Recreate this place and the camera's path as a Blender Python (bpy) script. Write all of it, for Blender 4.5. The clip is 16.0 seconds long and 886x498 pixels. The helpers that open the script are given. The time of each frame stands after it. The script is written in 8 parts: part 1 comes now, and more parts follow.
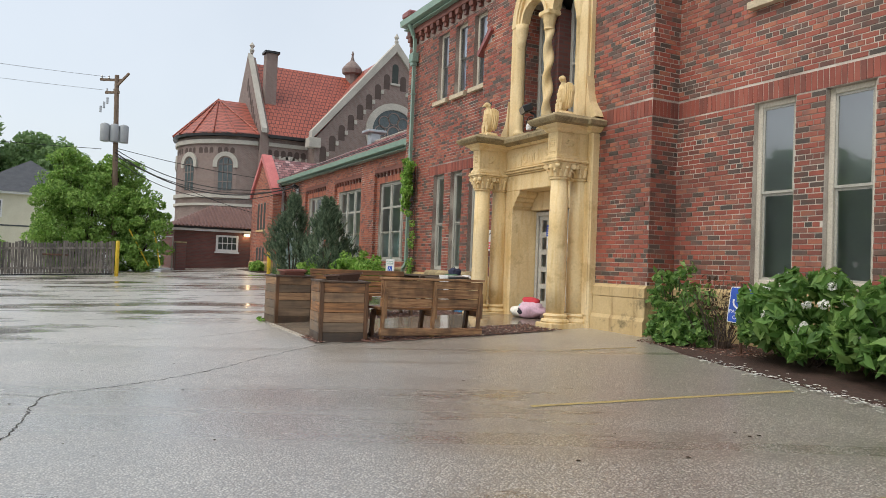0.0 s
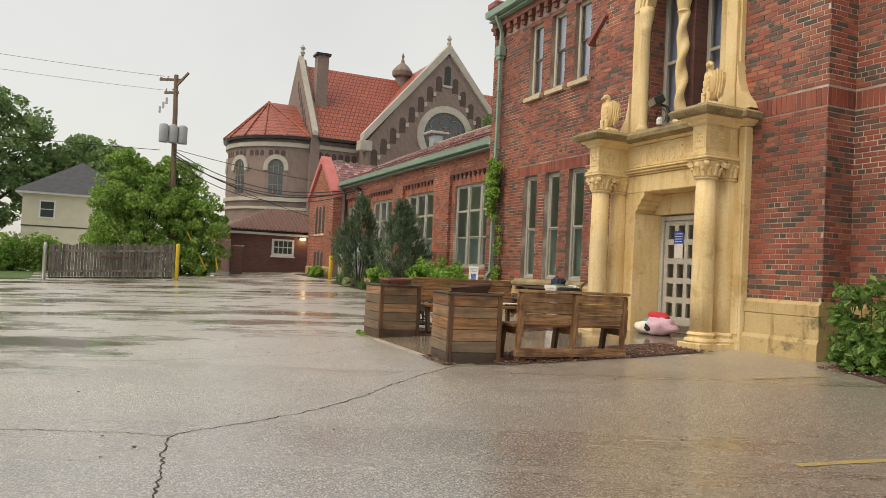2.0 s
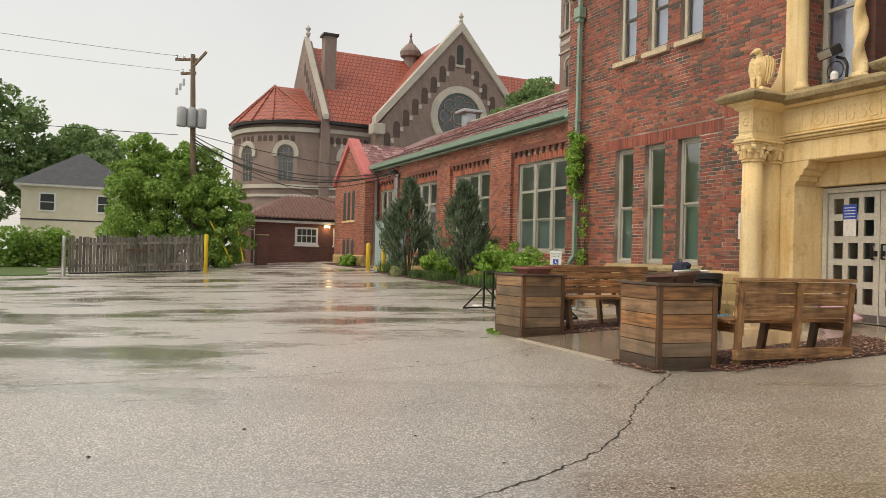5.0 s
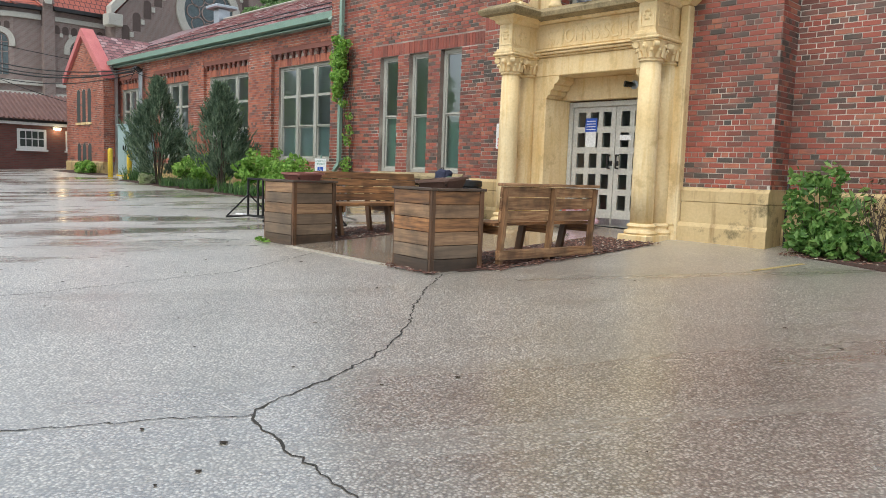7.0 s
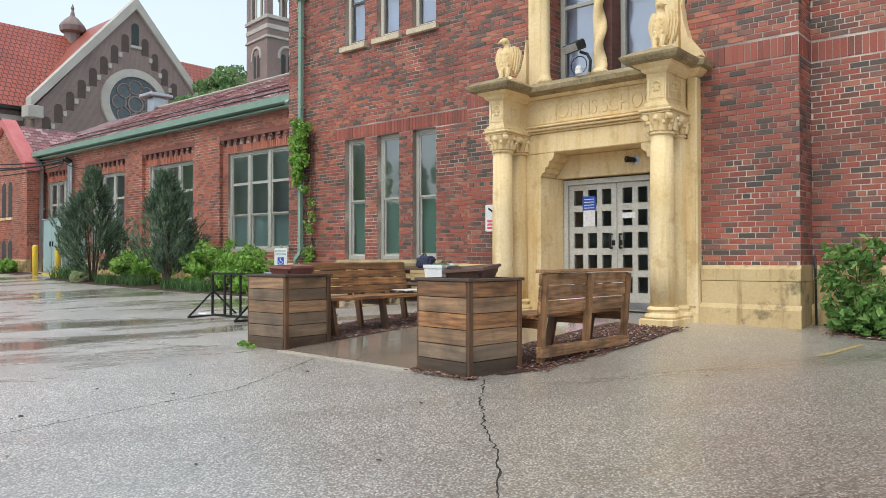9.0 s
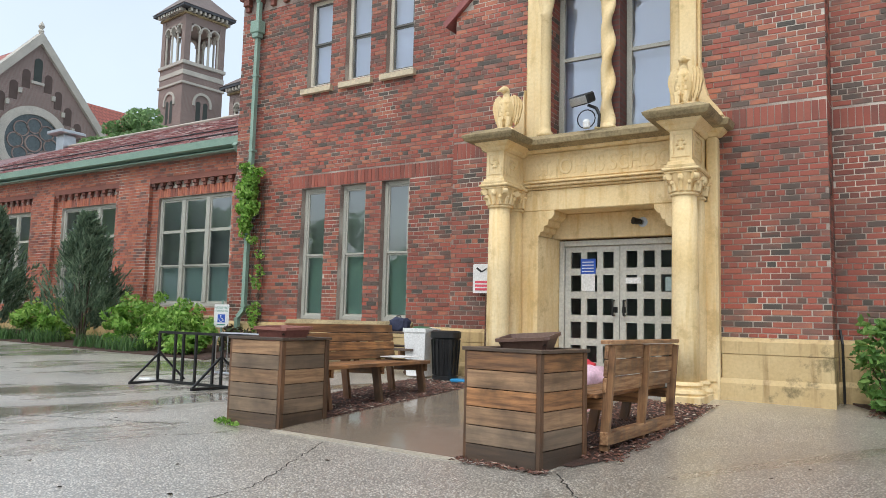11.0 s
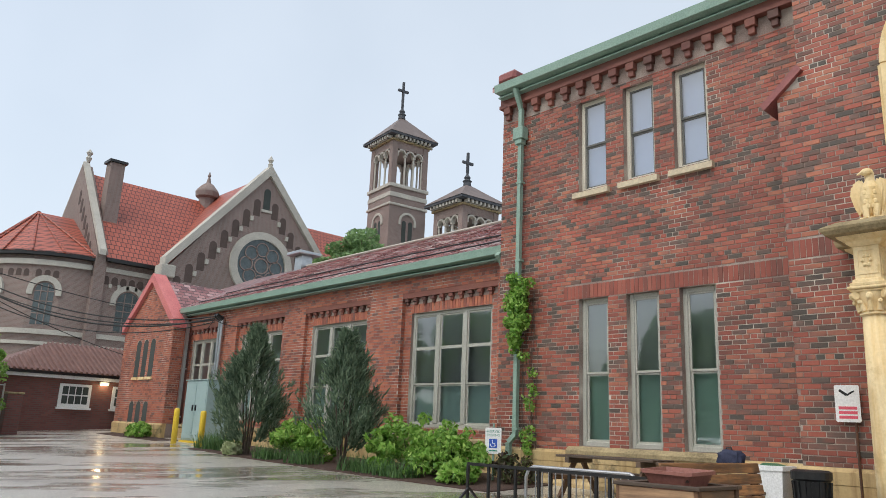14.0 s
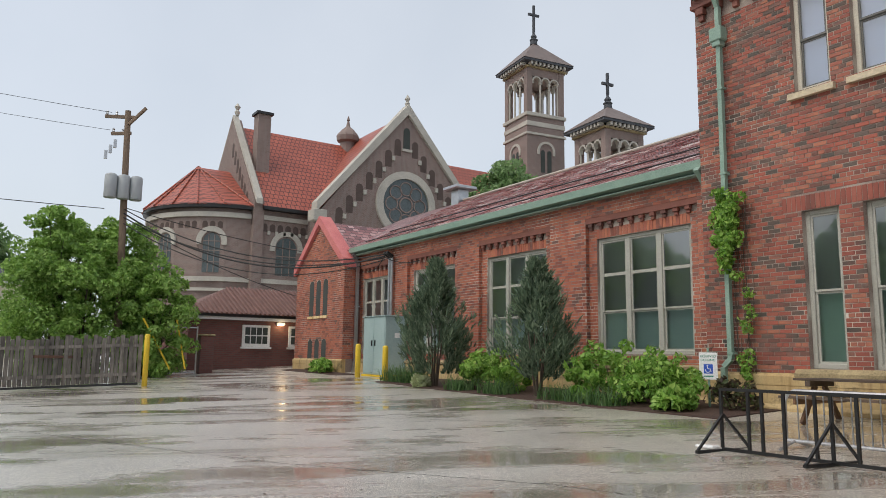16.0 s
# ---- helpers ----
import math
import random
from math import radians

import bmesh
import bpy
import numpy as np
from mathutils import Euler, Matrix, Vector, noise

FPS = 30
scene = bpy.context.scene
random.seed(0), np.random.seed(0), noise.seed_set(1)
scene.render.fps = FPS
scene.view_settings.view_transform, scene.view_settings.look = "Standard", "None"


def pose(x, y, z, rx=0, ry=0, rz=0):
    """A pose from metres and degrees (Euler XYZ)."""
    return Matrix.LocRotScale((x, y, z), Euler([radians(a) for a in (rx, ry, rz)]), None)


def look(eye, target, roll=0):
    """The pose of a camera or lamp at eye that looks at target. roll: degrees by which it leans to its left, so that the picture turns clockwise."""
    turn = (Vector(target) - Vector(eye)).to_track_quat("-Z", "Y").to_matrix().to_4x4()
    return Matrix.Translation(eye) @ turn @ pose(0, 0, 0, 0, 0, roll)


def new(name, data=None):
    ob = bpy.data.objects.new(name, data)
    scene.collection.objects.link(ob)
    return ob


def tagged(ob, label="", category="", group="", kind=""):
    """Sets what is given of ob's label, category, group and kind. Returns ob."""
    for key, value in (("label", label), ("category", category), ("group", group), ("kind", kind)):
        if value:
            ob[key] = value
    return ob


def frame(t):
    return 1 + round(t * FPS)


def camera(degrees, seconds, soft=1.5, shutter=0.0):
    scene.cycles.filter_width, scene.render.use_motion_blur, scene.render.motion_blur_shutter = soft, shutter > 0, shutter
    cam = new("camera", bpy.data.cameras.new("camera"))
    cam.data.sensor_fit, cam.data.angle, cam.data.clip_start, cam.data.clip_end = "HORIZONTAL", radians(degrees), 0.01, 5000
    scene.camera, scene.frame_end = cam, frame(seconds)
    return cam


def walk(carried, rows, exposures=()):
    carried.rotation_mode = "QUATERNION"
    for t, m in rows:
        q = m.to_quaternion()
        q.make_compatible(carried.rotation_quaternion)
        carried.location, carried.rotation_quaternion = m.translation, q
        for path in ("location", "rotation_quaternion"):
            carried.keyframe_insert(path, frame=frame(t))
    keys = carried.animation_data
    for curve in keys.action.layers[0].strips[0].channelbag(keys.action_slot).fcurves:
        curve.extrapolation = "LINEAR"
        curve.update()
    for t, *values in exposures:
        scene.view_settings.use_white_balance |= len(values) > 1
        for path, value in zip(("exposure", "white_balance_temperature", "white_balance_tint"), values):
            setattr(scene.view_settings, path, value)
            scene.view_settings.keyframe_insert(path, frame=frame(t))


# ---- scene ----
cam = camera(61.6, 16.0, 0.75)
PATH = [
    (0, (11.39, -8.959, 1.076), (9.612, -8.044, 1.123), 2.2),
    (0.5, (10.968, -9.098, 1.096), (9.129, -8.317, 1.183), 1.0),
    (1, (10.561, -9.268, 1.073), (8.753, -8.421, 1.187), 0.1),
    (1.5, (10.003, -9.363, 1.093), (8.198, -8.51, 1.203), 1.4),
    (2, (9.52, -9.583, 1.083), (7.702, -8.753, 1.14), 2.8),
    (2.5, (9.081, -9.798, 1.084), (7.202, -9.116, 1.131), 3.2),
    (3, (8.642, -10.022, 1.034), (6.727, -9.446, 1.041), 3.9),
    (3.2, (8.493, -10.109, 1.031), (6.582, -9.521, 1.019), 4.3),
    (5.3, (6.869, -10.852, 1.024), (5.139, -9.85, 1.061), -0.3),
    (5.5, (6.869, -10.873, 1.016), (5.252, -9.696, 1.023), -0.5),
    (6, (6.883, -10.86, 0.996), (5.466, -9.451, 0.9), 0.6),
    (6.5, (6.859, -10.887, 0.98), (5.439, -9.489, 0.812), 1.4),
    (7, (6.752, -10.9, 0.964), (5.325, -9.514, 0.763), 2.0),
    (7.5, (6.479, -10.8, 0.99), (5.273, -9.206, 0.921), -0.6),
    (8, (6.128, -10.82, 0.96), (4.748, -9.381, 0.807), -1.2),
    (8.5, (5.701, -10.834, 0.99), (4.449, -9.276, 0.925), 0.1),
    (9, (5.24, -10.821, 0.998), (3.945, -9.297, 1.023), -0.1),
    (9.2, (5.037, -10.828, 0.968), (3.743, -9.303, 0.993), 0.4),
    (11.3, (3.312, -10.704, 1.02), (2.245, -9.025, 1.23), 1.5),
    (11.5, (3.182, -10.746, 1.012), (2.088, -9.086, 1.223), 1.5),
    (12, (2.772, -10.764, 1.031), (1.729, -9.072, 1.258), 1.2),
    (12.5, (2.413, -10.648, 1.064), (1.542, -8.881, 1.409), 0.5),
    (13, (2.071, -10.714, 1.053), (1.036, -9.04, 1.41), 1.5),
    (13.5, (1.654, -10.78, 1.08), (0.288, -9.349, 1.368), 2.0),
    (14, (1.251, -10.862, 1.149), (-0.169, -9.535, 1.622), 2.4),
    (14.5, (0.919, -11.052, 1.173), (-0.548, -9.8, 1.704), 0.5),
    (15, (0.675, -11.211, 1.124), (-0.81, -9.953, 1.583), 0.4),
    (15.5, (0.423, -11.34, 1.073), (-1.132, -10.143, 1.456), 1.2),
    (16, (0.077, -11.493, 1.07), (-1.578, -10.408, 1.36), 0.8),
]
walk(cam, [(t, look(eye, target, roll)) for t, eye, target, roll in PATH],
     [(0, 0.22, 6700, 10), (0.5, 0.17, 6900, 10), (1.5, 0.15, 7700, 11), (2.5, 0.18, 8000, 11), (3, 0.20, 7800, 12), (5.5, 0.20, 8000, 12), (6.3, 0.40, 7000, 10), (7, 0.46, 6350, 8),
      (9, 0.44, 6250, 8), (11.5, 0.40, 6250, 8), (12.5, 0.38, 6500, 9), (14, 0.25, 6450, 9), (14.5, 0.09, 6400, 9), (16, 0.08, 6700, 11)])


# ---- world and light ----
world = bpy.data.worlds.new("overcast_sky")
scene.world = world
world.use_nodes = True
wn, wl = world.node_tree.nodes, world.node_tree.links
wn.clear()
sky = wn.new("ShaderNodeTexSky")
sky.sky_type, sky.sun_disc = "NISHITA", False
sky.sun_elevation, sky.sun_rotation, sky.air_density, sky.dust_density = radians(50), radians(200), 1.0, 3.0
bg_sky = wn.new("ShaderNodeBackground")
bg_sky.inputs["Strength"].default_value = 0.05
wl.new(sky.outputs[0], bg_sky.inputs["Color"])
tc = wn.new("ShaderNodeTexCoord")
cl = wn.new("ShaderNodeTexNoise")
cl.inputs["Scale"].default_value, cl.inputs["Detail"].default_value = 1.6, 5
wl.new(tc.outputs["Generated"], cl.inputs["Vector"])
cr = wn.new("ShaderNodeValToRGB")
cr.color_ramp.elements[0].position, cr.color_ramp.elements[0].color = 0.3, (0.60, 0.66, 0.72, 1)
cr.color_ramp.elements[1].position, cr.color_ramp.elements[1].color = 0.75, (0.76, 0.81, 0.86, 1)
wl.new(cl.outputs["Fac"], cr.inputs["Fac"])
bg_cloud = wn.new("ShaderNodeBackground")
bg_cloud.inputs["Strength"].default_value = 0.77
wl.new(cr.outputs[0], bg_cloud.inputs["Color"])
add = wn.new("ShaderNodeAddShader")
wl.new(bg_sky.outputs[0], add.inputs[0])
wl.new(bg_cloud.outputs[0], add.inputs[1])
wout = wn.new("ShaderNodeOutputWorld")
wl.new(add.outputs[0], wout.inputs["Surface"])

sun = new("sun", bpy.data.lights.new("sun", "SUN"))
sun.data.energy, sun.data.angle, sun.data.color = 1.5, radians(40), (1.0, 0.97, 0.92)
sun.matrix_world = look((8, -40, 60), (0, 0, 0))


# ---- materials ----
def nodes_of(name):
    m = bpy.data.materials.new(name)
    m.use_nodes = True
    nt = m.node_tree
    return m, nt, nt.nodes["Principled BSDF"]


def N(nt, kind, **kw):
    n = nt.nodes.new(kind)
    for k, v in kw.items():
        n.inputs[k.replace("_", " ")].default_value = v
    return n


def coords(nt, scale=(1, 1, 1), kind="Object"):
    t = nt.nodes.new("ShaderNodeTexCoord")
    mp = nt.nodes.new("ShaderNodeMapping")
    mp.inputs["Scale"].default_value = scale
    nt.links.new(t.outputs[kind], mp.inputs["Vector"])
    return mp.outputs[0]


def ramp(nt, fac, stops, mode="LINEAR"):
    r = nt.nodes.new("ShaderNodeValToRGB")
    r.color_ramp.interpolation = mode
    while len(r.color_ramp.elements) < len(stops):
        r.color_ramp.elements.new(0.5)
    for e, (p, c) in zip(r.color_ramp.elements, stops):
        e.position, e.color = p, (*c, 1)
    nt.links.new(fac, r.inputs["Fac"])
    return r.outputs[0]


def mixc(nt, fac, a, b, mode="MIX"):
    m = nt.nodes.new("ShaderNodeMix")
    m.data_type, m.blend_type = "RGBA", mode
    if isinstance(fac, (int, float)):
        m.inputs[0].default_value = fac
    else:
        nt.links.new(fac, m.inputs[0])
    for s, v in ((6, a), (7, b)):
        if isinstance(v, tuple):
            m.inputs[s].default_value = (*v, 1)
        else:
            nt.links.new(v, m.inputs[s])
    return m.outputs[2]


def bump(nt, bsdf, height, strength=0.3, dist=0.02):
    b = nt.nodes.new("ShaderNodeBump")
    b.inputs["Strength"].default_value, b.inputs["Distance"].default_value = strength, dist
    nt.links.new(height, b.inputs["Height"])
    nt.links.new(b.outputs[0], bsdf.inputs["Normal"])


def noise_fac(nt, vec, scale, detail=4, rough=0.55):
    n = N(nt, "ShaderNodeTexNoise", Scale=scale, Detail=detail, Roughness=rough)
    nt.links.new(vec, n.inputs["Vector"])
    return n.outputs["Fac"]


def plain(name, a, b, scale=6.0, rough=0.7, metal=0.0, bump_s=0.15, fine=60.0, stretch=(1, 1, 1), rough2=None, fm=0.35):
    """Two tones mottled at two scales, with fine relief."""
    m, nt, p = nodes_of(name)
    v = coords(nt, stretch)
    f1, f2 = noise_fac(nt, v, scale), noise_fac(nt, v, fine, 3)
    c = mixc(nt, ramp(nt, f1, [(0.3, (0, 0, 0)), (0.7, (1, 1, 1))]), a, b)
    c = mixc(nt, fm, c, ramp(nt, f2, [(0.3, tuple(x * 0.6 for x in a)), (0.7, tuple(min(1, x * 1.25) for x in b))]))
    nt.links.new(c, p.inputs["Base Color"])
    p.inputs["Metallic"].default_value = metal
    if rough2 is None:
        p.inputs["Roughness"].default_value = rough
    else:
        rr = ramp(nt, f1, [(0.35, (rough,) * 3), (0.65, (rough2,) * 3)])
        nt.links.new(rr, p.inputs["Roughness"])
    bump(nt, p, f2, bump_s, 0.01)
    return m


def brick_mat(name, stops, island, rough=0.62, spread=0.17):
    """Single bricks: each takes its own tone."""
    m, nt, p = nodes_of(name)
    if island:
        src = nt.nodes.new("ShaderNodeNewGeometry").outputs["Random Per Island"]
    else:
        src = nt.nodes.new("ShaderNodeObjectInfo").outputs["Random"]
    geo = nt.nodes.new("ShaderNodeNewGeometry")
    runs = nt.nodes.new("ShaderNodeMapping")
    runs.inputs["Scale"].default_value = (1.1, 1.1, 2.6)
    nt.links.new(geo.outputs["Position"], runs.inputs["Vector"])
    mr = N(nt, "ShaderNodeMapRange")
    nt.links.new(noise_fac(nt, runs.outputs[0], 1.3, 3), mr.inputs["Value"])
    mr.inputs["From Min"].default_value, mr.inputs["From Max"].default_value = 0.25, 0.75
    mr.inputs["To Min"].default_value, mr.inputs["To Max"].default_value = -spread, spread
    ad = nt.nodes.new("ShaderNodeMath")
    ad.use_clamp = True
    nt.links.new(src, ad.inputs[0])
    nt.links.new(mr.outputs[0], ad.inputs[1])
    c = ramp(nt, ad.outputs[0], stops)
    v = coords(nt, (1, 1, 1), "Object")
    f1, f2 = noise_fac(nt, geo.outputs["Position"], 0.55, 4), noise_fac(nt, v, 45, 4)
    c = mixc(nt, 0.5, c, ramp(nt, f1, [(0.35, (0.42, 0.40, 0.40)), (0.6, (1.0, 0.95, 0.92))]), "MULTIPLY")
    c = mixc(nt, 0.35, c, ramp(nt, f2, [(0.3, (0.55, 0.5, 0.5)), (0.7, (1.0, 1.0, 1.0))]), "MULTIPLY")
    nt.links.new(c, p.inputs["Base Color"])
    p.inputs["Roughness"].default_value = rough
    bump(nt, p, f2, 0.5, 0.006)
    return m


BR = [(0.0, (0.085, 0.072, 0.058)), (0.09, (0.125, 0.086, 0.066)), (0.17, (0.20, 0.078, 0.056)), (0.32, (0.32, 0.088, 0.058)), (0.5, (0.41, 0.108, 0.068)), (0.66, (0.35, 0.112, 0.072)),
      (0.78, (0.48, 0.175, 0.10)), (0.86, (0.29, 0.125, 0.09)), (0.93, (0.19, 0.105, 0.08)), (1.0, (0.13, 0.095, 0.075))]
BD = [(0.0, (0.20, 0.07, 0.05)), (0.5, (0.34, 0.085, 0.055)), (1.0, (0.38, 0.12, 0.08))]
M_brick_trim = brick_mat("corbel_brick", [(0.0, (0.13, 0.065, 0.052)), (0.5, (0.23, 0.082, 0.06)), (1.0, (0.29, 0.115, 0.082))], False)
M_brick_soldier = brick_mat("soldier_brick", BD, True)
M_brick = brick_mat("brick_face", BR, True)
M_brick_one = brick_mat("brick_face_single", BR, False)
WR = [(0.0, (0.24, 0.085, 0.06)), (0.3, (0.46, 0.14, 0.085)), (0.6, (0.54, 0.19, 0.105)), (0.85, (0.42, 0.14, 0.09)), (1.0, (0.19, 0.10, 0.08))]
M_brick_wing = brick_mat("wing_brick_face", WR, True)


def mortar_mat():
    m, nt, p = nodes_of("mortar")
    v = coords(nt)
    f = noise_fac(nt, v, 0.9, 5)
    sep = nt.nodes.new("ShaderNodeSeparateXYZ")
    nt.links.new(v, sep.inputs[0])
    east = N(nt, "ShaderNodeMapRange")
    nt.links.new(sep.outputs["X"], east.inputs["Value"])
    east.inputs["From Min"].default_value, east.inputs["From Max"].default_value = 0.5, 3.0
    east.inputs["To Min"].default_value, east.inputs["To Max"].default_value = 0.0, 0.10
    ad = nt.nodes.new("ShaderNodeMath")
    nt.links.new(f, ad.inputs[0])
    nt.links.new(east.outputs[0], ad.inputs[1])
    f = ad.outputs[0]
    c = ramp(nt, f, [(0.44, (0.21, 0.135, 0.11)), (0.58, (0.42, 0.35, 0.29)), (0.66, (0.70, 0.63, 0.54))])
    c = mixc(nt, 0.3, c, ramp(nt, noise_fac(nt, v, 50, 3), [(0.3, (0.15, 0.12, 0.1)), (0.7, (0.6, 0.55, 0.5))]))
    nt.links.new(c, p.inputs["Base Color"])
    p.inputs["Roughness"].default_value = 0.9
    bump(nt, p, noise_fac(nt, v, 90, 3), 0.4, 0.01)
    return m


M_mortar = mortar_mat()


def course_mat(name, c1, c2, mortar, bw, bh, off=0.5, msize=0.012, rough=0.75, wear=0.5):
    """Far brickwork and tiling, where single pieces are too small to see; works on box-mapped metres."""
    m, nt, p = nodes_of(name)
    t = nt.nodes.new("ShaderNodeTexCoord")
    sep = nt.nodes.new("ShaderNodeSeparateXYZ")
    nt.links.new(t.outputs["Object"], sep.inputs[0])
    ad = nt.nodes.new("ShaderNodeMath")
    nt.links.new(sep.outputs["X"], ad.inputs[0])
    nt.links.new(sep.outputs["Y"], ad.inputs[1])
    cb = nt.nodes.new("ShaderNodeCombineXYZ")
    nt.links.new(ad.outputs[0], cb.inputs["X"])
    nt.links.new(sep.outputs["Z"], cb.inputs["Y"])
    b = N(nt, "ShaderNodeTexBrick", Scale=1.0, Mortar_Size=msize, Bias=0.0, Brick_Width=bw, Row_Height=bh)
    b.offset = off
    b.inputs["Color1"].default_value, b.inputs["Color2"].default_value, b.inputs["Mortar"].default_value = (*c1, 1), (*c2, 1), (*mortar, 1)
    nt.links.new(cb.outputs[0], b.inputs["Vector"])
    f = noise_fac(nt, t.outputs["Object"], 0.35, 5)
    c = mixc(nt, wear, b.outputs["Color"], ramp(nt, f, [(0.3, (0.5, 0.48, 0.47)), (0.7, (1.05, 1.0, 1.0))]), "MULTIPLY")
    nt.links.new(c, p.inputs["Base Color"])
    p.inputs["Roughness"].default_value = rough
    bump(nt, p, b.outputs["Fac"], -0.4, 0.02)
    return m


M_church = course_mat("church_brick", (0.20, 0.14, 0.12), (0.26, 0.18, 0.157), (0.29, 0.25, 0.225), 0.23, 0.075)
M_annex = course_mat("annex_brick", (0.15, 0.05, 0.042), (0.21, 0.075, 0.06), (0.13, 0.09, 0.08), 0.23, 0.075)
M_stone_worn = plain("weathered_limestone", (0.15, 0.115, 0.06), (0.42, 0.33, 0.18), 3.5, 0.85, 0, 0.35, 30)


def stained_stone(name, a, b, stain, lichen):
    """Limestone with long rain streaks and blotches of dark growth."""
    m, nt, p = nodes_of(name)
    v = coords(nt)
    f1, f2 = noise_fac(nt, v, 0.9, 5), noise_fac(nt, v, 28, 4)
    c = mixc(nt, ramp(nt, f1, [(0.3, (0, 0, 0)), (0.7, (1, 1, 1))]), a, b)
    streak = noise_fac(nt, coords(nt, (5.0, 5.0, 0.5)), 1.4, 5, 0.65)
    c = mixc(nt, ramp(nt, streak, [(0.50, (0, 0, 0)), (0.68, (0.75, 0.75, 0.75))]), c, stain)
    blot = noise_fac(nt, v, 2.6, 6, 0.7)
    c = mixc(nt, ramp(nt, blot, [(0.56, (0, 0, 0)), (0.66, (0.8, 0.8, 0.8))]), c, lichen)
    c = mixc(nt, 0.3, c, ramp(nt, f2, [(0.3, (0.65, 0.62, 0.58)), (0.7, (1.1, 1.1, 1.1))]), "MULTIPLY")
    nt.links.new(c, p.inputs["Base Color"])
    nt.links.new(ramp(nt, streak, [(0.45, (0.8,) * 3), (0.7, (0.45,) * 3)]), p.inputs["Roughness"])
    bump(nt, p, f2, 0.3, 0.01)
    return m


M_stone = stained_stone("limestone", (0.74, 0.54, 0.255), (0.88, 0.72, 0.44), (0.66, 0.43, 0.15), (0.60, 0.43, 0.20))
M_stone_base = stained_stone("plinth_limestone", (0.45, 0.31, 0.135), (0.62, 0.48, 0.26), (0.25, 0.15, 0.05), (0.14, 0.115, 0.055))
M_sill = plain("sill_stone", (0.48, 0.39, 0.26), (0.62, 0.53, 0.38), 2.5, 0.8, 0, 0.2, 25)
M_stone_grey = plain("pale_grey_stone", (0.36, 0.34, 0.30), (0.52, 0.49, 0.43), 0.8, 0.85, 0, 0.2, 20)
M_green_metal = plain("green_painted_metal", (0.19, 0.30, 0.24), (0.27, 0.38, 0.31), 3, 0.45, 0.0, 0.05, 40)
M_frame = plain("taupe_window_paint", (0.36, 0.355, 0.305), (0.44, 0.43, 0.375), 3, 0.5, 0, 0.05, 40)
# Dark tone paints the shadow line between upper window frames and glass.
M_sash_shade = plain("sash_shade_tone", (0.10, 0.10, 0.09), (0.15, 0.145, 0.13), 3, 0.5, 0, 0.05, 40)
M_frame_tan = plain("tan_window_paint", (0.54, 0.49, 0.40), (0.64, 0.59, 0.49), 3, 0.5, 0, 0.05, 40)
M_door = plain("grey_door_paint", (0.46, 0.45, 0.40), (0.54, 0.53, 0.47), 3, 0.45, 0, 0.05, 30)
M_blind = plain("green_grey_blind", (0.10, 0.165, 0.145), (0.14, 0.21, 0.185), 2, 0.8, 0, 0.02, 30)
# Pale blue that paints the sky's reflection from behind the upper panes.
M_sky_backing = plain("sky_blue_backing", (0.15, 0.185, 0.28), (0.21, 0.25, 0.36), 2, 0.8, 0, 0.02, 30)
# Near-black tone paints the darkness of unlit rooms, also on far window panes.
M_room_dark = plain("room_dark_tone", (0.035, 0.045, 0.04), (0.06, 0.07, 0.065), 1.5, 0.9, 0, 0.02, 20)
M_black = plain("black_metal", (0.012, 0.012, 0.013), (0.03, 0.03, 0.03), 5, 0.4, 0.3, 0.1, 50)
M_steel = plain("galvanised_steel", (0.38, 0.39, 0.40), (0.55, 0.56, 0.57), 4, 0.35, 0.9, 0.05, 60)
M_dull = plain("dull_grey_paint", (0.30, 0.32, 0.33), (0.38, 0.40, 0.41), 3, 0.6, 0, 0.05, 40)
M_white = plain("white_paint", (0.70, 0.70, 0.68), (0.82, 0.82, 0.80), 3, 0.5, 0, 0.05, 40)
M_yellow = plain("yellow_paint", (0.62, 0.42, 0.02), (0.75, 0.52, 0.04), 5, 0.5, 0, 0.1, 40)
M_soil = plain("wet_mulch", (0.025, 0.014, 0.01), (0.085, 0.045, 0.032), 14, 0.8, 0, 1.0, 60)
M_rust = plain("rusty_metal", (0.07, 0.04, 0.03), (0.16, 0.08, 0.05), 8, 0.6, 0.4, 0.2, 60)
M_pot = plain("brown_plastic_pot", (0.13, 0.075, 0.055), (0.17, 0.10, 0.075), 3, 0.45, 0, 0.05, 40)
M_pot_red = plain("faded_red_pot", (0.26, 0.10, 0.075), (0.33, 0.14, 0.11), 3, 0.5, 0, 0.05, 40)
M_red_tile_plain = plain("red_glazed_coping", (0.20, 0.055, 0.05), (0.31, 0.10, 0.09), 2, 0.4, 0, 0.1, 30)
M_pink = plain("faded_red_coping", (0.50, 0.12, 0.12), (0.62, 0.20, 0.18), 2, 0.5, 0, 0.1, 30)
M_cabinet = plain("grey_green_steel", (0.27, 0.37, 0.37), (0.34, 0.44, 0.43), 1.5, 0.45, 0.0, 0.05, 30)
M_wire = plain("black_cable", (0.012, 0.012, 0.012), (0.02, 0.02, 0.02), 5, 0.6)
M_pole = plain("weathered_pole_wood", (0.13, 0.09, 0.06), (0.25, 0.18, 0.13), 3, 0.85, 0, 0.4, 40, (1, 1, 0.1))
M_bark = plain("bark", (0.05, 0.035, 0.025), (0.11, 0.08, 0.06), 6, 0.9, 0, 0.6, 40, (1, 1, 0.3))
M_slate = plain("dark_shingle", (0.045, 0.05, 0.06), (0.085, 0.09, 0.10), 2, 0.85, 0, 0.3, 30)
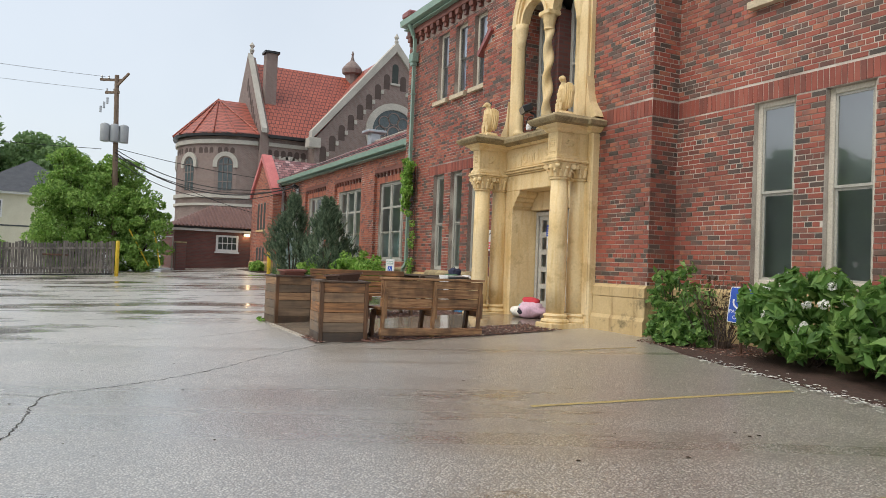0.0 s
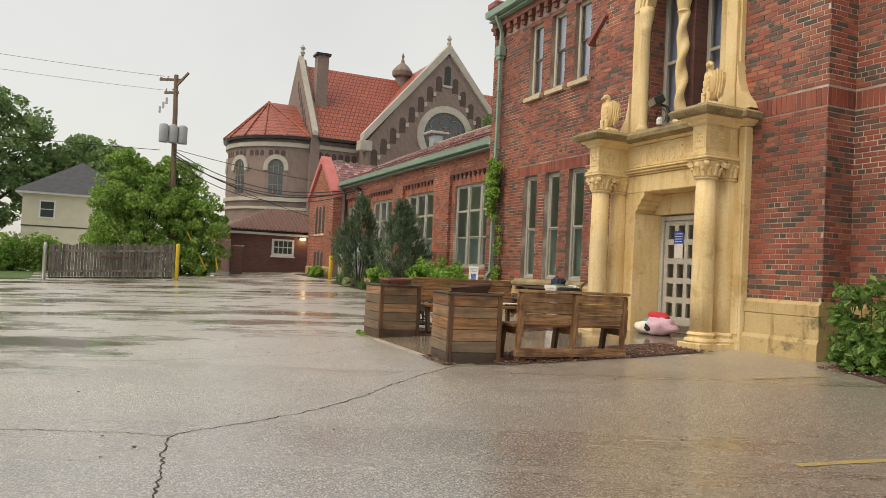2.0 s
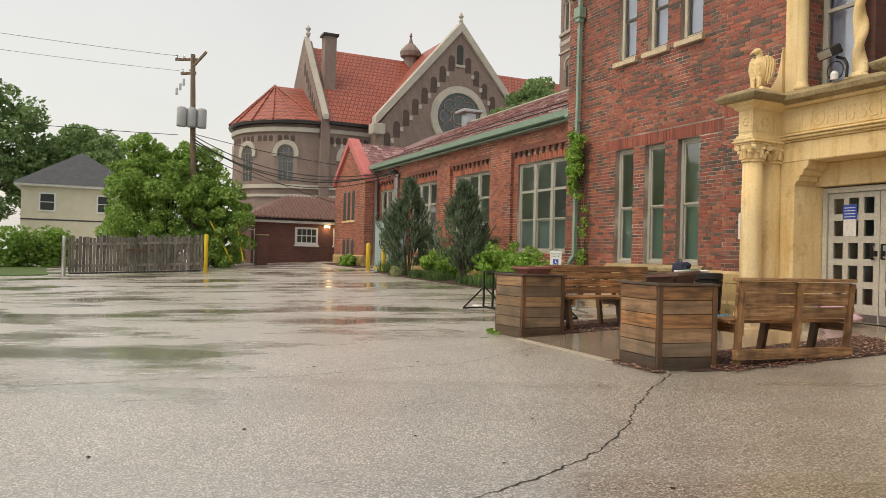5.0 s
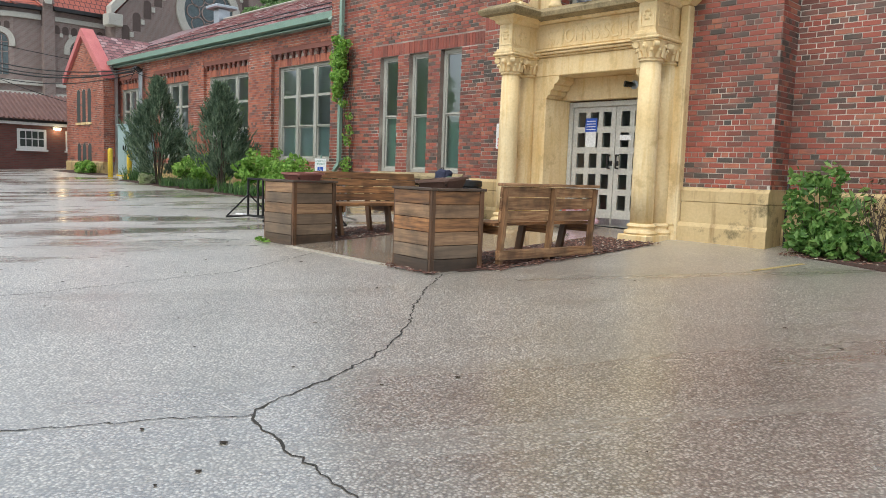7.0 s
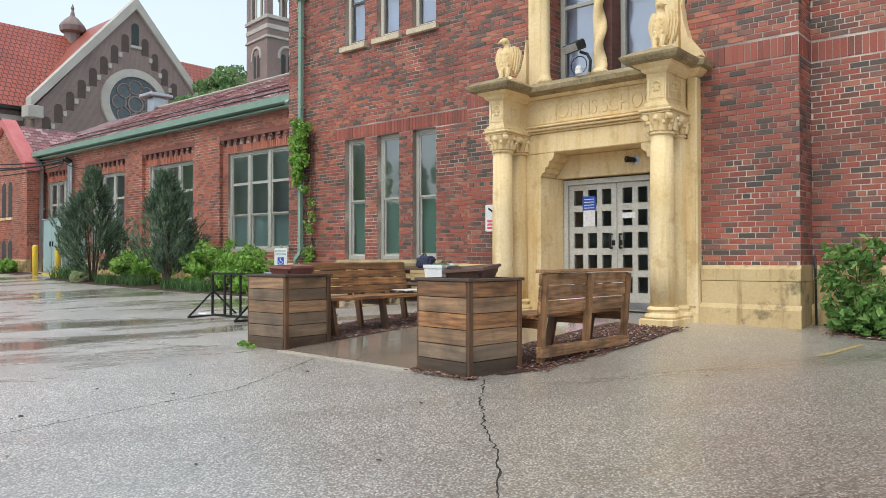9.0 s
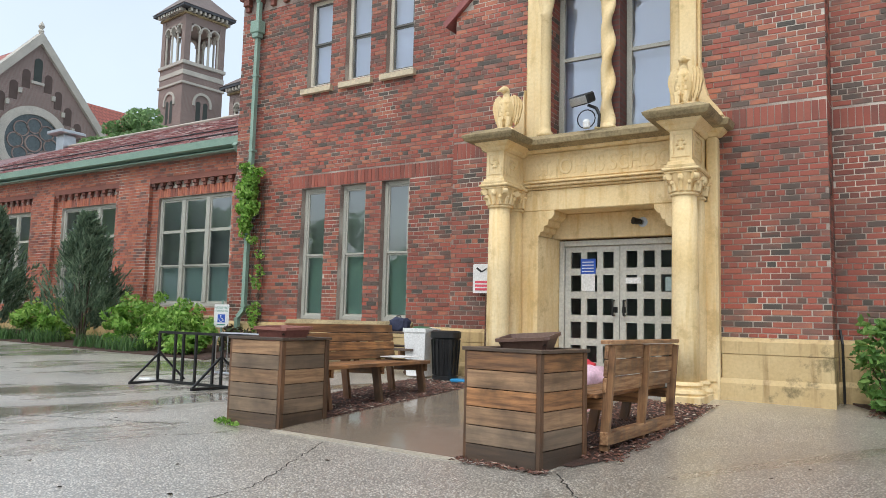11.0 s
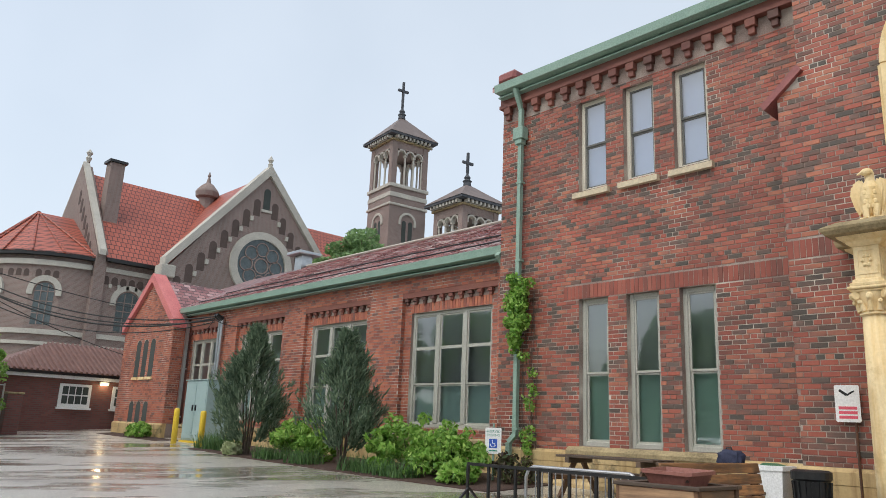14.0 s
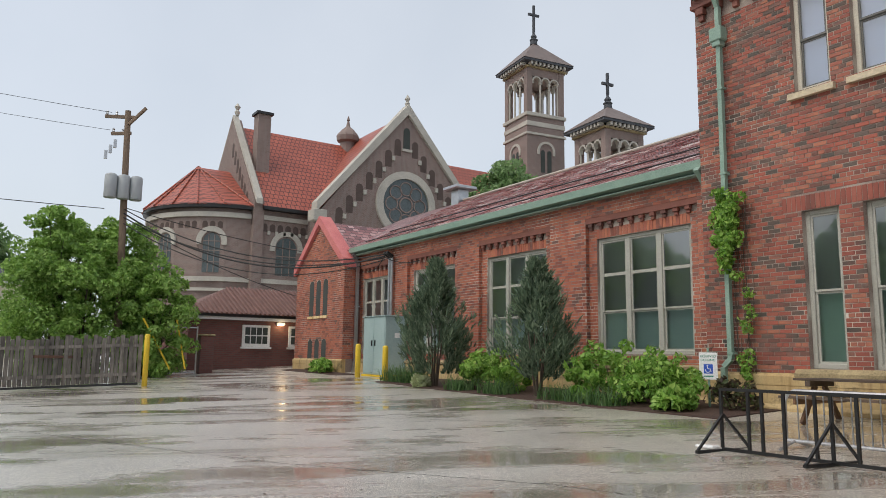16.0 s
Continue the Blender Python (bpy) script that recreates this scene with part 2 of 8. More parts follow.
M_cream = plain("cream_siding", (0.62, 0.58, 0.44), (0.72, 0.68, 0.54), 1.5, 0.7, 0, 0.1, 20)
M_siding = plain("pale_grey_siding", (0.42, 0.43, 0.38), (0.52, 0.52, 0.47), 1.5, 0.7, 0, 0.1, 20)
M_blue = plain("blue_sign", (0.02, 0.08, 0.42), (0.03, 0.1, 0.48), 3, 0.4)
M_orange = plain("orange_cone", (0.85, 0.12, 0.02), (0.9, 0.16, 0.03), 3, 0.5)
M_grass = plain("wet_grass", (0.045, 0.09, 0.02), (0.10, 0.17, 0.045), 1.2, 0.8, 0, 0.8, 90)


def wood_mat(name, a, b, dark, axis, blot=3.4):
    m, nt, p = nodes_of(name)
    st = [14, 14, 14]
    st[axis] = 1.0
    v = coords(nt, tuple(st))
    oi = nt.nodes.new("ShaderNodeObjectInfo").outputs["Random"]
    gi = nt.nodes.new("ShaderNodeNewGeometry").outputs["Random Per Island"]
    f1, f2 = noise_fac(nt, v, 2.2, 6, 0.65), noise_fac(nt, coords(nt), blot, 5)
    c = mixc(nt, ramp(nt, f1, [(0.38, (0, 0, 0)), (0.62, (1, 1, 1))]), a, b)
    c = mixc(nt, ramp(nt, oi, [(0, (0, 0, 0)), (1, (0.55, 0.55, 0.55))]), c, dark)
    c = mixc(nt, ramp(nt, f2, [(0.45, (0, 0, 0)), (0.72, (0.75, 0.75, 0.75))]), c, dark)
    nt.links.new(c, p.inputs["Base Color"])
    nt.links.new(ramp(nt, f2, [(0.4, (0.6,) * 3), (0.7, (0.35,) * 3)]), p.inputs["Roughness"])
    bump(nt, p, f1, 0.35, 0.01)
    return m


M_wood_x = wood_mat("stained_planks", (0.50, 0.24, 0.095), (0.17, 0.078, 0.034), (0.055, 0.036, 0.024), 0)
M_wood_y = wood_mat("stained_planks_side", (0.50, 0.24, 0.095), (0.17, 0.078, 0.034), (0.055, 0.036, 0.024), 1)
M_wet_x = wood_mat("wet_dark_planks", (0.15, 0.095, 0.06), (0.095, 0.065, 0.045), (0.035, 0.026, 0.02), 0)
M_wet_y = wood_mat("wet_dark_planks_side", (0.15, 0.095, 0.06), (0.095, 0.065, 0.045), (0.035, 0.026, 0.02), 1)
M_fence = wood_mat("grey_weathered_boards", (0.27, 0.24, 0.21), (0.13, 0.11, 0.09), (0.035, 0.03, 0.025), 2)
M_grey_x = wood_mat("grey_planks", (0.30, 0.21, 0.135), (0.19, 0.135, 0.09), (0.075, 0.055, 0.04), 0)
M_grey_y = wood_mat("grey_planks_side", (0.30, 0.21, 0.135), (0.19, 0.135, 0.09), (0.075, 0.055, 0.04), 1)
M_tan_x = wood_mat("tan_planks", (0.46, 0.28, 0.15), (0.25, 0.145, 0.08), (0.07, 0.048, 0.032), 0)
M_tan_y = wood_mat("tan_planks_side", (0.46, 0.28, 0.15), (0.25, 0.145, 0.08), (0.07, 0.048, 0.032), 1)
M_worn_y = wood_mat("worn_bench_boards", (0.55, 0.32, 0.16), (0.25, 0.115, 0.05), (0.05, 0.03, 0.02), 1, 5.0)
M_worn_z = wood_mat("worn_bench_posts", (0.50, 0.28, 0.13), (0.24, 0.11, 0.05), (0.05, 0.03, 0.02), 2, 5.0)
M_wood_z = wood_mat("stained_posts", (0.20, 0.095, 0.042), (0.13, 0.065, 0.032), (0.045, 0.03, 0.02), 2)


def glass_mat(name, ior=1.9, tint=(0.75, 0.82, 0.8)):
    m, nt, p = nodes_of(name)
    p.inputs["Base Color"].default_value = (*tint, 1)
    p.inputs["Roughness"].default_value, p.inputs["Transmission Weight"].default_value, p.inputs["IOR"].default_value = 0.3, 1.0, 1.15
    p.inputs["Coat Weight"].default_value, p.inputs["Coat Roughness"].default_value, p.inputs["Coat IOR"].default_value = 1.0, 0.015, ior
    return m


M_glass = glass_mat("window_glass", 2.1, (0.7, 0.8, 0.77))
M_glass_door = glass_mat("door_glass", 1.4, (0.6, 0.65, 0.63))
M_glass_hi = glass_mat("upper_window_glass", 2.15, (0.8, 0.86, 0.9))


def leaf_mat(name, stops, rough=0.55, thin=True):
    m, nt, p = nodes_of(name)
    src = nt.nodes.new("ShaderNodeNewGeometry").outputs["Random Per Island"]
    c = ramp(nt, src, stops)
    f = noise_fac(nt, coords(nt), 1.1, 3)
    c = mixc(nt, 0.5, c, ramp(nt, f, [(0.35, (0.72, 0.75, 0.7)), (0.65, (1.1, 1.1, 1.0))]), "MULTIPLY")
    nt.links.new(c, p.inputs["Base Color"])
    p.inputs["Roughness"].default_value = rough
    if not thin:
        bump(nt, p, noise_fac(nt, coords(nt), 40, 3), 0.3, 0.01)
        return m
    tr = nt.nodes.new("ShaderNodeBsdfTranslucent")
    nt.links.new(c, tr.inputs["Color"])
    mx = nt.nodes.new("ShaderNodeMixShader")
    mx.inputs[0].default_value = 0.45
    nt.links.new(p.outputs[0], mx.inputs[1])
    nt.links.new(tr.outputs[0], mx.inputs[2])
    nt.links.new(mx.outputs[0], nt.nodes["Material Output"].inputs["Surface"])
    return m


M_leaf = leaf_mat("tree_leaf", [(0, (0.13, 0.25, 0.05)), (0.5, (0.25, 0.43, 0.09)), (1, (0.43, 0.60, 0.18))])
M_leaf_deep = leaf_mat("entrance_leaf", [(0, (0.07, 0.16, 0.035)), (0.5, (0.15, 0.30, 0.07)), (1, (0.31, 0.47, 0.14))])
M_leaf_dark = leaf_mat("far_tree_leaf", [(0, (0.13, 0.22, 0.09)), (0.5, (0.20, 0.33, 0.13)), (1, (0.30, 0.43, 0.19))])
M_leaf_bright = leaf_mat("garden_leaf", [(0, (0.10, 0.22, 0.035)), (0.5, (0.24, 0.45, 0.075)), (1, (0.46, 0.64, 0.17))])
M_juniper = leaf_mat("juniper_needles", [(0, (0.075, 0.12, 0.08)), (0.5, (0.14, 0.205, 0.13)), (1, (0.26, 0.33, 0.22))], 0.7)
M_blade = leaf_mat("grassy_blade", [(0, (0.05, 0.11, 0.04)), (0.5, (0.09, 0.19, 0.06)), (1, (0.17, 0.28, 0.10))])
M_petal = plain("white_petals", (0.72, 0.72, 0.62), (0.85, 0.85, 0.78), 8, 0.6)


def ground_mat():
    """Old wet lot: coarse aggregate, thin films of water, dark wet tracks; sky glare painted in towards -x."""
    m, nt, p = nodes_of("wet_asphalt")
    v = coords(nt)
    turn = nt.nodes.new("ShaderNodeMapping")
    turn.inputs["Rotation"].default_value = (0, 0, math.radians(-58))
    nt.links.new(v, turn.inputs["Vector"])
    vs = N(nt, "ShaderNodeMapping")
    vs.inputs["Scale"].default_value = (0.12, 1.0, 1)
    nt.links.new(turn.outputs[0], vs.inputs["Vector"])
    vs = vs.outputs[0]
    grain = N(nt, "ShaderNodeTexVoronoi", Scale=62.0)
    nt.links.new(v, grain.inputs["Vector"])
    big, mid, film = noise_fac(nt, v, 0.22, 5), noise_fac(nt, v, 1.7, 5), noise_fac(nt, vs, 0.75, 4)
    fine = noise_fac(nt, v, 130, 2)
    c = ramp(nt, grain.outputs["Color"], [(0.0, (0.14, 0.125, 0.105)), (0.35, (0.46, 0.415, 0.35)), (0.7, (0.80, 0.75, 0.66)), (1.0, (0.97, 0.95, 0.88))])
    gaps = ramp(nt, grain.outputs["Distance"], [(0.32, (1, 1, 1)), (0.62, (0.22, 0.21, 0.195))])
    c = mixc(nt, 0.9, c, gaps, "MULTIPLY")
    c = mixc(nt, 0.22, c, ramp(nt, big, [(0.3, (0.30, 0.272, 0.23)), (0.7, (0.50, 0.46, 0.395))]))
    c = mixc(nt, 0.45, c, ramp(nt, mid, [(0.3, (0.62, 0.60, 0.57)), (0.7, (1.1, 1.08, 1.05))]), "MULTIPLY")
    wet = ramp(nt, film, [(0.50, (0, 0, 0)), (0.70, (1, 1, 1))])
    sep = nt.nodes.new("ShaderNodeSeparateXYZ")
    nt.links.new(v, sep.inputs[0])
    low = N(nt, "ShaderNodeMapRange")
    nt.links.new(sep.outputs["X"], low.inputs["Value"])
    low.inputs["From Min"].default_value, low.inputs["From Max"].default_value = 1.0, -3.5
    low.inputs["To Min"].default_value, low.inputs["To Max"].default_value = -0.12, 0.03
    wide = nt.nodes.new("ShaderNodeMapping")
    wide.inputs["Scale"].default_value = (0.35, 1.0, 1)
    nt.links.new(turn.outputs[0], wide.inputs["Vector"])
    ps = nt.nodes.new("ShaderNodeMath")
    nt.links.new(noise_fac(nt, wide.outputs[0], 0.8, 6, 0.6), ps.inputs[0])
    nt.links.new(low.outputs[0], ps.inputs[1])
    pool = ramp(nt, ps.outputs[0], [(0.51, (0, 0, 0)), (0.64, (1, 1, 1))])
    c = mixc(nt, 0.4, c, mixc(nt, wet, (1, 1, 1), (0.52, 0.49, 0.45)), "MULTIPLY")
    c = mixc(nt, 0.4, c, mixc(nt, pool, (1, 1, 1), (0.6, 0.57, 0.53)), "MULTIPLY")
    # Sky glare at -x and the building's dark reflection at +x, scaled into the colour.
    side_glare = N(nt, "ShaderNodeMapRange")
    nt.links.new(sep.outputs["X"], side_glare.inputs["Value"])
    side_glare.inputs["From Min"].default_value, side_glare.inputs["From Max"].default_value = 5.0, -3.0
    side_glare.inputs["To Min"].default_value, side_glare.inputs["To Max"].default_value = 0.78, 1.30
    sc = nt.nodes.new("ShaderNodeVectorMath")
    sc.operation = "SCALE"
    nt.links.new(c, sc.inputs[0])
    nt.links.new(side_glare.outputs[0], sc.inputs["Scale"])
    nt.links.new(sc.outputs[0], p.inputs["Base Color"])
    nt.links.new(mixc(nt, pool, mixc(nt, wet, (0.42, 0.42, 0.42), (0.26, 0.26, 0.26)), (0.13, 0.13, 0.13)), p.inputs["Roughness"])
    nt.links.new(mixc(nt, pool, mixc(nt, wet, (0.36, 0.36, 0.36), (0.2, 0.2, 0.2)), (0.07, 0.07, 0.07)), p.inputs["Coat Roughness"])
    p.inputs["Specular IOR Level"].default_value = 0.8
    p.inputs["Coat Weight"].default_value, p.inputs["Coat IOR"].default_value = 1.0, 2.7
    b = nt.nodes.new("ShaderNodeBump")
    b.inputs["Distance"].default_value = 0.012
    b.invert = True
    nt.links.new(mixc(nt, pool, mixc(nt, wet, (0.7, 0.7, 0.7), (0.4, 0.4, 0.4)), (0.14, 0.14, 0.14)), b.inputs["Strength"])
    nt.links.new(grain.outputs["Distance"], b.inputs["Height"])
    nt.links.new(b.outputs[0], p.inputs["Normal"])
    return m


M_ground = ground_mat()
M_slab = plain("wet_concrete_slab", (0.19, 0.15, 0.115), (0.29, 0.24, 0.185), 0.9, 0.06, 0, 0.03, 90, (1, 1, 1), 0.18)
M_lip = plain("worn_concrete_lip", (0.34, 0.30, 0.24), (0.48, 0.43, 0.35), 4, 0.5, 0, 0.2, 60)
M_crack = plain("crack_dirt", (0.02, 0.018, 0.015), (0.045, 0.04, 0.033), 20, 0.8, 0, 0.4, 80)
M_puddle = plain("puddle_film", (0.055, 0.05, 0.042), (0.085, 0.078, 0.065), 2, 0.04, 0, 0.0, 60)


def tile_mat(name, stops, w, h, along, bumpy=0.6, rough=0.45):
    """Roof tiles in rows; along: 0 where the eave runs along x, 1 where it runs along y."""
    m, nt, p = nodes_of(name)
    t = nt.nodes.new("ShaderNodeTexCoord")
    sep = nt.nodes.new("ShaderNodeSeparateXYZ")
    nt.links.new(t.outputs["Object"], sep.inputs[0])
    cb = nt.nodes.new("ShaderNodeCombineXYZ")
    nt.links.new(sep.outputs[along], cb.inputs["X"])
    nt.links.new(sep.outputs["Z"], cb.inputs["Y"])
    b = N(nt, "ShaderNodeTexBrick", Scale=1.0, Mortar_Size=h * 0.09, Brick_Width=w, Row_Height=h)
    b.inputs["Color1"].default_value, b.inputs["Color2"].default_value, b.inputs["Mortar"].default_value = (0, 0, 0, 1), (1, 1, 1, 1), (0.5, 0.5, 0.5, 1)
    nt.links.new(cb.outputs[0], b.inputs["Vector"])
    f = noise_fac(nt, t.outputs["Object"], 0.5, 4)
    c = ramp(nt, b.outputs["Color"], stops)
    c = mixc(nt, 0.4, c, ramp(nt, f, [(0.3, (0.6, 0.6, 0.6)), (0.7, (1.1, 1.1, 1.1))]), "MULTIPLY")
    c = mixc(nt, b.outputs["Fac"], c, tuple(x * 0.3 for x in stops[0][1]))
    nt.links.new(c, p.inputs["Base Color"])
    p.inputs["Roughness"].default_value = rough
    bump(nt, p, b.outputs["Fac"], -bumpy, 0.04)
    return m


OR = [(0.0, (0.36, 0.088, 0.055)), (0.5, (0.40, 0.10, 0.062)), (1.0, (0.44, 0.115, 0.072))]
M_tile_y = tile_mat("orange_clay_tile_y", OR, 0.34, 0.36, 1, 0.9)
M_tile_x = tile_mat("orange_clay_tile_x", OR, 0.34, 0.36, 0, 0.9)
MR = [(0.0, (0.13, 0.05, 0.055)), (0.35, (0.25, 0.09, 0.085)), (0.7, (0.36, 0.16, 0.15)), (1.0, (0.50, 0.32, 0.30))]
M_slate_x = tile_mat("mottled_red_tile_x", MR, 0.27, 0.13, 0, 0.5, 0.3)
M_slate_y = tile_mat("mottled_red_tile_y", MR, 0.27, 0.13, 1, 0.5, 0.3)
M_pantile = plain("brown_pantile", (0.11, 0.05, 0.04), (0.20, 0.10, 0.08), 3, 0.6, 0, 0.2, 20)


# ---- mesh helpers ----
def gz(x, y):
    """Height of the sloping lot."""
    x, y = max(-38.0, min(14.0, x)), max(-16.0, min(1.0, y))
    return 0.2 - 0.0134 * x + 0.0484 * y


def box(bm, x0, x1, y0, y1, z0, z1, bev=0.0):
    r = bmesh.ops.create_cube(bm, size=1.0)
    for v in r["verts"]:
        v.co = Vector((x0 + (v.co.x + 0.5) * (x1 - x0), y0 + (v.co.y + 0.5) * (y1 - y0), z0 + (v.co.z + 0.5) * (z1 - z0)))
    if bev:
        bmesh.ops.bevel(bm, geom=list({e for v in r["verts"] for e in v.link_edges}), offset=bev, segments=1, affect="EDGES")


def beam(bm, a, b, w, h=None, up=(0, 0, 1)):
    """A square bar from a to b."""
    a, b = Vector(a), Vector(b)
    h = h or w
    d = (b - a).normalized()
    s = d.cross(Vector(up))
    s = s.normalized() if s.length > 1e-4 else d.cross(Vector((1, 0, 0))).normalized()
    u = s.cross(d).normalized()
    vs = [bm.verts.new(p + s * i * w / 2 + u * j * h / 2) for p in (a, b) for i, j in ((-1, -1), (1, -1), (1, 1), (-1, 1))]
    for f in ((3, 2, 1, 0), (4, 5, 6, 7), (0, 1, 5, 4), (1, 2, 6, 5), (2, 3, 7, 6), (3, 0, 4, 7)):
        bm.faces.new([vs[i] for i in f])


def rod(bm, a, b, r0, r1=None, seg=8):
    """A round bar from a to b."""
    a, b = Vector(a), Vector(b)
    r1 = r0 if r1 is None else r1
    q = (b - a).to_track_quat("Z", "Y")
    ring = [[bm.verts.new(p + q @ Vector((math.cos(k * math.tau / seg) * r, math.sin(k * math.tau / seg) * r, 0))) for k in range(seg)] for p, r in ((a, r0), (b, r1))]
    for k in range(seg):
        bm.faces.new((ring[0][k], ring[0][(k + 1) % seg], ring[1][(k + 1) % seg], ring[1][k]))
    bm.faces.new(ring[0][::-1])
    bm.faces.new(ring[1])


def lathe(bm, prof, seg=20, at=(0, 0, 0), arc=1.0, start=0.0):
    """A turned shape from (radius, height) pairs."""
    rows = []
    n = seg if arc >= 1 else seg + 1
    for r, z in prof:
        rows.append([bm.verts.new((at[0] + r * math.cos(start + k * math.tau * arc / seg), at[1] + r * math.sin(start + k * math.tau * arc / seg), at[2] + z)) for k in range(n)])
    for a, b in zip(rows, rows[1:]):
        for k in range(seg):
            j = (k + 1) % n
            bm.faces.new((a[k], a[j], b[j], b[k]))
    if arc >= 1:
        bm.faces.new(rows[0][::-1])
        bm.faces.new(rows[-1])


def prism(bm, pts, depth, axis, at):
    """A flat outline (u, z) pushed along an axis: axis 'y' keeps u as x, axis 'x' keeps u as y."""
    def place(u, z, d):
        return (u, at + d, z) if axis == "y" else (at + d, u, z)
    a = [bm.verts.new(place(u, z, 0)) for u, z in pts]
    b = [bm.verts.new(place(u, z, depth)) for u, z in pts]
    bm.faces.new(a)
    bm.faces.new(b[::-1])
    for k in range(len(pts)):
        j = (k + 1) % len(pts)
        bm.faces.new((a[j], a[k], b[k], b[j]))


def finish(bm, name, mat, smooth=False):
    bmesh.ops.recalc_face_normals(bm, faces=bm.faces)
    me = bpy.data.meshes.new(name)
    bm.to_mesh(me)
    bm.free()
    me.materials.append(mat)
    if smooth:
        me.polygons.foreach_set("use_smooth", [True] * len(me.polygons))
    return me


def part(name, bm, mat, parent=None, label="", smooth=False):
    ob = new(name, finish(bm, name, mat, smooth))
    ob.parent = parent
    if label:
        tagged(ob, label)
    return ob


def raw(name, verts, faces, mat, parent=None, label="", smooth=False):
    me = bpy.data.meshes.new(name)
    me.from_pydata(verts, [], faces)
    me.materials.append(mat)
    if smooth:
        me.polygons.foreach_set("use_smooth", [True] * len(me.polygons))
    ob = new(name, me)
    ob.parent = parent
    if label:
        tagged(ob, label)
    return ob


def thing(name, label, category, m=None, group="", kind=""):
    e = new(name)
    if m is not None:
        e.matrix_world = m
    return tagged(e, label, category, group, kind)


def structure(ob, label, category):
    return tagged(ob, label, category, "", "structure")


def B():
    return bmesh.new()


def P(name, mat, parent, label="", smooth=False, **shape):
    """A part made of one box: box=(x0, x1, y0, y1, z0, z1)."""
    bm = B()
    box(bm, *shape["box"], shape.get("bev", 0.0))
    return part(name, bm, mat, parent, label, smooth)


def panel_wall(name, u0, u1, z0, z1, d0, d1, holes, axis, mat, parent=None):
    """A thick wall with real openings. axis 'y': u is x and the wall runs from y=d0 (front) to y=d1; axis 'x': u is y."""
    us = sorted({u0, u1, *[h[i] for h in holes for i in (0, 1)]})
    zs = sorted({z0, z1, *[h[i] for h in holes for i in (2, 3)]})
    us, zs = [u for u in us if u0 <= u <= u1], [z for z in zs if z0 <= z <= z1]

    def solid(i, j):
        if not (0 <= i < len(us) - 1 and 0 <= j < len(zs) - 1):
            return False
        cu, cz = (us[i] + us[i + 1]) / 2, (zs[j] + zs[j + 1]) / 2
        return not any(h[0] < cu < h[1] and h[2] < cz < h[3] for h in holes)

    def pt(u, z, d):
        return (u, d, z) if axis == "y" else (d, u, z)
    bm = B()
    cache = {}

    def vv(i, j, d):
        k = (i, j, d)
        if k not in cache:
            cache[k] = bm.verts.new(pt(us[i], zs[j], d))
        return cache[k]
    for i in range(len(us) - 1):
        for j in range(len(zs) - 1):
            if not solid(i, j):
                continue
            for d in (d0, d1):
                bm.faces.new([vv(i, j, d), vv(i + 1, j, d), vv(i + 1, j + 1, d), vv(i, j + 1, d)])
            for di, dj, a, b in ((-1, 0, (i, j), (i, j + 1)), (1, 0, (i + 1, j), (i + 1, j + 1)), (0, -1, (i, j), (i + 1, j)), (0, 1, (i, j + 1), (i + 1, j + 1))):
                if not solid(i + di, j + dj):
                    bm.faces.new([vv(*a, d0), vv(*b, d0), vv(*b, d1), vv(*a, d1)])
    return part(name, bm, mat, parent)


CH, BL, JT = 0.0735, 0.222, 0.0125   # course height, brick length with joint, joint


def brick_boxes(u0, u1, z0, z1, d, holes, axis, out, rng, side=-1, proud=0.007, top=None, soldier=()):
    """Brick outlines for one wall face: list of (u0, u1, z0, z1) cut to the openings, courses from z=0."""
    boxes = []
    k0, k1 = math.floor(z0 / CH), math.ceil(z1 / CH)
    for k in range(k0, k1):
        za, zb = max(z0, k * CH), min(z1, (k + 1) * CH)
        if zb - za < 0.03:
            continue
        zc = (za + zb) / 2
        cuts = sorted((h[0], h[1]) for h in holes if h[2] < zc < h[3])
        if top is not None:
            lo, hi = top(zc)
            a, b = max(u0, lo), min(u1, hi)
        else:
            a, b = u0, u1
        spans = []
        for c0, c1 in cuts:
            if c0 > a:
                spans.append((a, min(c0, b)))
            a = max(a, c1)
        if a < b:
            spans.append((a, b))
        sol = any(s0 < zc < s1 for s0, s1 in soldier)
        step = BL / 2 if k % 6 == 0 else BL
        off = (k % 2) * BL / 2 + (BL / 4 if k % 6 == 0 else 0) + (rng.random() - 0.5) * 0.02
        for s0, s1 in spans:
            x = math.floor((s0 - off) / step) * step + off
            while x < s1:
                xa, xb = max(s0, x), min(s1, x + step - JT)
                if xb - xa > 0.03:
                    boxes.append((xa, xb, za + JT / 2, zb - JT / 2))
                x += step
    return boxes


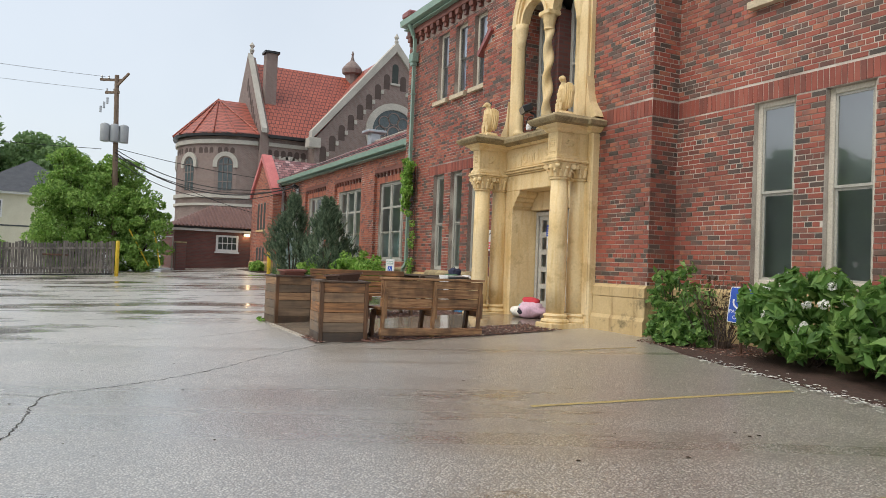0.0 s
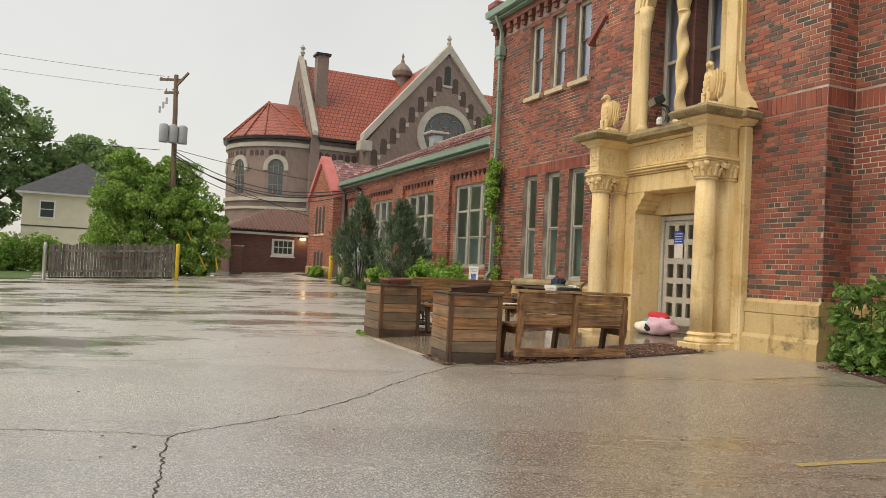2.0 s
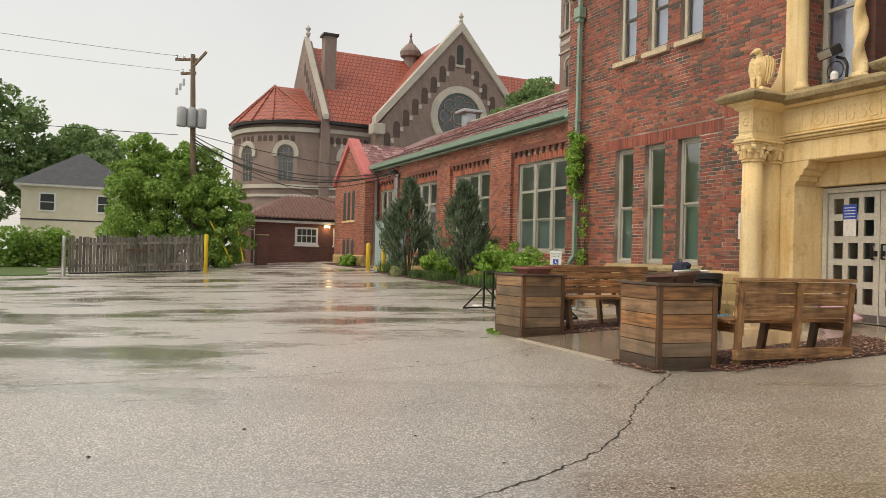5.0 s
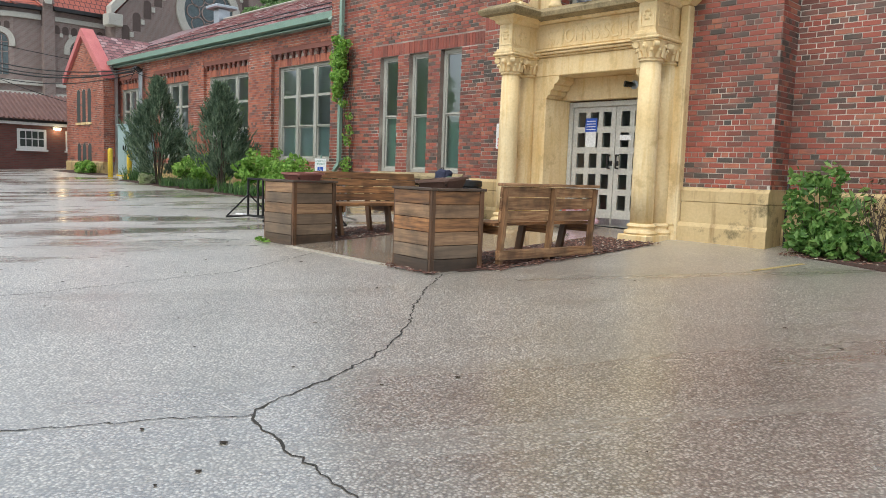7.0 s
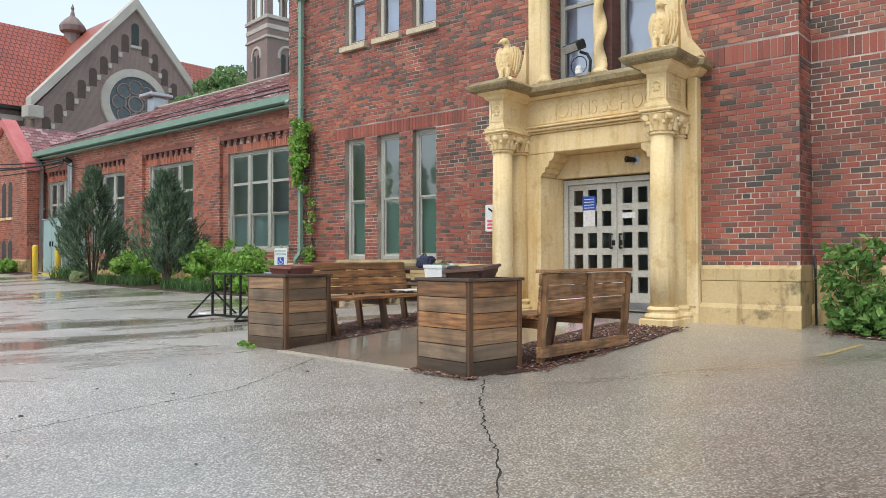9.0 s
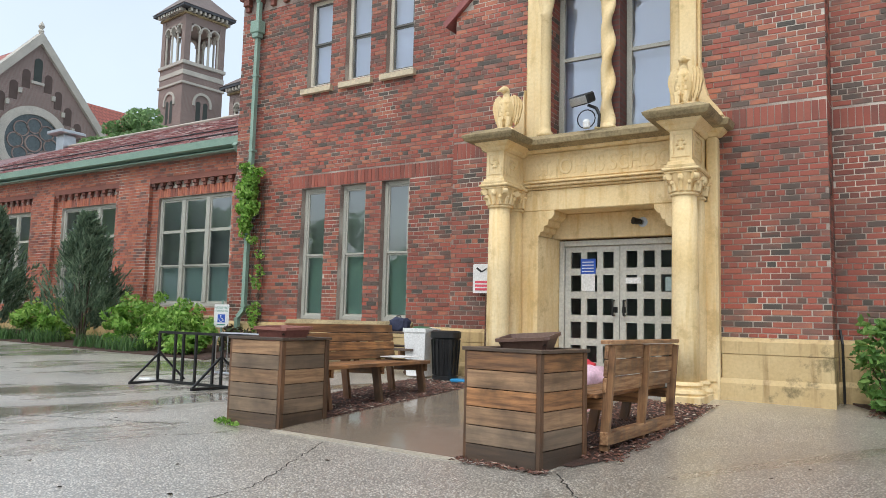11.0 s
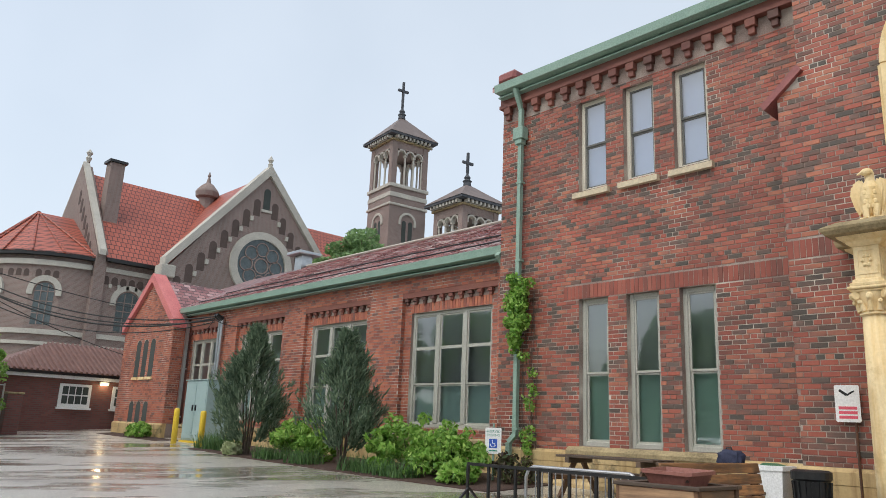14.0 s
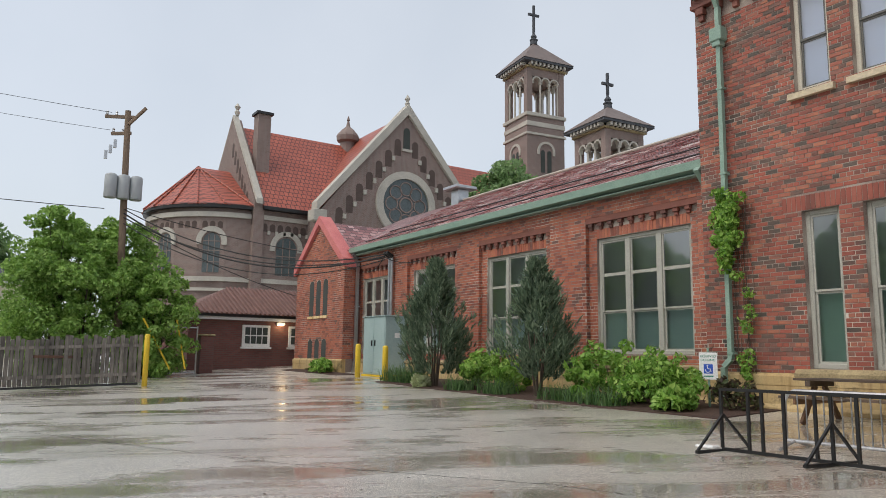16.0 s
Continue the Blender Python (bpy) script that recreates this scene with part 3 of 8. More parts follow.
def bricks_mesh(name, faces_spec, mat, parent):
    """faces_spec: (boxes, axis, d, side, proud). One joined mesh of five-sided bricks."""
    vs, fs = [], []
    rng = random.Random(4)
    for boxes, axis, d, side, proud in faces_spec:
        for a, b, z0, z1 in boxes:
            pr = proud * (0.6 + 0.8 * rng.random())
            n = len(vs)
            for dd in (d, d + side * pr):
                i = 0.0 if dd == d else 0.002
                for u, z in ((a + i, z0 + i), (b - i, z0 + i), (b - i, z1 - i), (a + i, z1 - i)):
                    vs.append((u, dd, z) if axis == "y" else (dd, u, z))
            q = [(4, 5, 6, 7), (0, 1, 5, 4), (1, 2, 6, 5), (2, 3, 7, 6), (3, 0, 4, 7)]
            flip = (axis == "y") != (side < 0)
            for f in q:
                f = f[::-1] if flip else f
                fs.append(tuple(n + i for i in f))
    ob = raw(name, vs, fs, mat, parent)
    return tagged(ob, kind="stuff")


# ---- ground ----
def ground_sheet():
    xs = [-600, -300, -150, -90, -60, -38, -30, -20, -10, 0, 7, 14, 30, 80, 250, 600]
    ys = [-600, -300, -120, -60, -30, -16, -12, -8, -4, 0, 1, 20, 60, 150, 300, 600]
    vs = [(x, y, gz(x, y)) for y in ys for x in xs]
    n = len(xs)
    fs = [(j * n + i, j * n + i + 1, (j + 1) * n + i + 1, (j + 1) * n + i) for j in range(len(ys) - 1) for i in range(n - 1)]
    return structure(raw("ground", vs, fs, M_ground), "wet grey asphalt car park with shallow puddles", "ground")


ground_sheet()


def sheet(name, pts, mat, label, category, lift=0.004, thick=0.0):
    """A flat patch that follows the slope of the lot."""
    bm = B()
    top = [bm.verts.new((x, y, gz(x, y) + lift)) for x, y in pts]
    bm.faces.new(top)
    if thick:
        low = [bm.verts.new((x, y, gz(x, y) - 0.05)) for x, y in pts]
        for k in range(len(pts)):
            j = (k + 1) % len(pts)
            bm.faces.new((top[j], top[k], low[k], low[j]))
    return structure(part(name, bm, mat), label, category)


# ---- main block of the school ----
LOW = [(-6.72, -6.10), (-5.73, -5.11), (-4.74, -4.12)]
ZL, ZU = (0.98, 3.54), (5.56, 7.38)
RIGHT = [(4.10, 4.77), (5.20, 5.87), (6.30, 6.97), (8.4, 9.07), (9.5, 10.17)]
YR = -0.36   # face of the wall beside the entrance
hol_left = [(a, b, *z) for a, b in LOW for z in (ZL, ZU)]
hol_right = [(a, b, *z) for a, b in RIGHT for z in (ZL, (5.0, 7.0))]
wall_main = structure(panel_wall("wall_main_left", -8.65, -2.4, -0.4, 8.2, 0.0, 0.4, hol_left, "y", M_mortar), "red brick wall with dark bricks and pale mortar", "wall")
wall_right = structure(panel_wall("wall_main_right", 2.645, 14.0, -0.6, 9.0, YR, YR + 0.4, hol_right, "y", M_mortar), "red brick wall beside the entrance", "wall")
wall_side = structure(panel_wall("wall_main_side", 0.4, 11.0, -0.4, 8.2, -8.65, -8.25, [], "x", M_mortar), "red brick end wall above the low wing", "wall")
structure(panel_wall("wall_main_back", -8.65, 14.0, -0.4, 8.2, 11.0, 11.4, [], "y", M_annex), "plain brick rear wall", "wall")

# pavilion with a raked shoulder and a round-headed double window
CX, CXW, CXD = -0.18, -0.07, -0.065   # centres of the portal, the arched window and the doors
hol_pav = [(-1.10, 0.95, -0.4, 2.70), (-0.98, 0.84, 3.66, 6.4)]
wall_pav = structure(panel_wall("wall_pavilion", -2.34, 2.64, -0.4, 9.4, -0.9, -0.5, hol_pav, "y", M_mortar), "red and dark brick entrance pavilion wall", "wall")
bm = B()
prism(bm, [(-2.64, -0.4), (-2.34, -0.4), (-2.34, 6.22), (-2.64, 5.98)], 0.9, "y", -0.9)
structure(part("wall_pavilion_shoulder", bm, M_mortar), "brick shoulder of the entrance pavilion", "wall")
for nm, xa, xb in (("wall_pavilion_side_1", 2.24, 2.64), ("wall_pavilion_side_2", -2.34, -1.94)):
    structure(panel_wall(nm, -0.5, 0.0, -0.4, 9.4, xa, xb, [], "x", M_mortar), "brick return of the entrance pavilion", "wall")
structure(P("pavilion_top", M_mortar, None, box=(-2.3, 2.6, -0.9, 3.0, 9.4, 9.55)), "flat top of the pavilion", "ceiling")
bm = B()
prism(bm, [(-2.86, 5.80), (-2.80, 5.72), (-2.26, 6.18), (-2.32, 6.27)], 1.0, "y", -0.98)
structure(part("shoulder_coping", bm, M_red_tile_plain), "dark red glazed sloping coping on brick shoulder", "trim")

rng = random.Random(11)
sp = [(brick_boxes(-8.65, -2.64, 0.90, 7.46, 0.0, hol_left + [(-7.05, -2.64, ZL[1], ZL[1] + 0.255)], "y", None, rng), "y", 0.0, -1, 0.007)]
bricks_mesh("brickwork", sp, M_brick, wall_main)
sp = [(brick_boxes(2.64, 12.0, 0.90, 8.6, 0.0, hol_right + [(2.64, 11.0, ZL[1], ZL[1] + 0.255)], "y", None, rng), "y", YR, -1, 0.007)]
bricks_mesh("brickwork", sp, M_brick, wall_right)
pav_holes = [(-1.74, 1.38, -1, 3.60), (-1.30, 1.16, 3.6, 5.9), (-1.23, 1.09, 5.9, 6.3), (-1.04, 0.90, 6.3, 6.6), (-0.79, 0.66, 6.6, 6.85), (-0.44, 0.31, 6.85, 7.02), (-2.66, -2.34, 5.98, 9.9),
             (-2.66, -1.74, ZL[1], ZL[1] + 0.255), (1.16, 2.66, ZL[1], ZL[1] + 0.255)]
pav_all = brick_boxes(-2.64, 2.64, 0.90, 8.6, -0.9, pav_holes, "y", None, rng)
near = [b for b in pav_all if b[0] > 1.3 and b[3] < 3.05][:300]
far = [b for b in pav_all if not (b[0] > 1.3 and b[3] < 3.05)] + [b for b in pav_all if b[0] > 1.3 and b[3] < 3.05][300:]
bricks_mesh("brickwork", [(far, "y", -0.9, -1, 0.007), (brick_boxes(-0.9, YR, 0.90, 8.6, 2.64, [(-1, 0, ZL[1], ZL[1] + 0.255)], "x", None, rng), "x", 2.64, 1, 0.007)], M_brick, wall_pav)
bricks_mesh("brickwork", [(brick_boxes(-0.9, -0.61, 3.70, 6.3, x, [], "x", None, rng), "x", x, sd, 0.006) for x, sd in ((-0.98, 1), (0.84, -1))], M_brick, wall_pav)
sp = [(brick_boxes(0.0, 6.0, 4.4, 7.9, -8.65, [], "x", None, rng), "x", -8.65, -1, 0.007)]
bricks_mesh("brickwork", sp, M_brick, wall_side)

# soldier courses over the lower windows
for a, b, d, ax, sd, wl_ in ((-7.05, -2.66, 0.0, "y", -1, wall_main), (2.66, 11.0, YR, "y", -1, wall_right), (-2.64, -1.76, -0.9, "y", -1, wall_pav), (1.16, 2.64, -0.9, "y", -1, wall_pav), (-0.9, YR, 2.64, "x", 1, wall_pav)):
    n = round((b - a) / 0.083)
    w = (b - a) / n
    vs = [(a + k * w, a + (k + 1) * w - 0.008, ZL[1] + 0.006, ZL[1] + 0.252) for k in range(n)]
    bricks_mesh("soldier_course", [(vs, ax, d, sd, 0.007)], M_brick_soldier, wl_)


def stone_block(name, x0, x1, y0, y1, z0, z1, mat, label, bev=0.02):
    bm = B()
    box(bm, x0, x1, y0, y1, z0, z1, bev)
    return structure(part(name, bm, mat), label, "trim")


# plinth: stone courses with a chamfered top
def plinth(x0, x1, yf, yb, top, tag):
    bm = B()
    box(bm, x0, x1, yf - 0.06, yb, -0.5, top - 0.20, 0.012)
    bm2 = B()
    pts = [(yf - 0.10, -0.5), (yf - 0.10, 0.34), (yf - 0.064, 0.40), (yf - 0.064, -0.5)]
    prism(bm2, pts, x1 - x0 + 0.03, "x", x0 - 0.015)
    bm3 = B()
    prism(bm3, [(yf - 0.064, top - 0.198), (yf - 0.064, top - 0.05), (yf - 0.004, top), (yb, top), (yb, top - 0.198)], x1 - x0, "x", x0)
    for nm, b in (("plinth_" + tag, bm), ("plinth_foot_" + tag, bm2), ("plinth_cap_" + tag, bm3)):
        structure(part(nm, b, M_stone_base), "tan limestone plinth, stained near the ground", "plinth")


plinth(-8.66, -2.66, 0.0, 0.02, 0.90, "left")
plinth(-2.66, -1.77, -0.9, 0.0, 0.90, "pavilion_left")
plinth(1.41, 2.66, -0.9, YR, 0.90, "pavilion_right")
plinth(2.67, 13.5, YR, YR + 0.02, 0.90, "right")
bm = B()
prism(bm, [(-0.09, 0.84), (-0.09, 0.90), (-0.004, 0.975), (-0.004, 0.84)], 3.0, "x", -6.95)
structure(part("sill_band", bm, M_stone_worn), "weathered stone sill band under the windows", "trim")


def sash_window(name, x0, x1, z0, z1, yf, frame_m, glass_m, rails=(0.5,), mull=(), blind=None, blind_top=1.0, sill=None, label="", sash_m=None):
    """Deep-set window looking towards -y: frame, sashes, panes, blind and a dark board for the unlit room."""
    w = thing(name, label or "tall sash window with grey-brown frame, blind drawn", "window", None, "", "structure")
    bm = B()
    f = 0.075
    y0, y1 = yf, yf + 0.09
    box(bm, x0, x0 + f, y0, y1, z0, z1, 0.008)
    box(bm, x1 - f, x1, y0, y1, z0, z1, 0.008)
    box(bm, x0 + f, x1 - f, y0, y1, z1 - f, z1, 0.008)
    box(bm, x0 + f, x1 - f, y0, y1, z0, z0 + f * 1.1, 0.008)
    for u in mull:
        box(bm, u - 0.065, u + 0.065, y0 - 0.01, y1, z0 + f * 1.1, z1 - f, 0.008)
    part("window_frame", bm, frame_m, w)
    cols = [x0 + f, *[v for u in mull for v in (u - 0.065, u + 0.065)], x1 - f]
    zz = [z0 + f * 1.1, *[z0 + (z1 - z0) * r for r in rails], z1 - f]
    for c in range(0, len(cols), 2):
        for r in range(len(zz) - 1):
            a, b, za, zb = cols[c], cols[c + 1], zz[r], zz[r + 1]
            yo = yf + (0.045 if r == 0 else 0.02)
            bm = B()
            g = 0.035
            box(bm, a, a + g, yo, yo + 0.035, za, zb)
            box(bm, b - g, b, yo, yo + 0.035, za, zb)
            box(bm, a + g, b - g, yo, yo + 0.035, za, za + g)
            box(bm, a + g, b - g, yo, yo + 0.035, zb - g, zb)
            part("sash", bm, sash_m or frame_m, w)
            pane = P("pane", glass_m, w, "clear glass pane", box=(a + g - 0.002, b - g + 0.002, yo + 0.012, yo + 0.020, za + g - 0.002, zb - g + 0.002))
            pane.visible_shadow = False
    if blind is not None:
        P("blind", blind, w, "drawn blind; pale blue ones stand in for sky reflection", box=(x0 + f, x1 - f, yf + 0.13, yf + 0.14, z0 + 0.05, z0 + (z1 - z0) * blind_top))
    # thin dark board, painted as the gloom behind the glass
    P("room_dark_board", M_room_dark, w, box=(x0 + 0.01, x1 - 0.01, yf + 0.22, yf + 0.24, z0, z1))
    if sill:
        bm = B()
        prism(bm, [(yf - 0.20, z0 - sill), (yf - 0.20, z0 - 0.03), (yf + 0.02, z0 + 0.01), (yf + 0.02, z0 - sill)], x1 - x0 + 0.16, "x", x0 - 0.08)
        part("window_sill", bm, M_sill, w, "tan limestone sill")
    return w


k = 0
for a, b in LOW:
    k += 1
    sash_window("window_%d" % k, a, b, *ZL, 0.10, M_frame, M_glass, (0.48,), blind=M_blind, blind_top=0.50, label="tall two-pane sash window with green-grey blind")
for a, b in LOW:
    k += 1
    # the blue backing is added to tint the panes like reflected sky
    sash_window("window_%d" % k, a, b, *ZU, 0.10, M_frame_tan, M_glass_hi, (0.50,), blind=M_sky_backing, sill=0.13, sash_m=M_sash_shade, label="upper sash window with tan frame and stone sill")
for a, b in RIGHT:
    for z, s in ((ZL, None), ((5.0, 7.0), 0.13)):
        k += 1
        sash_window("window_%d" % k, a, b, *z, YR + 0.08, M_frame_tan, M_glass_hi, (0.5,), sill=s, sash_m=M_frame, label="tall sash window with tan frame")

# corbel table and gutter of the main block
bm = B()
x = -8.55
boxes = []
while x < -2.75:
    boxes.append((x, x + 0.17, 7.50, 7.62))
    x += 0.37
corb = thing("corbel_table", "red brick corbel table under the gutter", "cornice", None, "", "structure")
for a, b, z0, z1 in boxes:
    bm = B()
    box(bm, a, b, -0.13, -0.003, z0 + 0.12, z1 + 0.14, 0.006)
    box(bm, a + 0.03, b - 0.03, -0.085, -0.003, z0, z0 + 0.118, 0.006)
    part("corbel", bm, M_brick_trim, corb)
P("corbel_band", M_brick_trim, corb, box=(-8.66, -2.4, -0.14, -0.003, 7.765, 7.84))
P("corbel_frieze", M_brick_trim, corb, box=(-8.66, -2.4, -0.10, -0.003, 7.842, 8.0))


def gutter(name, x0, x1, y, z, label):
    g = thing(name, label, "gutter", None, "", "structure")
    bm = B()
    prism(bm, [(y - 0.14, z + 0.15), (y - 0.12, z + 0.15), (y - 0.10, z + 0.02), (y + 0.12, z + 0.0), (y + 0.12, z - 0.03), (y - 0.12, z - 0.01)], x1 - x0, "x", x0)
    part("channel", bm, M_green_metal, g)
    P("fascia", M_green_metal, g, box=(x0, x1, y + 0.122, y + 0.16, z - 0.10, z + 0.12))
    P("soffit", M_green_metal, g, box=(x0, x1, y + 0.0, y + 0.118, z - 0.10, z - 0.07))
    return g


gutter("gutter_main", -8.60, -2.40, -0.24, 8.06, "green painted gutter along the main eave")
bm = B()
prism(bm, [(-0.32, 8.22), (6.0, 11.2), (6.0, 11.05), (-0.32, 8.10)], 6.35, "x", -8.7)
prism(bm, [(6.0, 11.2), (12.0, 8.2), (12.0, 8.05), (6.0, 11.05)], 22.7, "x", -8.7)
prism(bm, [(-0.02, 9.0), (6.0, 11.2), (6.0, 11.05), (-0.02, 8.85)], 16.2, "x", -2.3)
structure(part("roof_main", bm, M_slate_x), "mottled red tile roof of the school", "roof")
bm = B()
prism(bm, [(-0.30, 8.24), (6.0, 11.4), (6.0, 11.2), (-0.26, 8.08)], 0.40, "x", -8.62)
box(bm, -8.55, -8.05, -0.36, 0.02, 8.22, 8.46, 0.06)
structure(part("roof_verge", bm, M_red_tile_plain), "dark red glazed verge tiles", "trim")
bm = B()
prism(bm, [(0.0, 8.1), (11.0, 8.1), (6.0, 11.1)], 0.36, "x", -8.64)
structure(part("wall_gable_end", bm, M_annex), "brick gable end", "wall")

# ---- low wing ----
WB = [(-11.94, -9.36), (-16.08, -13.66), (-19.95, -17.65), (-23.4, -21.5)]
ZW = (1.20, 3.78)
holes_w = [(a, b, *ZW) for a, b in WB]
PANEL = [(a - 0.25, b + 0.25, 0.9, 4.28) for a, b in WB]
wall_wing_in = structure(panel_wall("wall_wing_panel", -24.0, -8.3, -0.2, 4.8, 0.56, 0.9, holes_w, "y", M_mortar), "red brick panels between the piers of the low wing", "wall")
wall_wing = structure(panel_wall("wall_wing_pier", -24.0, -8.66, -0.2, 4.72, 0.45, 0.559, PANEL, "y", M_mortar), "red brick piers of the low wing", "wall")
rng = random.Random(21)
bricks_mesh("brickwork", [(brick_boxes(-23.6, -8.66, 0.95, 4.66, 0.45, PANEL, "y", None, rng), "y", 0.45, -1, 0.006)]
            + [(brick_boxes(0.45, 0.56, 0.95, 4.28, a - 0.25, [], "x", None, rng), "x", a - 0.25, 1, 0.005) for a, b in WB], M_brick_wing, wall_wing)
inner = []
for a, b in WB:
    inner += brick_boxes(a - 0.25, b + 0.25, 0.95, 4.02, 0.56, holes_w + [(a, b, 3.78, 4.0)], "y", None, rng)
bricks_mesh("brickwork", [(inner, "y", 0.56, -1, 0.006)], M_brick_wing, wall_wing_in)
for n, (a, b) in enumerate(WB):
    c = round((b - a) / 0.085)
    w = (b - a) / c
    bricks_mesh("soldier_course", [([(a + i * w, a + (i + 1) * w - 0.01, 3.79, 4.0) for i in range(c)], "y", 0.56, -1, 0.009)], M_brick_wing, wall_wing_in)
    ct = thing("wing_corbel_table", "brick corbel table at the head of a wing bay", "cornice", None, "corbel tables of the wing", "structure")
    x = a - 0.2
    while x < b + 0.12:
        bm = B()
        box(bm, x, x + 0.13, 0.47, 0.557, 4.06, 4.14, 0.005)
        box(bm, x + 0.02, x + 0.11, 0.50, 0.557, 3.99, 4.058, 0.005)
        part("corbel", bm, M_brick_trim, ct)
        x += 0.30
    P("corbel_band", M_brick_trim, ct, box=(a - 0.25, b + 0.25, 0.455, 0.557, 4.142, 4.278))
    k += 1
    xs = [a + (b - a) / 3, a + (b - a) * 2 / 3] if b - a > 1.0 else []
    sash_window("window_%d" % k, a, b, *ZW, 0.62, M_frame, M_glass_hi, (0.36, 0.68), xs, M_blind, 0.37, label="triple window of the wing with taupe frames")
plinth(-23.7, -8.67, 0.44, 0.46, 0.92, "wing")
bm = B()
prism(bm, [(0.34, 0.90), (0.34, 0.96), (0.445, 1.0), (0.445, 0.90)], 15.0, "x", -23.7)
structure(part("wing_sill_band", bm, M_stone_worn), "weathered stone sill band of the wing", "trim")
gutter("gutter_wing", -23.65, -8.67, 0.20, 4.72, "green painted gutter along the wing eave")
bm = B()
prism(bm, [(0.12, 4.86), (5.0, 7.22), (5.0, 7.10), (0.12, 4.74)], 19.5, "x", -28.2)
prism(bm, [(5.0, 7.22), (10.0, 4.86), (10.0, 4.74), (5.0, 7.10)], 19.5, "x", -28.2)
roof_wing = structure(part("roof_wing", bm, M_slate_x), "mottled pink and red tile roof of the wing", "roof")


def tiles(name, x0, x1, y0, z0, y1, z1, w, course, mat, parent, seed):
    """Overlapping flat tiles on a slope that rises from (y0, z0) to (y1, z1)."""
    rg_ = random.Random(seed)
    L = math.hypot(y1 - y0, z1 - z0)
    uy, uz = (y1 - y0) / L, (z1 - z0) / L
    ny, nz = -uz, uy
    vs_, fs_ = [], []
    rows_ = int(L / course)
    for r_ in range(rows_):
        s0 = r_ * L / rows_
        s1 = min(L, s0 + L / rows_ * 1.25)
        x_ = x0 - (r_ % 2) * w / 2
        while x_ < x1:
            a_, b_ = max(x0, x_ + 0.004), min(x1, x_ + w - 0.004)
            if b_ - a_ > 0.03:
                lift = 0.030 + rg_.uniform(-0.004, 0.006)
                n_ = len(vs_)
                for s_, h_ in ((s0, lift), (s1, 0.006)):
                    for dh in (0.0, -0.014):
                        for xx in (a_, b_):
                            vs_.append((xx, y0 + uy * s_ + ny * (h_ + dh), z0 + uz * s_ + nz * (h_ + dh)))
                fs_ += [(n_, n_ + 1, n_ + 5, n_ + 4), (n_ + 2, n_ + 3, n_ + 1, n_), (n_, n_ + 4, n_ + 6, n_ + 2), (n_ + 1, n_ + 3, n_ + 7, n_ + 5)]
            x_ += w
    return tagged(raw(name, vs_, fs_, mat, parent), kind="stuff")


M_tile_one = leaf_mat("mottled_tile", [(0.0, (0.20, 0.075, 0.08)), (0.35, (0.42, 0.185, 0.185)), (0.65, (0.58, 0.34, 0.335)), (0.82, (0.44, 0.29, 0.31)), (1.0, (0.82, 0.71, 0.69))], 0.24, False)
M_tile_one.node_tree.nodes["Principled BSDF"].inputs["Specular IOR Level"].default_value = 0.9
tiles("roof_tiles", -23.6, -8.68, 0.12, 4.862, 5.0, 7.222, 0.30, 0.24, M_tile_one, roof_wing, 50)
bm = B()
box(bm, -23.6, -8.68, 4.9, 5.1, 7.22, 7.30, 0.03)
part("ridge_cap", bm, M_stone_grey, roof_wing, "pale metal ridge cap")
for f_, dz in ((0.10, 0.05), (0.30, 0.05)):
    yy, zz = 0.12 + 4.88 * f_, 4.862 + 2.36 * f_
    bm = B()
    rod(bm, (-23.4, yy - 0.02, zz + dz), (-8.7, yy - 0.02, zz + dz), 0.018, 0.018, 6)
    x = -23.0
    while x < -8.8:
        rod(bm, (x, yy, zz - 0.01), (x, yy - 0.02, zz + dz), 0.012, 0.012, 5)
        x += 1.2
    part("snow_rail", bm, M_black, roof_wing, "thin dark snow rail")

# gabled bay that ends the wing
GX0, GX1, GA, GE, GP = -27.9, -23.6, -25.75, 4.28, 6.02
bm = B()
prism(bm, [(GX0, -0.1), (GX1, -0.1), (GX1, GE), (GA, GP - 0.1), (GX0, GE)], 0.4, "y", -0.10)
wall_gable = structure(part("wall_wing_gable", bm, M_mortar), "red brick gable wall at the end of the wing", "wall")
structure(panel_wall("wall_wing_gable_side", 0.3, 0.95, -0.1, GE, GX1 - 0.36, GX1, [], "x", M_annex), "brick return of the gabled bay", "wall")
structure(panel_wall("wall_wing_gable_far", 0.3, 8.0, -0.1, GE, GX0, GX0 + 0.36, [], "x", M_annex), "brick far side of the gabled bay", "wall")
slots = [(GA - 0.85 + i * 0.62, GA - 0.45 + i * 0.62, 2.55, 3.9) for i in range(3)]
slots2 = [(GA - 0.85 + i * 0.62, GA - 0.45 + i * 0.62, 0.62, 1.7) for i in range(3)]
tg = lambda z: (GX0 + max(0, z - GE) / (GP - GE) * (GA - GX0), GX1 - max(0, z - GE) / (GP - GE) * (GX1 - GA))
bricks_mesh("brickwork", [(brick_boxes(GX0, GX1, 0.98, GP - 0.15, -0.10, slots + slots2, "y", None, rng, top=tg), "y", -0.10, -1, 0.006),
                          (brick_boxes(-0.10, 0.44, 0.98, GE, GX1, [], "x", None, rng), "x", GX1, 1, 0.006)], M_brick_wing, wall_gable)
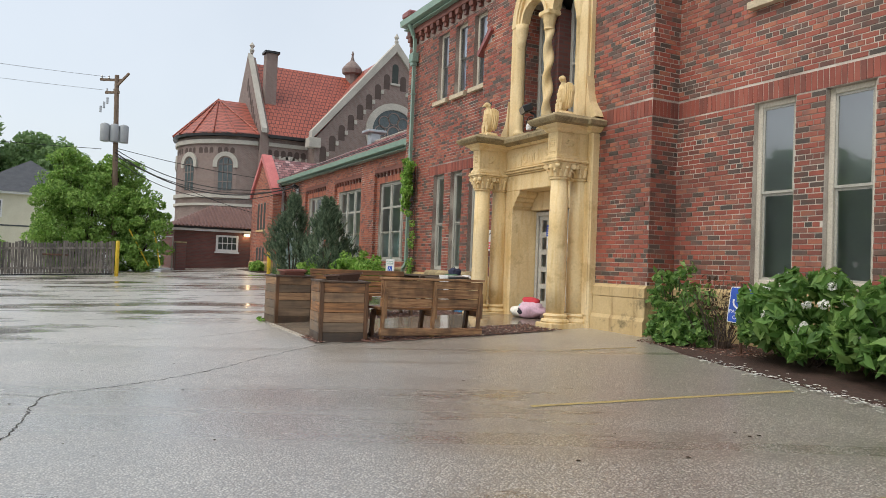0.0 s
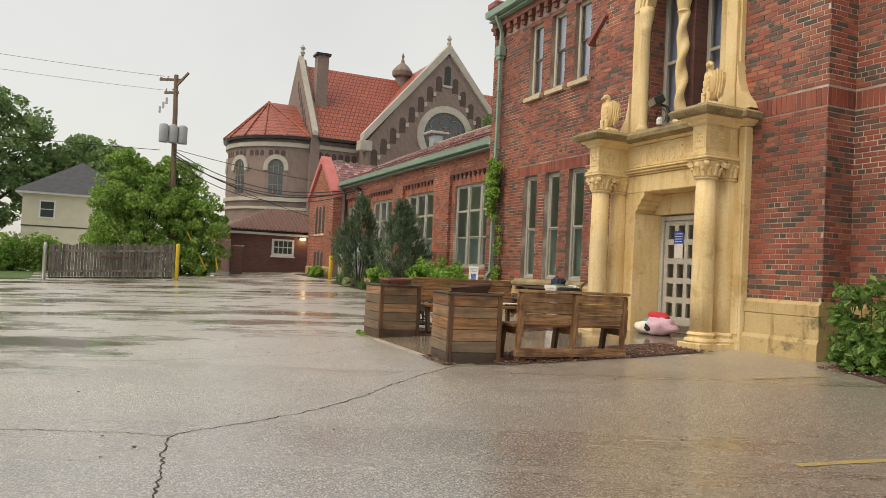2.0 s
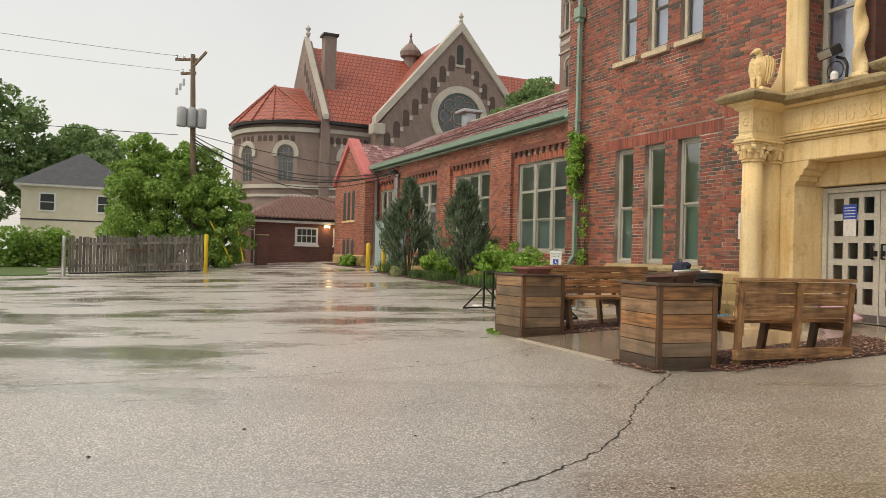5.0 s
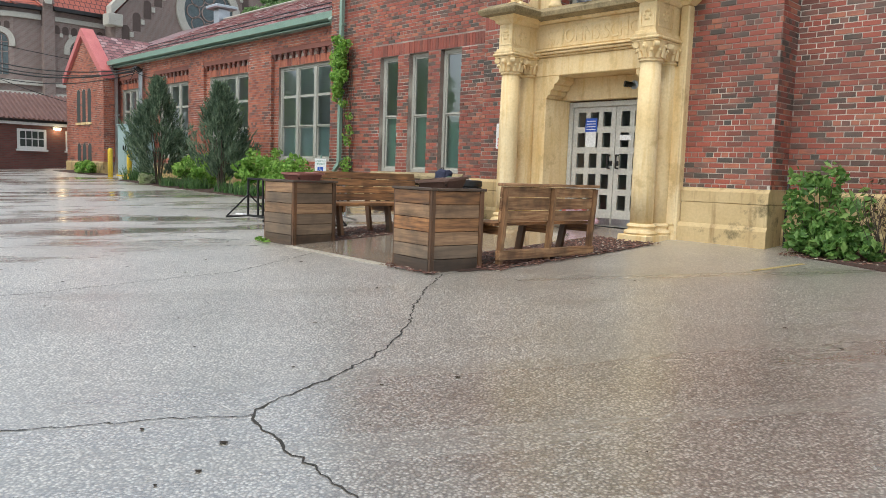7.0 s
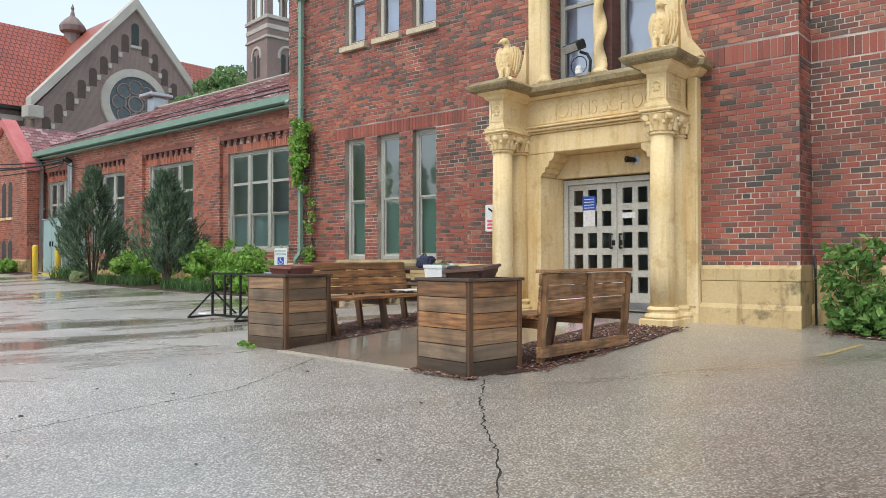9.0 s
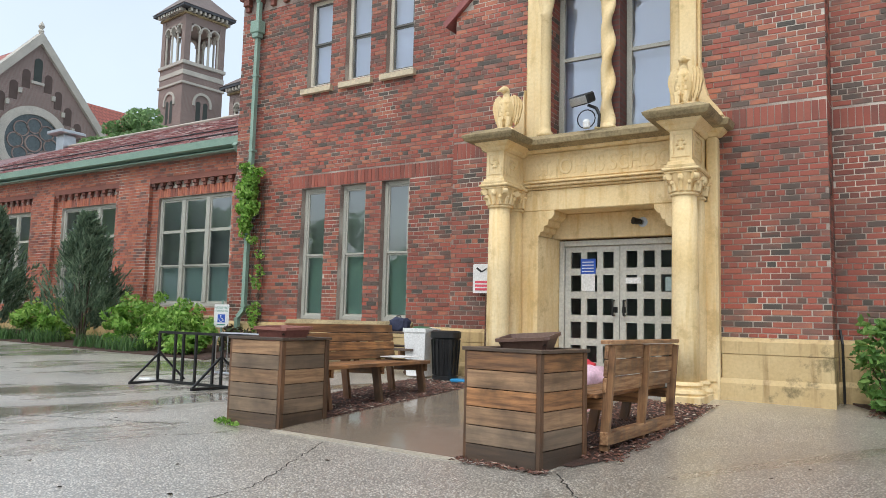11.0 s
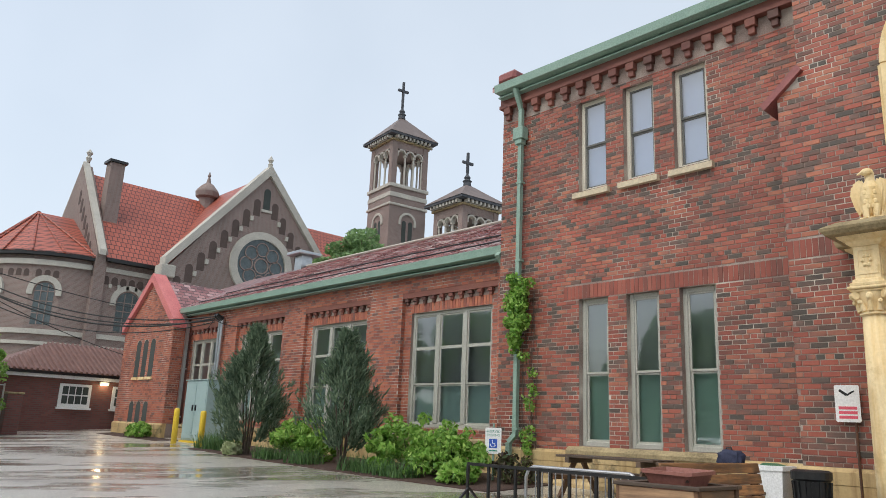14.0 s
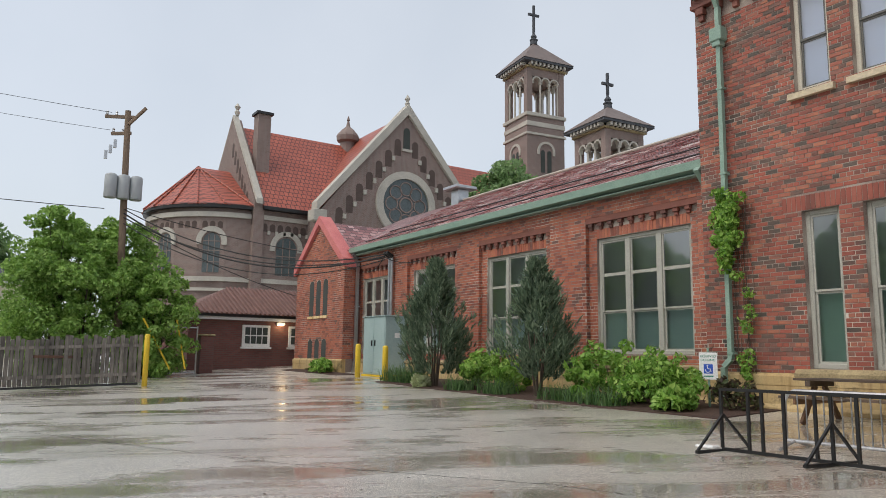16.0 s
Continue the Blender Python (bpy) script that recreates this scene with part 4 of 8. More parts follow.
for s in slots + slots2:
    w = thing("window_slot", "narrow dark window with stone sill", "window", None, "slot windows of the gabled bay", "structure")
    bm = B()
    top = s[3]
    r = (s[1] - s[0]) / 2
    cx = (s[0] + s[1]) / 2
    pts = [(s[0], s[2]), (s[1], s[2])] + [(cx + r * math.cos(t * math.pi / 8), top - r + r * math.sin(t * math.pi / 8)) for t in range(9)]
    prism(bm, pts, 0.03, "y", -0.104)
    part("pane", bm, M_room_dark, w, "flat dark pane in place of a recessed one")
    P("window_sill", M_stone, w, box=(s[0] - 0.05, s[1] + 0.05, -0.16, -0.1045, s[2] - 0.09, s[2]))
plinth(GX0, GX1 + 0.04, -0.10, 0.02, 0.98, "gable")
bm = B()
for sx in (-1, 1):
    xe = GX0 if sx < 0 else GX1
    prism(bm, [(xe + sx * 0.12, GE - 0.08), (xe + sx * 0.12, GE + 0.22), (GA, GP + 0.32), (GA, GP)], 0.5, "y", -0.22)
structure(part("gable_coping", bm, M_pink), "faded pinkish red gable coping", "trim")
bm = B()
for sx in (-1, 1):
    xe = GX0 - 0.1 if sx < 0 else GX1 + 0.1
    a, b = (xe, GE + 0.02), (GA, GP + 0.12)
    prism(bm, [a, b, (b[0], b[1] - 0.12), (a[0], a[1] - 0.12)], 7.5, "y", 0.285)
structure(part("roof_gable", bm, M_slate_y), "mottled red tile roof of the gabled bay", "roof")

# ---- brick annex with pantile hip roof ----
annex = thing("annex_building", "small dark brick annex with brown pantile hip roof", "building")
AX, AY0, AY1 = -30.4, -3.6, 5.0
part("wall", (lambda bm: (box(bm, -36, AX, AY0, AY1, -0.2, 2.5), bm)[1])(B()), M_annex, annex)
P("fascia", M_white, annex, "grey-white eaves board", box=(-36.2, AX + 0.22, AY0 - 0.22, AY1, 2.5, 2.62))
P("gutter", M_black, annex, "dark gutter", box=(-36.2, AX + 0.30, AY0 - 0.30, AY1, 2.622, 2.74))
bm = B()
e = [(-36.3, AY0 - 0.35, 2.74), (AX + 0.35, AY0 - 0.35, 2.74), (AX + 0.35, AY1, 2.74), (-36.3, AY1, 2.74)]
rd = [(-33.0, AY0 + 2.3, 4.05), (-33.0, AY1, 4.05)]
vs = [bm.verts.new(p) for p in e + rd]
for f in ((0, 1, 4), (1, 2, 5, 4), (3, 0, 4, 5), (0, 3, 2, 1)):
    bm.faces.new([vs[i] for i in f])
part("roof", bm, M_pantile, annex)
bm = B()
y = AY0 - 0.2
while y < AY1:
    hi = 4.07 if y > AY0 + 2.3 else 2.76 + (4.05 - 2.74) * (y - AY0 + 0.35) / 2.65
    s = (hi - 2.76) / (4.07 - 2.76)
    rod(bm, (AX + 0.36, y, 2.76), (AX + 0.36 - 2.95 * s, y, hi), 0.055, 0.055, 6)
    y += 0.2
part("pantile_rib", bm, M_pantile, annex)
for ya, yb, cols in ((-1.42, -0.22, 4), (0.60, 1.75, 4)):
    w = part("window", (lambda b_: (box(b_, AX, AX + 0.05, ya, yb, 1.42, 2.32, 0.01), b_)[1])(B()), M_white, annex, "white framed window with small panes")
    n = 0
    for i in range(cols):
        for j in range(2):
            d = (yb - ya - 0.2) / cols
            bm = B()
            box(bm, AX + 0.052, AX + 0.058, ya + 0.1 + i * d + 0.02, ya + 0.1 + (i + 1) * d - 0.02, 1.55 + j * 0.36, 1.55 + j * 0.36 + 0.31)
            part("pane", bm, M_room_dark, w, "dark small pane")
    P("window_sill", M_white, annex, box=(AX, AX + 0.12, ya - 0.05, yb + 0.05, 1.34, 1.418))
wl_ = P("wall_lamp", M_white, annex, "lit warm wall lamp", box=(AX, AX + 0.12, 0.05, 0.40, 2.36, 2.46))
lamp_m, nt, p = nodes_of("lamp_glow")
p.inputs["Emission Color"].default_value, p.inputs["Emission Strength"].default_value = (1.0, 0.72, 0.38, 1), 7
P("bulb", lamp_m, wl_, box=(AX + 0.02, AX + 0.10, 0.08, 0.37, 2.335, 2.358))
wlight = new("annex_lamp_light", bpy.data.lights.new("annex_lamp_light", "POINT"))
wlight.data.energy, wlight.data.color, wlight.data.shadow_soft_size = 7, (1.0, 0.75, 0.42), 0.1
wlight.location = (AX + 0.28, 0.22, 2.28)

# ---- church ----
# Dark brown that paints the shade inside the church's shallow blind arches.
M_shadow = plain("arch_shade_brown", (0.075, 0.052, 0.045), (0.105, 0.075, 0.065), 2, 0.85, 0, 0.2, 20)
church = thing("church", "brown brick church with orange clay tile roofs and pale stone trim", "church")
TX, TY, TZ = -46.4, 15.6, 19.5      # transept gable
HW, EZ = 6.75, 11.0                  # half width, eaves
RX, RZ = -54.4, 18.3                 # main ridge


def cpart(name, bm, mat, label=""):
    return part(name, bm, mat, church, label)


bm = B()
prism(bm, [(TY - HW, 0), (TY + HW, 0), (TY + HW, EZ), (TY, TZ - 0.3), (TY - HW, EZ)], -1.0, "x", TX)
cpart("transept_wall", bm, M_church)
bm = B()
box(bm, -60.3, -48.5, 5.4, 48, 0, EZ)
box(bm, -62.4, TX - 0.9, TY - HW + 0.01, TY + HW - 0.01, 0, EZ - 0.01)
cpart("nave_wall", bm, M_church)
bm = B()
prism(bm, [(-60.7, EZ + 0.1), (-48.1, EZ + 0.1), (RX, RZ)], 43, "y", 5.5)
cpart("main_roof", bm, M_tile_y, "orange-red clay tile roof")
bm = B()
prism(bm, [(TY - HW - 0.1, EZ + 0.1), (TY + HW + 0.1, EZ + 0.1), (TY, TZ - 0.35)], -16, "x", TX - 0.3)
cpart("transept_roof", bm, M_tile_x, "orange-red clay tile roof")
# transept coping, kneelers and finial
bm = B()
for s in (-1, 1):
    prism(bm, [(TY + s * (HW + 0.35), EZ - 0.15), (TY + s * (HW + 0.35), EZ + 0.55), (TY, TZ + 0.35), (TY, TZ - 0.45)], -0.9, "x", TX + 0.25)
cpart("gable_coping", bm, M_stone_grey, "pale stone gable coping")
for s in (-1, 1):
    bm = B()
    box(bm, TX - 0.7, TX + 0.35, TY + s * (HW + 0.1) - 0.5, TY + s * (HW + 0.1) + 0.5, EZ - 0.8, EZ + 0.0, 0.05)
    cpart("kneeler", bm, M_stone_grey, "pale stone kneeler block")
bm = B()
lathe(bm, [(0.12, 0), (0.2, 0.25), (0.1, 0.4), (0.22, 0.6), (0.02, 0.95)], 8, (TX, TY, TZ + 0.2))
cpart("finial", bm, M_stone_grey)


def loop_band(bm, rings, closed):
    """Joins stations of four corners each into one band."""
    n = len(rings)
    for i in range(n if closed else n - 1):
        a, b = rings[i], rings[(i + 1) % n]
        for k in range(4):
            j = (k + 1) % 4
            bm.faces.new((a[k], a[j], b[j], b[k]))
    if not closed:
        bm.faces.new(rings[0][::-1])
        bm.faces.new(rings[-1])


def arch_ring(bm, cy, cz, r0, r1, x0, depth, leg=0.0, seg=14, full=False):
    """A raised arch band on a wall facing +x."""
    n = seg * (2 if full else 1)
    angs = [math.tau * i / n for i in range(n)] if full else [math.pi * i / n for i in range(n + 1)]
    st = [(math.cos(a), math.sin(a), 0.0) for a in angs]
    if leg:
        st = [(1.0, 0.0, -leg)] + st + [(-1.0, 0.0, -leg)]
    rings = [[bm.verts.new((x, cy + r * c, cz + r * q + d)) for x, r in ((x0, r0), (x0, r1), (x0 + depth, r1), (x0 + depth, r0))] for c, q, d in st]
    loop_band(bm, rings, full)


def arch_pane(bm, cy, z0, cz, r, x0, depth=0.04):
    prism(bm, [(cy - r, z0), (cy + r, z0)] + [(cy + r * math.cos(i * math.pi / 10), cz + r * math.sin(i * math.pi / 10)) for i in range(11)], depth, "x", x0)


# rose window
RC = (TY + 0.0, 12.15)
rose = (lambda bm: (arch_ring(bm, *RC, 1.95, 2.5, TX, 0.22, 0, 16, True), bm)[1])(B())
rose = cpart("rose_window", rose, M_stone_grey, "round window with pale stone ring and petal tracery")
bm = B()
lathe(bm, [(1.95, 0), (1.95, 0.02)], 32)
for v in bm.verts:
    v.co = Vector((TX + 0.03 + v.co.z, RC[0] + v.co.x, RC[1] + v.co.y))
M_lead = plain("dark_leaded_glass", (0.055, 0.075, 0.08), (0.10, 0.125, 0.13), 3, 0.2, 0, 0.1, 12)
part("pane", bm, M_lead, rose, "grey leaded glass")
for i in range(8):
    bm = B()
    a = i * math.tau / 8
    arch_ring(bm, RC[0] + 1.2 * math.cos(a), RC[1] + 1.2 * math.sin(a), 0.46, 0.54, TX + 0.05, 0.06, 0, 8, True)
    part("petal", bm, M_church, rose)
bm = B()
arch_ring(bm, *RC, 0.5, 0.6, TX + 0.05, 0.08, 0, 10, True)
part("hub", bm, M_church, rose)
# stepped blind arcade under the rake, recess shade painted as flat panes
for s in (-1, 1):
    for i in range(8):
        cy = TY + s * (0.75 + i * 0.76)
        zt = TZ - 1.75 - (0.75 + i * 0.76) * 1.255
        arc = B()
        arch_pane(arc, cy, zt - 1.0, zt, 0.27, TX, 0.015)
        a = cpart("blind_arch", arc, M_shadow, "blind arch with its shade painted as a flat brown pane")
        P("corbel", M_stone_grey, a, box=(TX, TX + 0.16, cy + s * 0.38 - 0.11, cy + s * 0.38 + 0.11, zt - 1.45, zt - 1.12))
bm = B()
arch_pane(bm, TY, 16.4, 17.75, 0.28, TX, 0.02)
slit = cpart("slit_window", bm, M_room_dark, "narrow dark slit window")
P("window_sill", M_stone_grey, slit, box=(TX, TX + 0.15, TY - 0.42, TY + 0.42, 16.2, 16.38))
# stone bands
for z0, z1, d in ((EZ - 0.75, EZ - 0.45, 0.12), (5.9, 6.2, 0.12), (5.25, 5.45, 0.1)):
    bm = B()
    box(bm, -60, -48.5 + d, 5.4, TY - HW, z0, z1)
    cpart("stone_band", bm, M_stone_grey, "pale stone string course")
bm = B()
box(bm, -60, -47.95, 5.5, TY - HW, EZ - 0.1, EZ + 0.12)
cpart("eave_gutter", bm, M_black, "dark eaves gutter")


def church_window(face_x, cy, z0, zs, r, parent):
    bm = B()
    arch_ring(bm, cy, zs, r + 0.1, r + 0.45, face_x, 0.14, 0.25)
    w = part("window", bm, M_stone_grey, parent, "arched window with pale stone hood")
    bm = B()
    arch_pane(bm, cy, z0, zs, r, face_x, 0.02)
    part("pane", bm, M_lead, w, "grey leaded glass")
    bm = B()
    for u in (-r * 0.35, r * 0.35):
        box(bm, face_x + 0.02, face_x + 0.05, cy + u - 0.03, cy + u + 0.03, z0, zs + r * 0.8)
    for z in (z0 + (zs - z0) * 0.33, z0 + (zs - z0) * 0.7, zs):
        box(bm, face_x + 0.02, face_x + 0.05, cy - r, cy + r, z - 0.03, z + 0.03)
    part("glazing_bar", bm, M_church, w)
    return w


church_window(-48.5, 7.35, 6.5, 8.4, 0.72, church)
church_window(-48.5, 7.35, 2.6, 4.1, 0.72, church)
for i in range(6):
    cy = 5.75 + i * 0.56
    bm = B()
    # flat pane in the shade colour, no real recess
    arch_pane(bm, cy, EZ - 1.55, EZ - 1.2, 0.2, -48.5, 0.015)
    a = cpart("blind_arch", bm, M_shadow, "blind arch with its shade painted as a flat brown pane")
    P("corbel", M_stone_grey, a, box=(-48.5, -48.36, cy + 0.19, cy + 0.37, EZ - 1.75, EZ - 1.5))
# chancel gable with raked coping
bm = B()
prism(bm, [(-60.6, 0), (-48.3, 0), (-48.3, EZ + 0.4), (RX, RZ + 0.55), (-60.6, EZ + 0.4)], -0.7, "y", 5.6)
cpart("chancel_gable", bm, M_church)
bm = B()
for s in (-1, 1):
    prism(bm, [(RX + s * 6.4, EZ + 0.25), (RX + s * 6.4, EZ + 0.62), (RX, RZ + 0.85), (RX, RZ + 0.45)], -0.42, "y", 5.35)
cpart("chancel_coping", bm, M_stone_grey, "pale stone raked coping")
bm = B()
lathe(bm, [(0.12, 0), (0.22, 0.3), (0.1, 0.45), (0.24, 0.7), (0.02, 1.0)], 8, (RX, 5.25, RZ + 0.85))
cpart("finial", bm, M_stone_grey)
for i in range(9):
    d = 0.7 + i * 0.62
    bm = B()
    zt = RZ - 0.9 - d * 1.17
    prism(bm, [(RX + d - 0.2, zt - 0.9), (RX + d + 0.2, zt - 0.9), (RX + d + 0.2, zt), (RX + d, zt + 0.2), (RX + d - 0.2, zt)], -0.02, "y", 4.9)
    cpart("blind_arch", bm, M_shadow, "blind arch with its shade painted as a flat brown pane")
bm = B()
box(bm, -51.7, -50.75, 5.7, 6.65, 12.5, 18.45)
ch = cpart("chimney", bm, M_church)
P("chimney_cap", M_black, ch, box=(-51.85, -50.6, 5.55, 6.8, 18.45, 18.63))
# apse
bm = B()
lathe(bm, [(5.55, 0), (5.55, EZ)], 10, (RX, 5.0, 0), 0.5, math.pi)
cpart("apse_wall", bm, M_church)
bm = B()
ap_ = bm.verts.new((RX, 2.6, 14.7))
ap2 = bm.verts.new((RX, 4.9, 14.7))
ring_ = [bm.verts.new((RX + 5.95 * math.cos(math.pi + i * math.pi / 10), 4.95 + 5.95 * math.sin(math.pi + i * math.pi / 10), EZ + 0.05)) for i in range(11)]
for i in range(10):
    bm.faces.new((ring_[i], ring_[i + 1], ap_))
bm.faces.new((ring_[0], ap_, ap2))
bm.faces.new((ring_[10], ap2, ap_))
cpart("apse_roof", bm, M_tile_x, "orange-red clay tile half cone")
for i in range(11):
    a = math.pi + i * math.pi / 10
    bm = B()
    rod(bm, (RX + 5.97 * math.cos(a), 4.95 + 5.97 * math.sin(a), EZ + 0.1), (RX, 2.6, 14.75), 0.07, 0.07, 6)
    cpart("hip_rib", bm, M_tile_x)
for z0, z1, r, mt, lb in ((EZ - 0.15, EZ + 0.1, 5.92, M_black, "dark eaves gutter"), (EZ - 0.75, EZ - 0.42, 5.7, M_stone_grey, "pale stone string course"), (5.9, 6.2, 5.7, M_stone_grey, "pale stone string course"), (5.25, 5.45, 5.68, M_stone_grey, "pale stone string course")):
    bm = B()
    lathe(bm, [(r - 0.4, z0), (r, z0), (r, z1), (r - 0.4, z1)], 20, (RX, 5.0, 0), 0.5, math.pi)
    cpart("apse_band", bm, mt, lb)
for i in range(1, 10):
    a = math.pi + (i + 0.5) * math.pi / 10 if i < 9 else 0
    if i in (9,):
        continue
    # window in every second facet, blind arches in the others
    ap = 5.55 * math.cos(math.pi / 20)
    m4 = Matrix.Translation((RX + ap * math.cos(a), 5.0 + ap * math.sin(a), 0)) @ Matrix.Rotation(a, 4, "Z")
    if i % 2 == 0:
        w = church_window(0.0, 0.0, 6.5, 8.6, 0.55, church)
        w.matrix_local = m4
    for d in (-0.5, 0.0, 0.5):
        bm = B()
        arch_pane(bm, d, EZ - 1.5, EZ - 1.2, 0.17, 0.0, 0.015)
        b_ = cpart("blind_arch", bm, M_shadow, "blind arch with its shade painted as a flat brown pane")
        b_.matrix_local = m4
# ridge cupola
bm = B()
lathe(bm, [(0.62, 16.9), (0.62, 18.6), (0.9, 18.75), (0.95, 19.15), (0.85, 19.35), (0.5, 19.75), (0.2, 20.0), (0.08, 20.5), (0.14, 20.6), (0.02, 20.95)], 10, (RX, 14.6, 0))
cpart("ridge_cupola", bm, M_church, "small red-brown roof ventilator")


def tower(name, cx, cy, s, eave, apex, cross_top, rot):
    t = thing(name, "brown brick bell tower with belfry arches, hip roof and cross", "tower", pose(cx, cy, 0, 0, 0, rot), "bell towers of the church")
    h = s / 2
    b1 = eave - 1.35          # top of openings
    b0 = b1 - 3.0             # belfry floor
    part("shaft", (lambda bm: (box(bm, -h, h, -h, h, 0, b0 - 0.3), bm)[1])(B()), M_church, t)
    for z0, z1, o in ((b0 - 0.3, b0, 0.14), (b0 - 1.15, b0 - 0.75, 0.06), (b0 - 1.9, b0 - 1.7, 0.12)):
        P("stone_band", M_stone_grey, t, "pale stone band", box=(-h - o, h + o, -h - o, h + o, z0, z1), bev=0.03)
    for sx in (-1, 1):
        for sy in (-1, 1):
            P("corner_pier", M_church, t, box=(sx * (h - 0.26) - 0.26, sx * (h - 0.26) + 0.26, sy * (h - 0.26) - 0.26, sy * (h - 0.26) + 0.26, b0, eave - 0.5))
    P("head_wall", M_church, t, box=(-h + 0.03, h - 0.03, -h + 0.03, h - 0.03, b1 + 0.35, eave - 0.49))
    for q in range(4):
        m4 = Matrix.Rotation(q * math.pi / 2, 4, "Z")
        w = (s - 1.04) / 3
        bm = B()
        for i in range(3):
            c = -s / 2 + 0.52 + w * (i + 0.5)
            arch_ring(bm, c, b1 - 0.25, w / 2 - 0.10, w / 2 + 0.02, h - 0.35, 0.38)
        a = part("belfry_arch", bm, M_stone_grey, t, "pale stone belfry arches")
        a.matrix_local = m4
        bm = B()
        pts = [(-h + 0.5, b1 - 0.25)]
        box(bm, h - 0.3, h - 0.03, -h + 0.5, h - 0.5, b1 + 0.2, b1 + 0.36)
        a = part("belfry_spandrel", bm, M_church, t)
        a.matrix_local = m4
        for i in range(4):
            bm = B()
            c = -s / 2 + 0.52 + w * i
            rod(bm, (h - 0.18, c, b0), (h - 0.18, c, b1 - 0.25), 0.09, 0.09, 8)
            box(bm, h - 0.32, h - 0.04, c - 0.14, c + 0.14, b1 - 0.42, b1 - 0.25)
            a = part("colonnette", bm, M_stone_grey, t, "pale stone colonnette")
            a.matrix_local = m4
        for i in range(9):
            bm = B()
            c = -h + (i + 0.5) * s / 9
            box(bm, h, h + 0.5, c - 0.09, c + 0.09, eave - 0.35, eave - 0.1)
            a = part("bracket", bm, M_stone_grey, t, "pale eaves bracket")
            a.matrix_local = m4
        for c in (-0.32, 0.32):
            bm = B()
            arch_pane(bm, c, b0 - 5.0, b0 - 3.3, 0.2, h, 0.02)
            a = part("shaft_window", bm, M_room_dark, t, "dark narrow arched window")
            a.matrix_local = m4
        bm = B()
        arch_ring(bm, 0, b0 - 3.2, 0.65, 0.85, h, 0.1, 0.3)
        a = part("window_hood", bm, M_stone_grey, t, "pale stone hood")
        a.matrix_local = m4
    e = s * 0.66
    P("cornice", M_stone_worn, t, box=(-h - 0.15, h + 0.15, -h - 0.15, h + 0.15, eave - 0.49, eave - 0.35))
    P("eave_board", M_slate, t, box=(-e, e, -e, e, eave - 0.1, eave + 0.1))
    bm = B()
    vs = [bm.verts.new(p) for p in ((-e - 0.05, -e - 0.05, eave + 0.1), (e + 0.05, -e - 0.05, eave + 0.1), (e + 0.05, e + 0.05, eave + 0.1), (-e - 0.05, e + 0.05, eave + 0.1), (0, 0, apex))]
    for f in ((0, 1, 4), (1, 2, 4), (2, 3, 4), (3, 0, 4), (3, 2, 1, 0)):
        bm.faces.new([vs[i] for i in f])
    part("roof", bm, M_tower_roof, t, "grey-brown hip roof")
    bm = B()
    lathe(bm, [(0.35, apex - 0.25), (0.3, apex + 0.1), (0.38, apex + 0.2), (0.2, apex + 0.35), (0.28, apex + 0.5), (0.12, apex + 0.75), (0.1, apex + 1.0)], 10)
    part("finial_base", bm, M_slate, t)
    c = part("cross", (lambda b_: (box(b_, -0.1, 0.1, -0.1, 0.1, apex + 0.9, cross_top, 0.02), box(b_, -0.09, 0.09, -0.55, 0.55, cross_top - 1.0, cross_top - 0.78, 0.02), b_)[2])(B()), M_slate, t, "dark metal cross")
    return t


M_tower_roof = plain("grey_brown_tile", (0.13, 0.10, 0.09), (0.20, 0.155, 0.14), 1.5, 0.6, 0, 0.3, 20)
tower("bell_tower", -47.0, 28.5, 3.65, 25.6, 28.3, 31.7, -8)
tower("bell_tower", -39.0, 29.1, 3.65, 18.4, 20.4, 23.05, -6)


# ---- entrance portal ----
portal = thing("entrance_portal", "yellow limestone portal with columns, frieze and stained cornice", "portal", None, "", "structure")
G0 = gz(CX, -1.2)


def stone(name, bev=0.012, mat=None, label="", parent=None, **kw):
    bm = B()
    for b in kw["boxes"]:
        box(bm, *b, bev)
    return part(name, bm, mat or M_stone, parent or portal, label)


def prism_z(bm, pts, z0, z1):
    """A plan outline (x, y) pushed upwards."""
    a, b = [bm.verts.new((*p, z0)) for p in pts], [bm.verts.new((*p, z1)) for p in pts]
    bm.faces.new(a[::-1])
    bm.faces.new(b)
    for k in range(len(pts)):
        j = (k + 1) % len(pts)
        bm.faces.new((a[k], a[j], b[j], b[k]))


def moulded(bm, x0, x1, yf, yb, levels):
    """Stacked courses that step out by o on the front and both ends: levels (z, o)."""
    rows = [[bm.verts.new(p) for p in ((x0 - o, yb, z), (x0 - o, yf - o, z), (x1 + o, yf - o, z), (x1 + o, yb, z))] for z, o in levels]
    for r0, r1 in zip(rows, rows[1:]):
        for i in range(4):
            j = (i + 1) % 4
            bm.faces.new((r0[i], r0[j], r1[j], r1[i]))
    bm.faces.new(rows[0][::-1])
    bm.faces.new(rows[-1])


# jambs with splayed reveals, stepped brackets, lintel and frieze
COL = ((-1, -1.47), (1, 1.11))
CY = -1.50
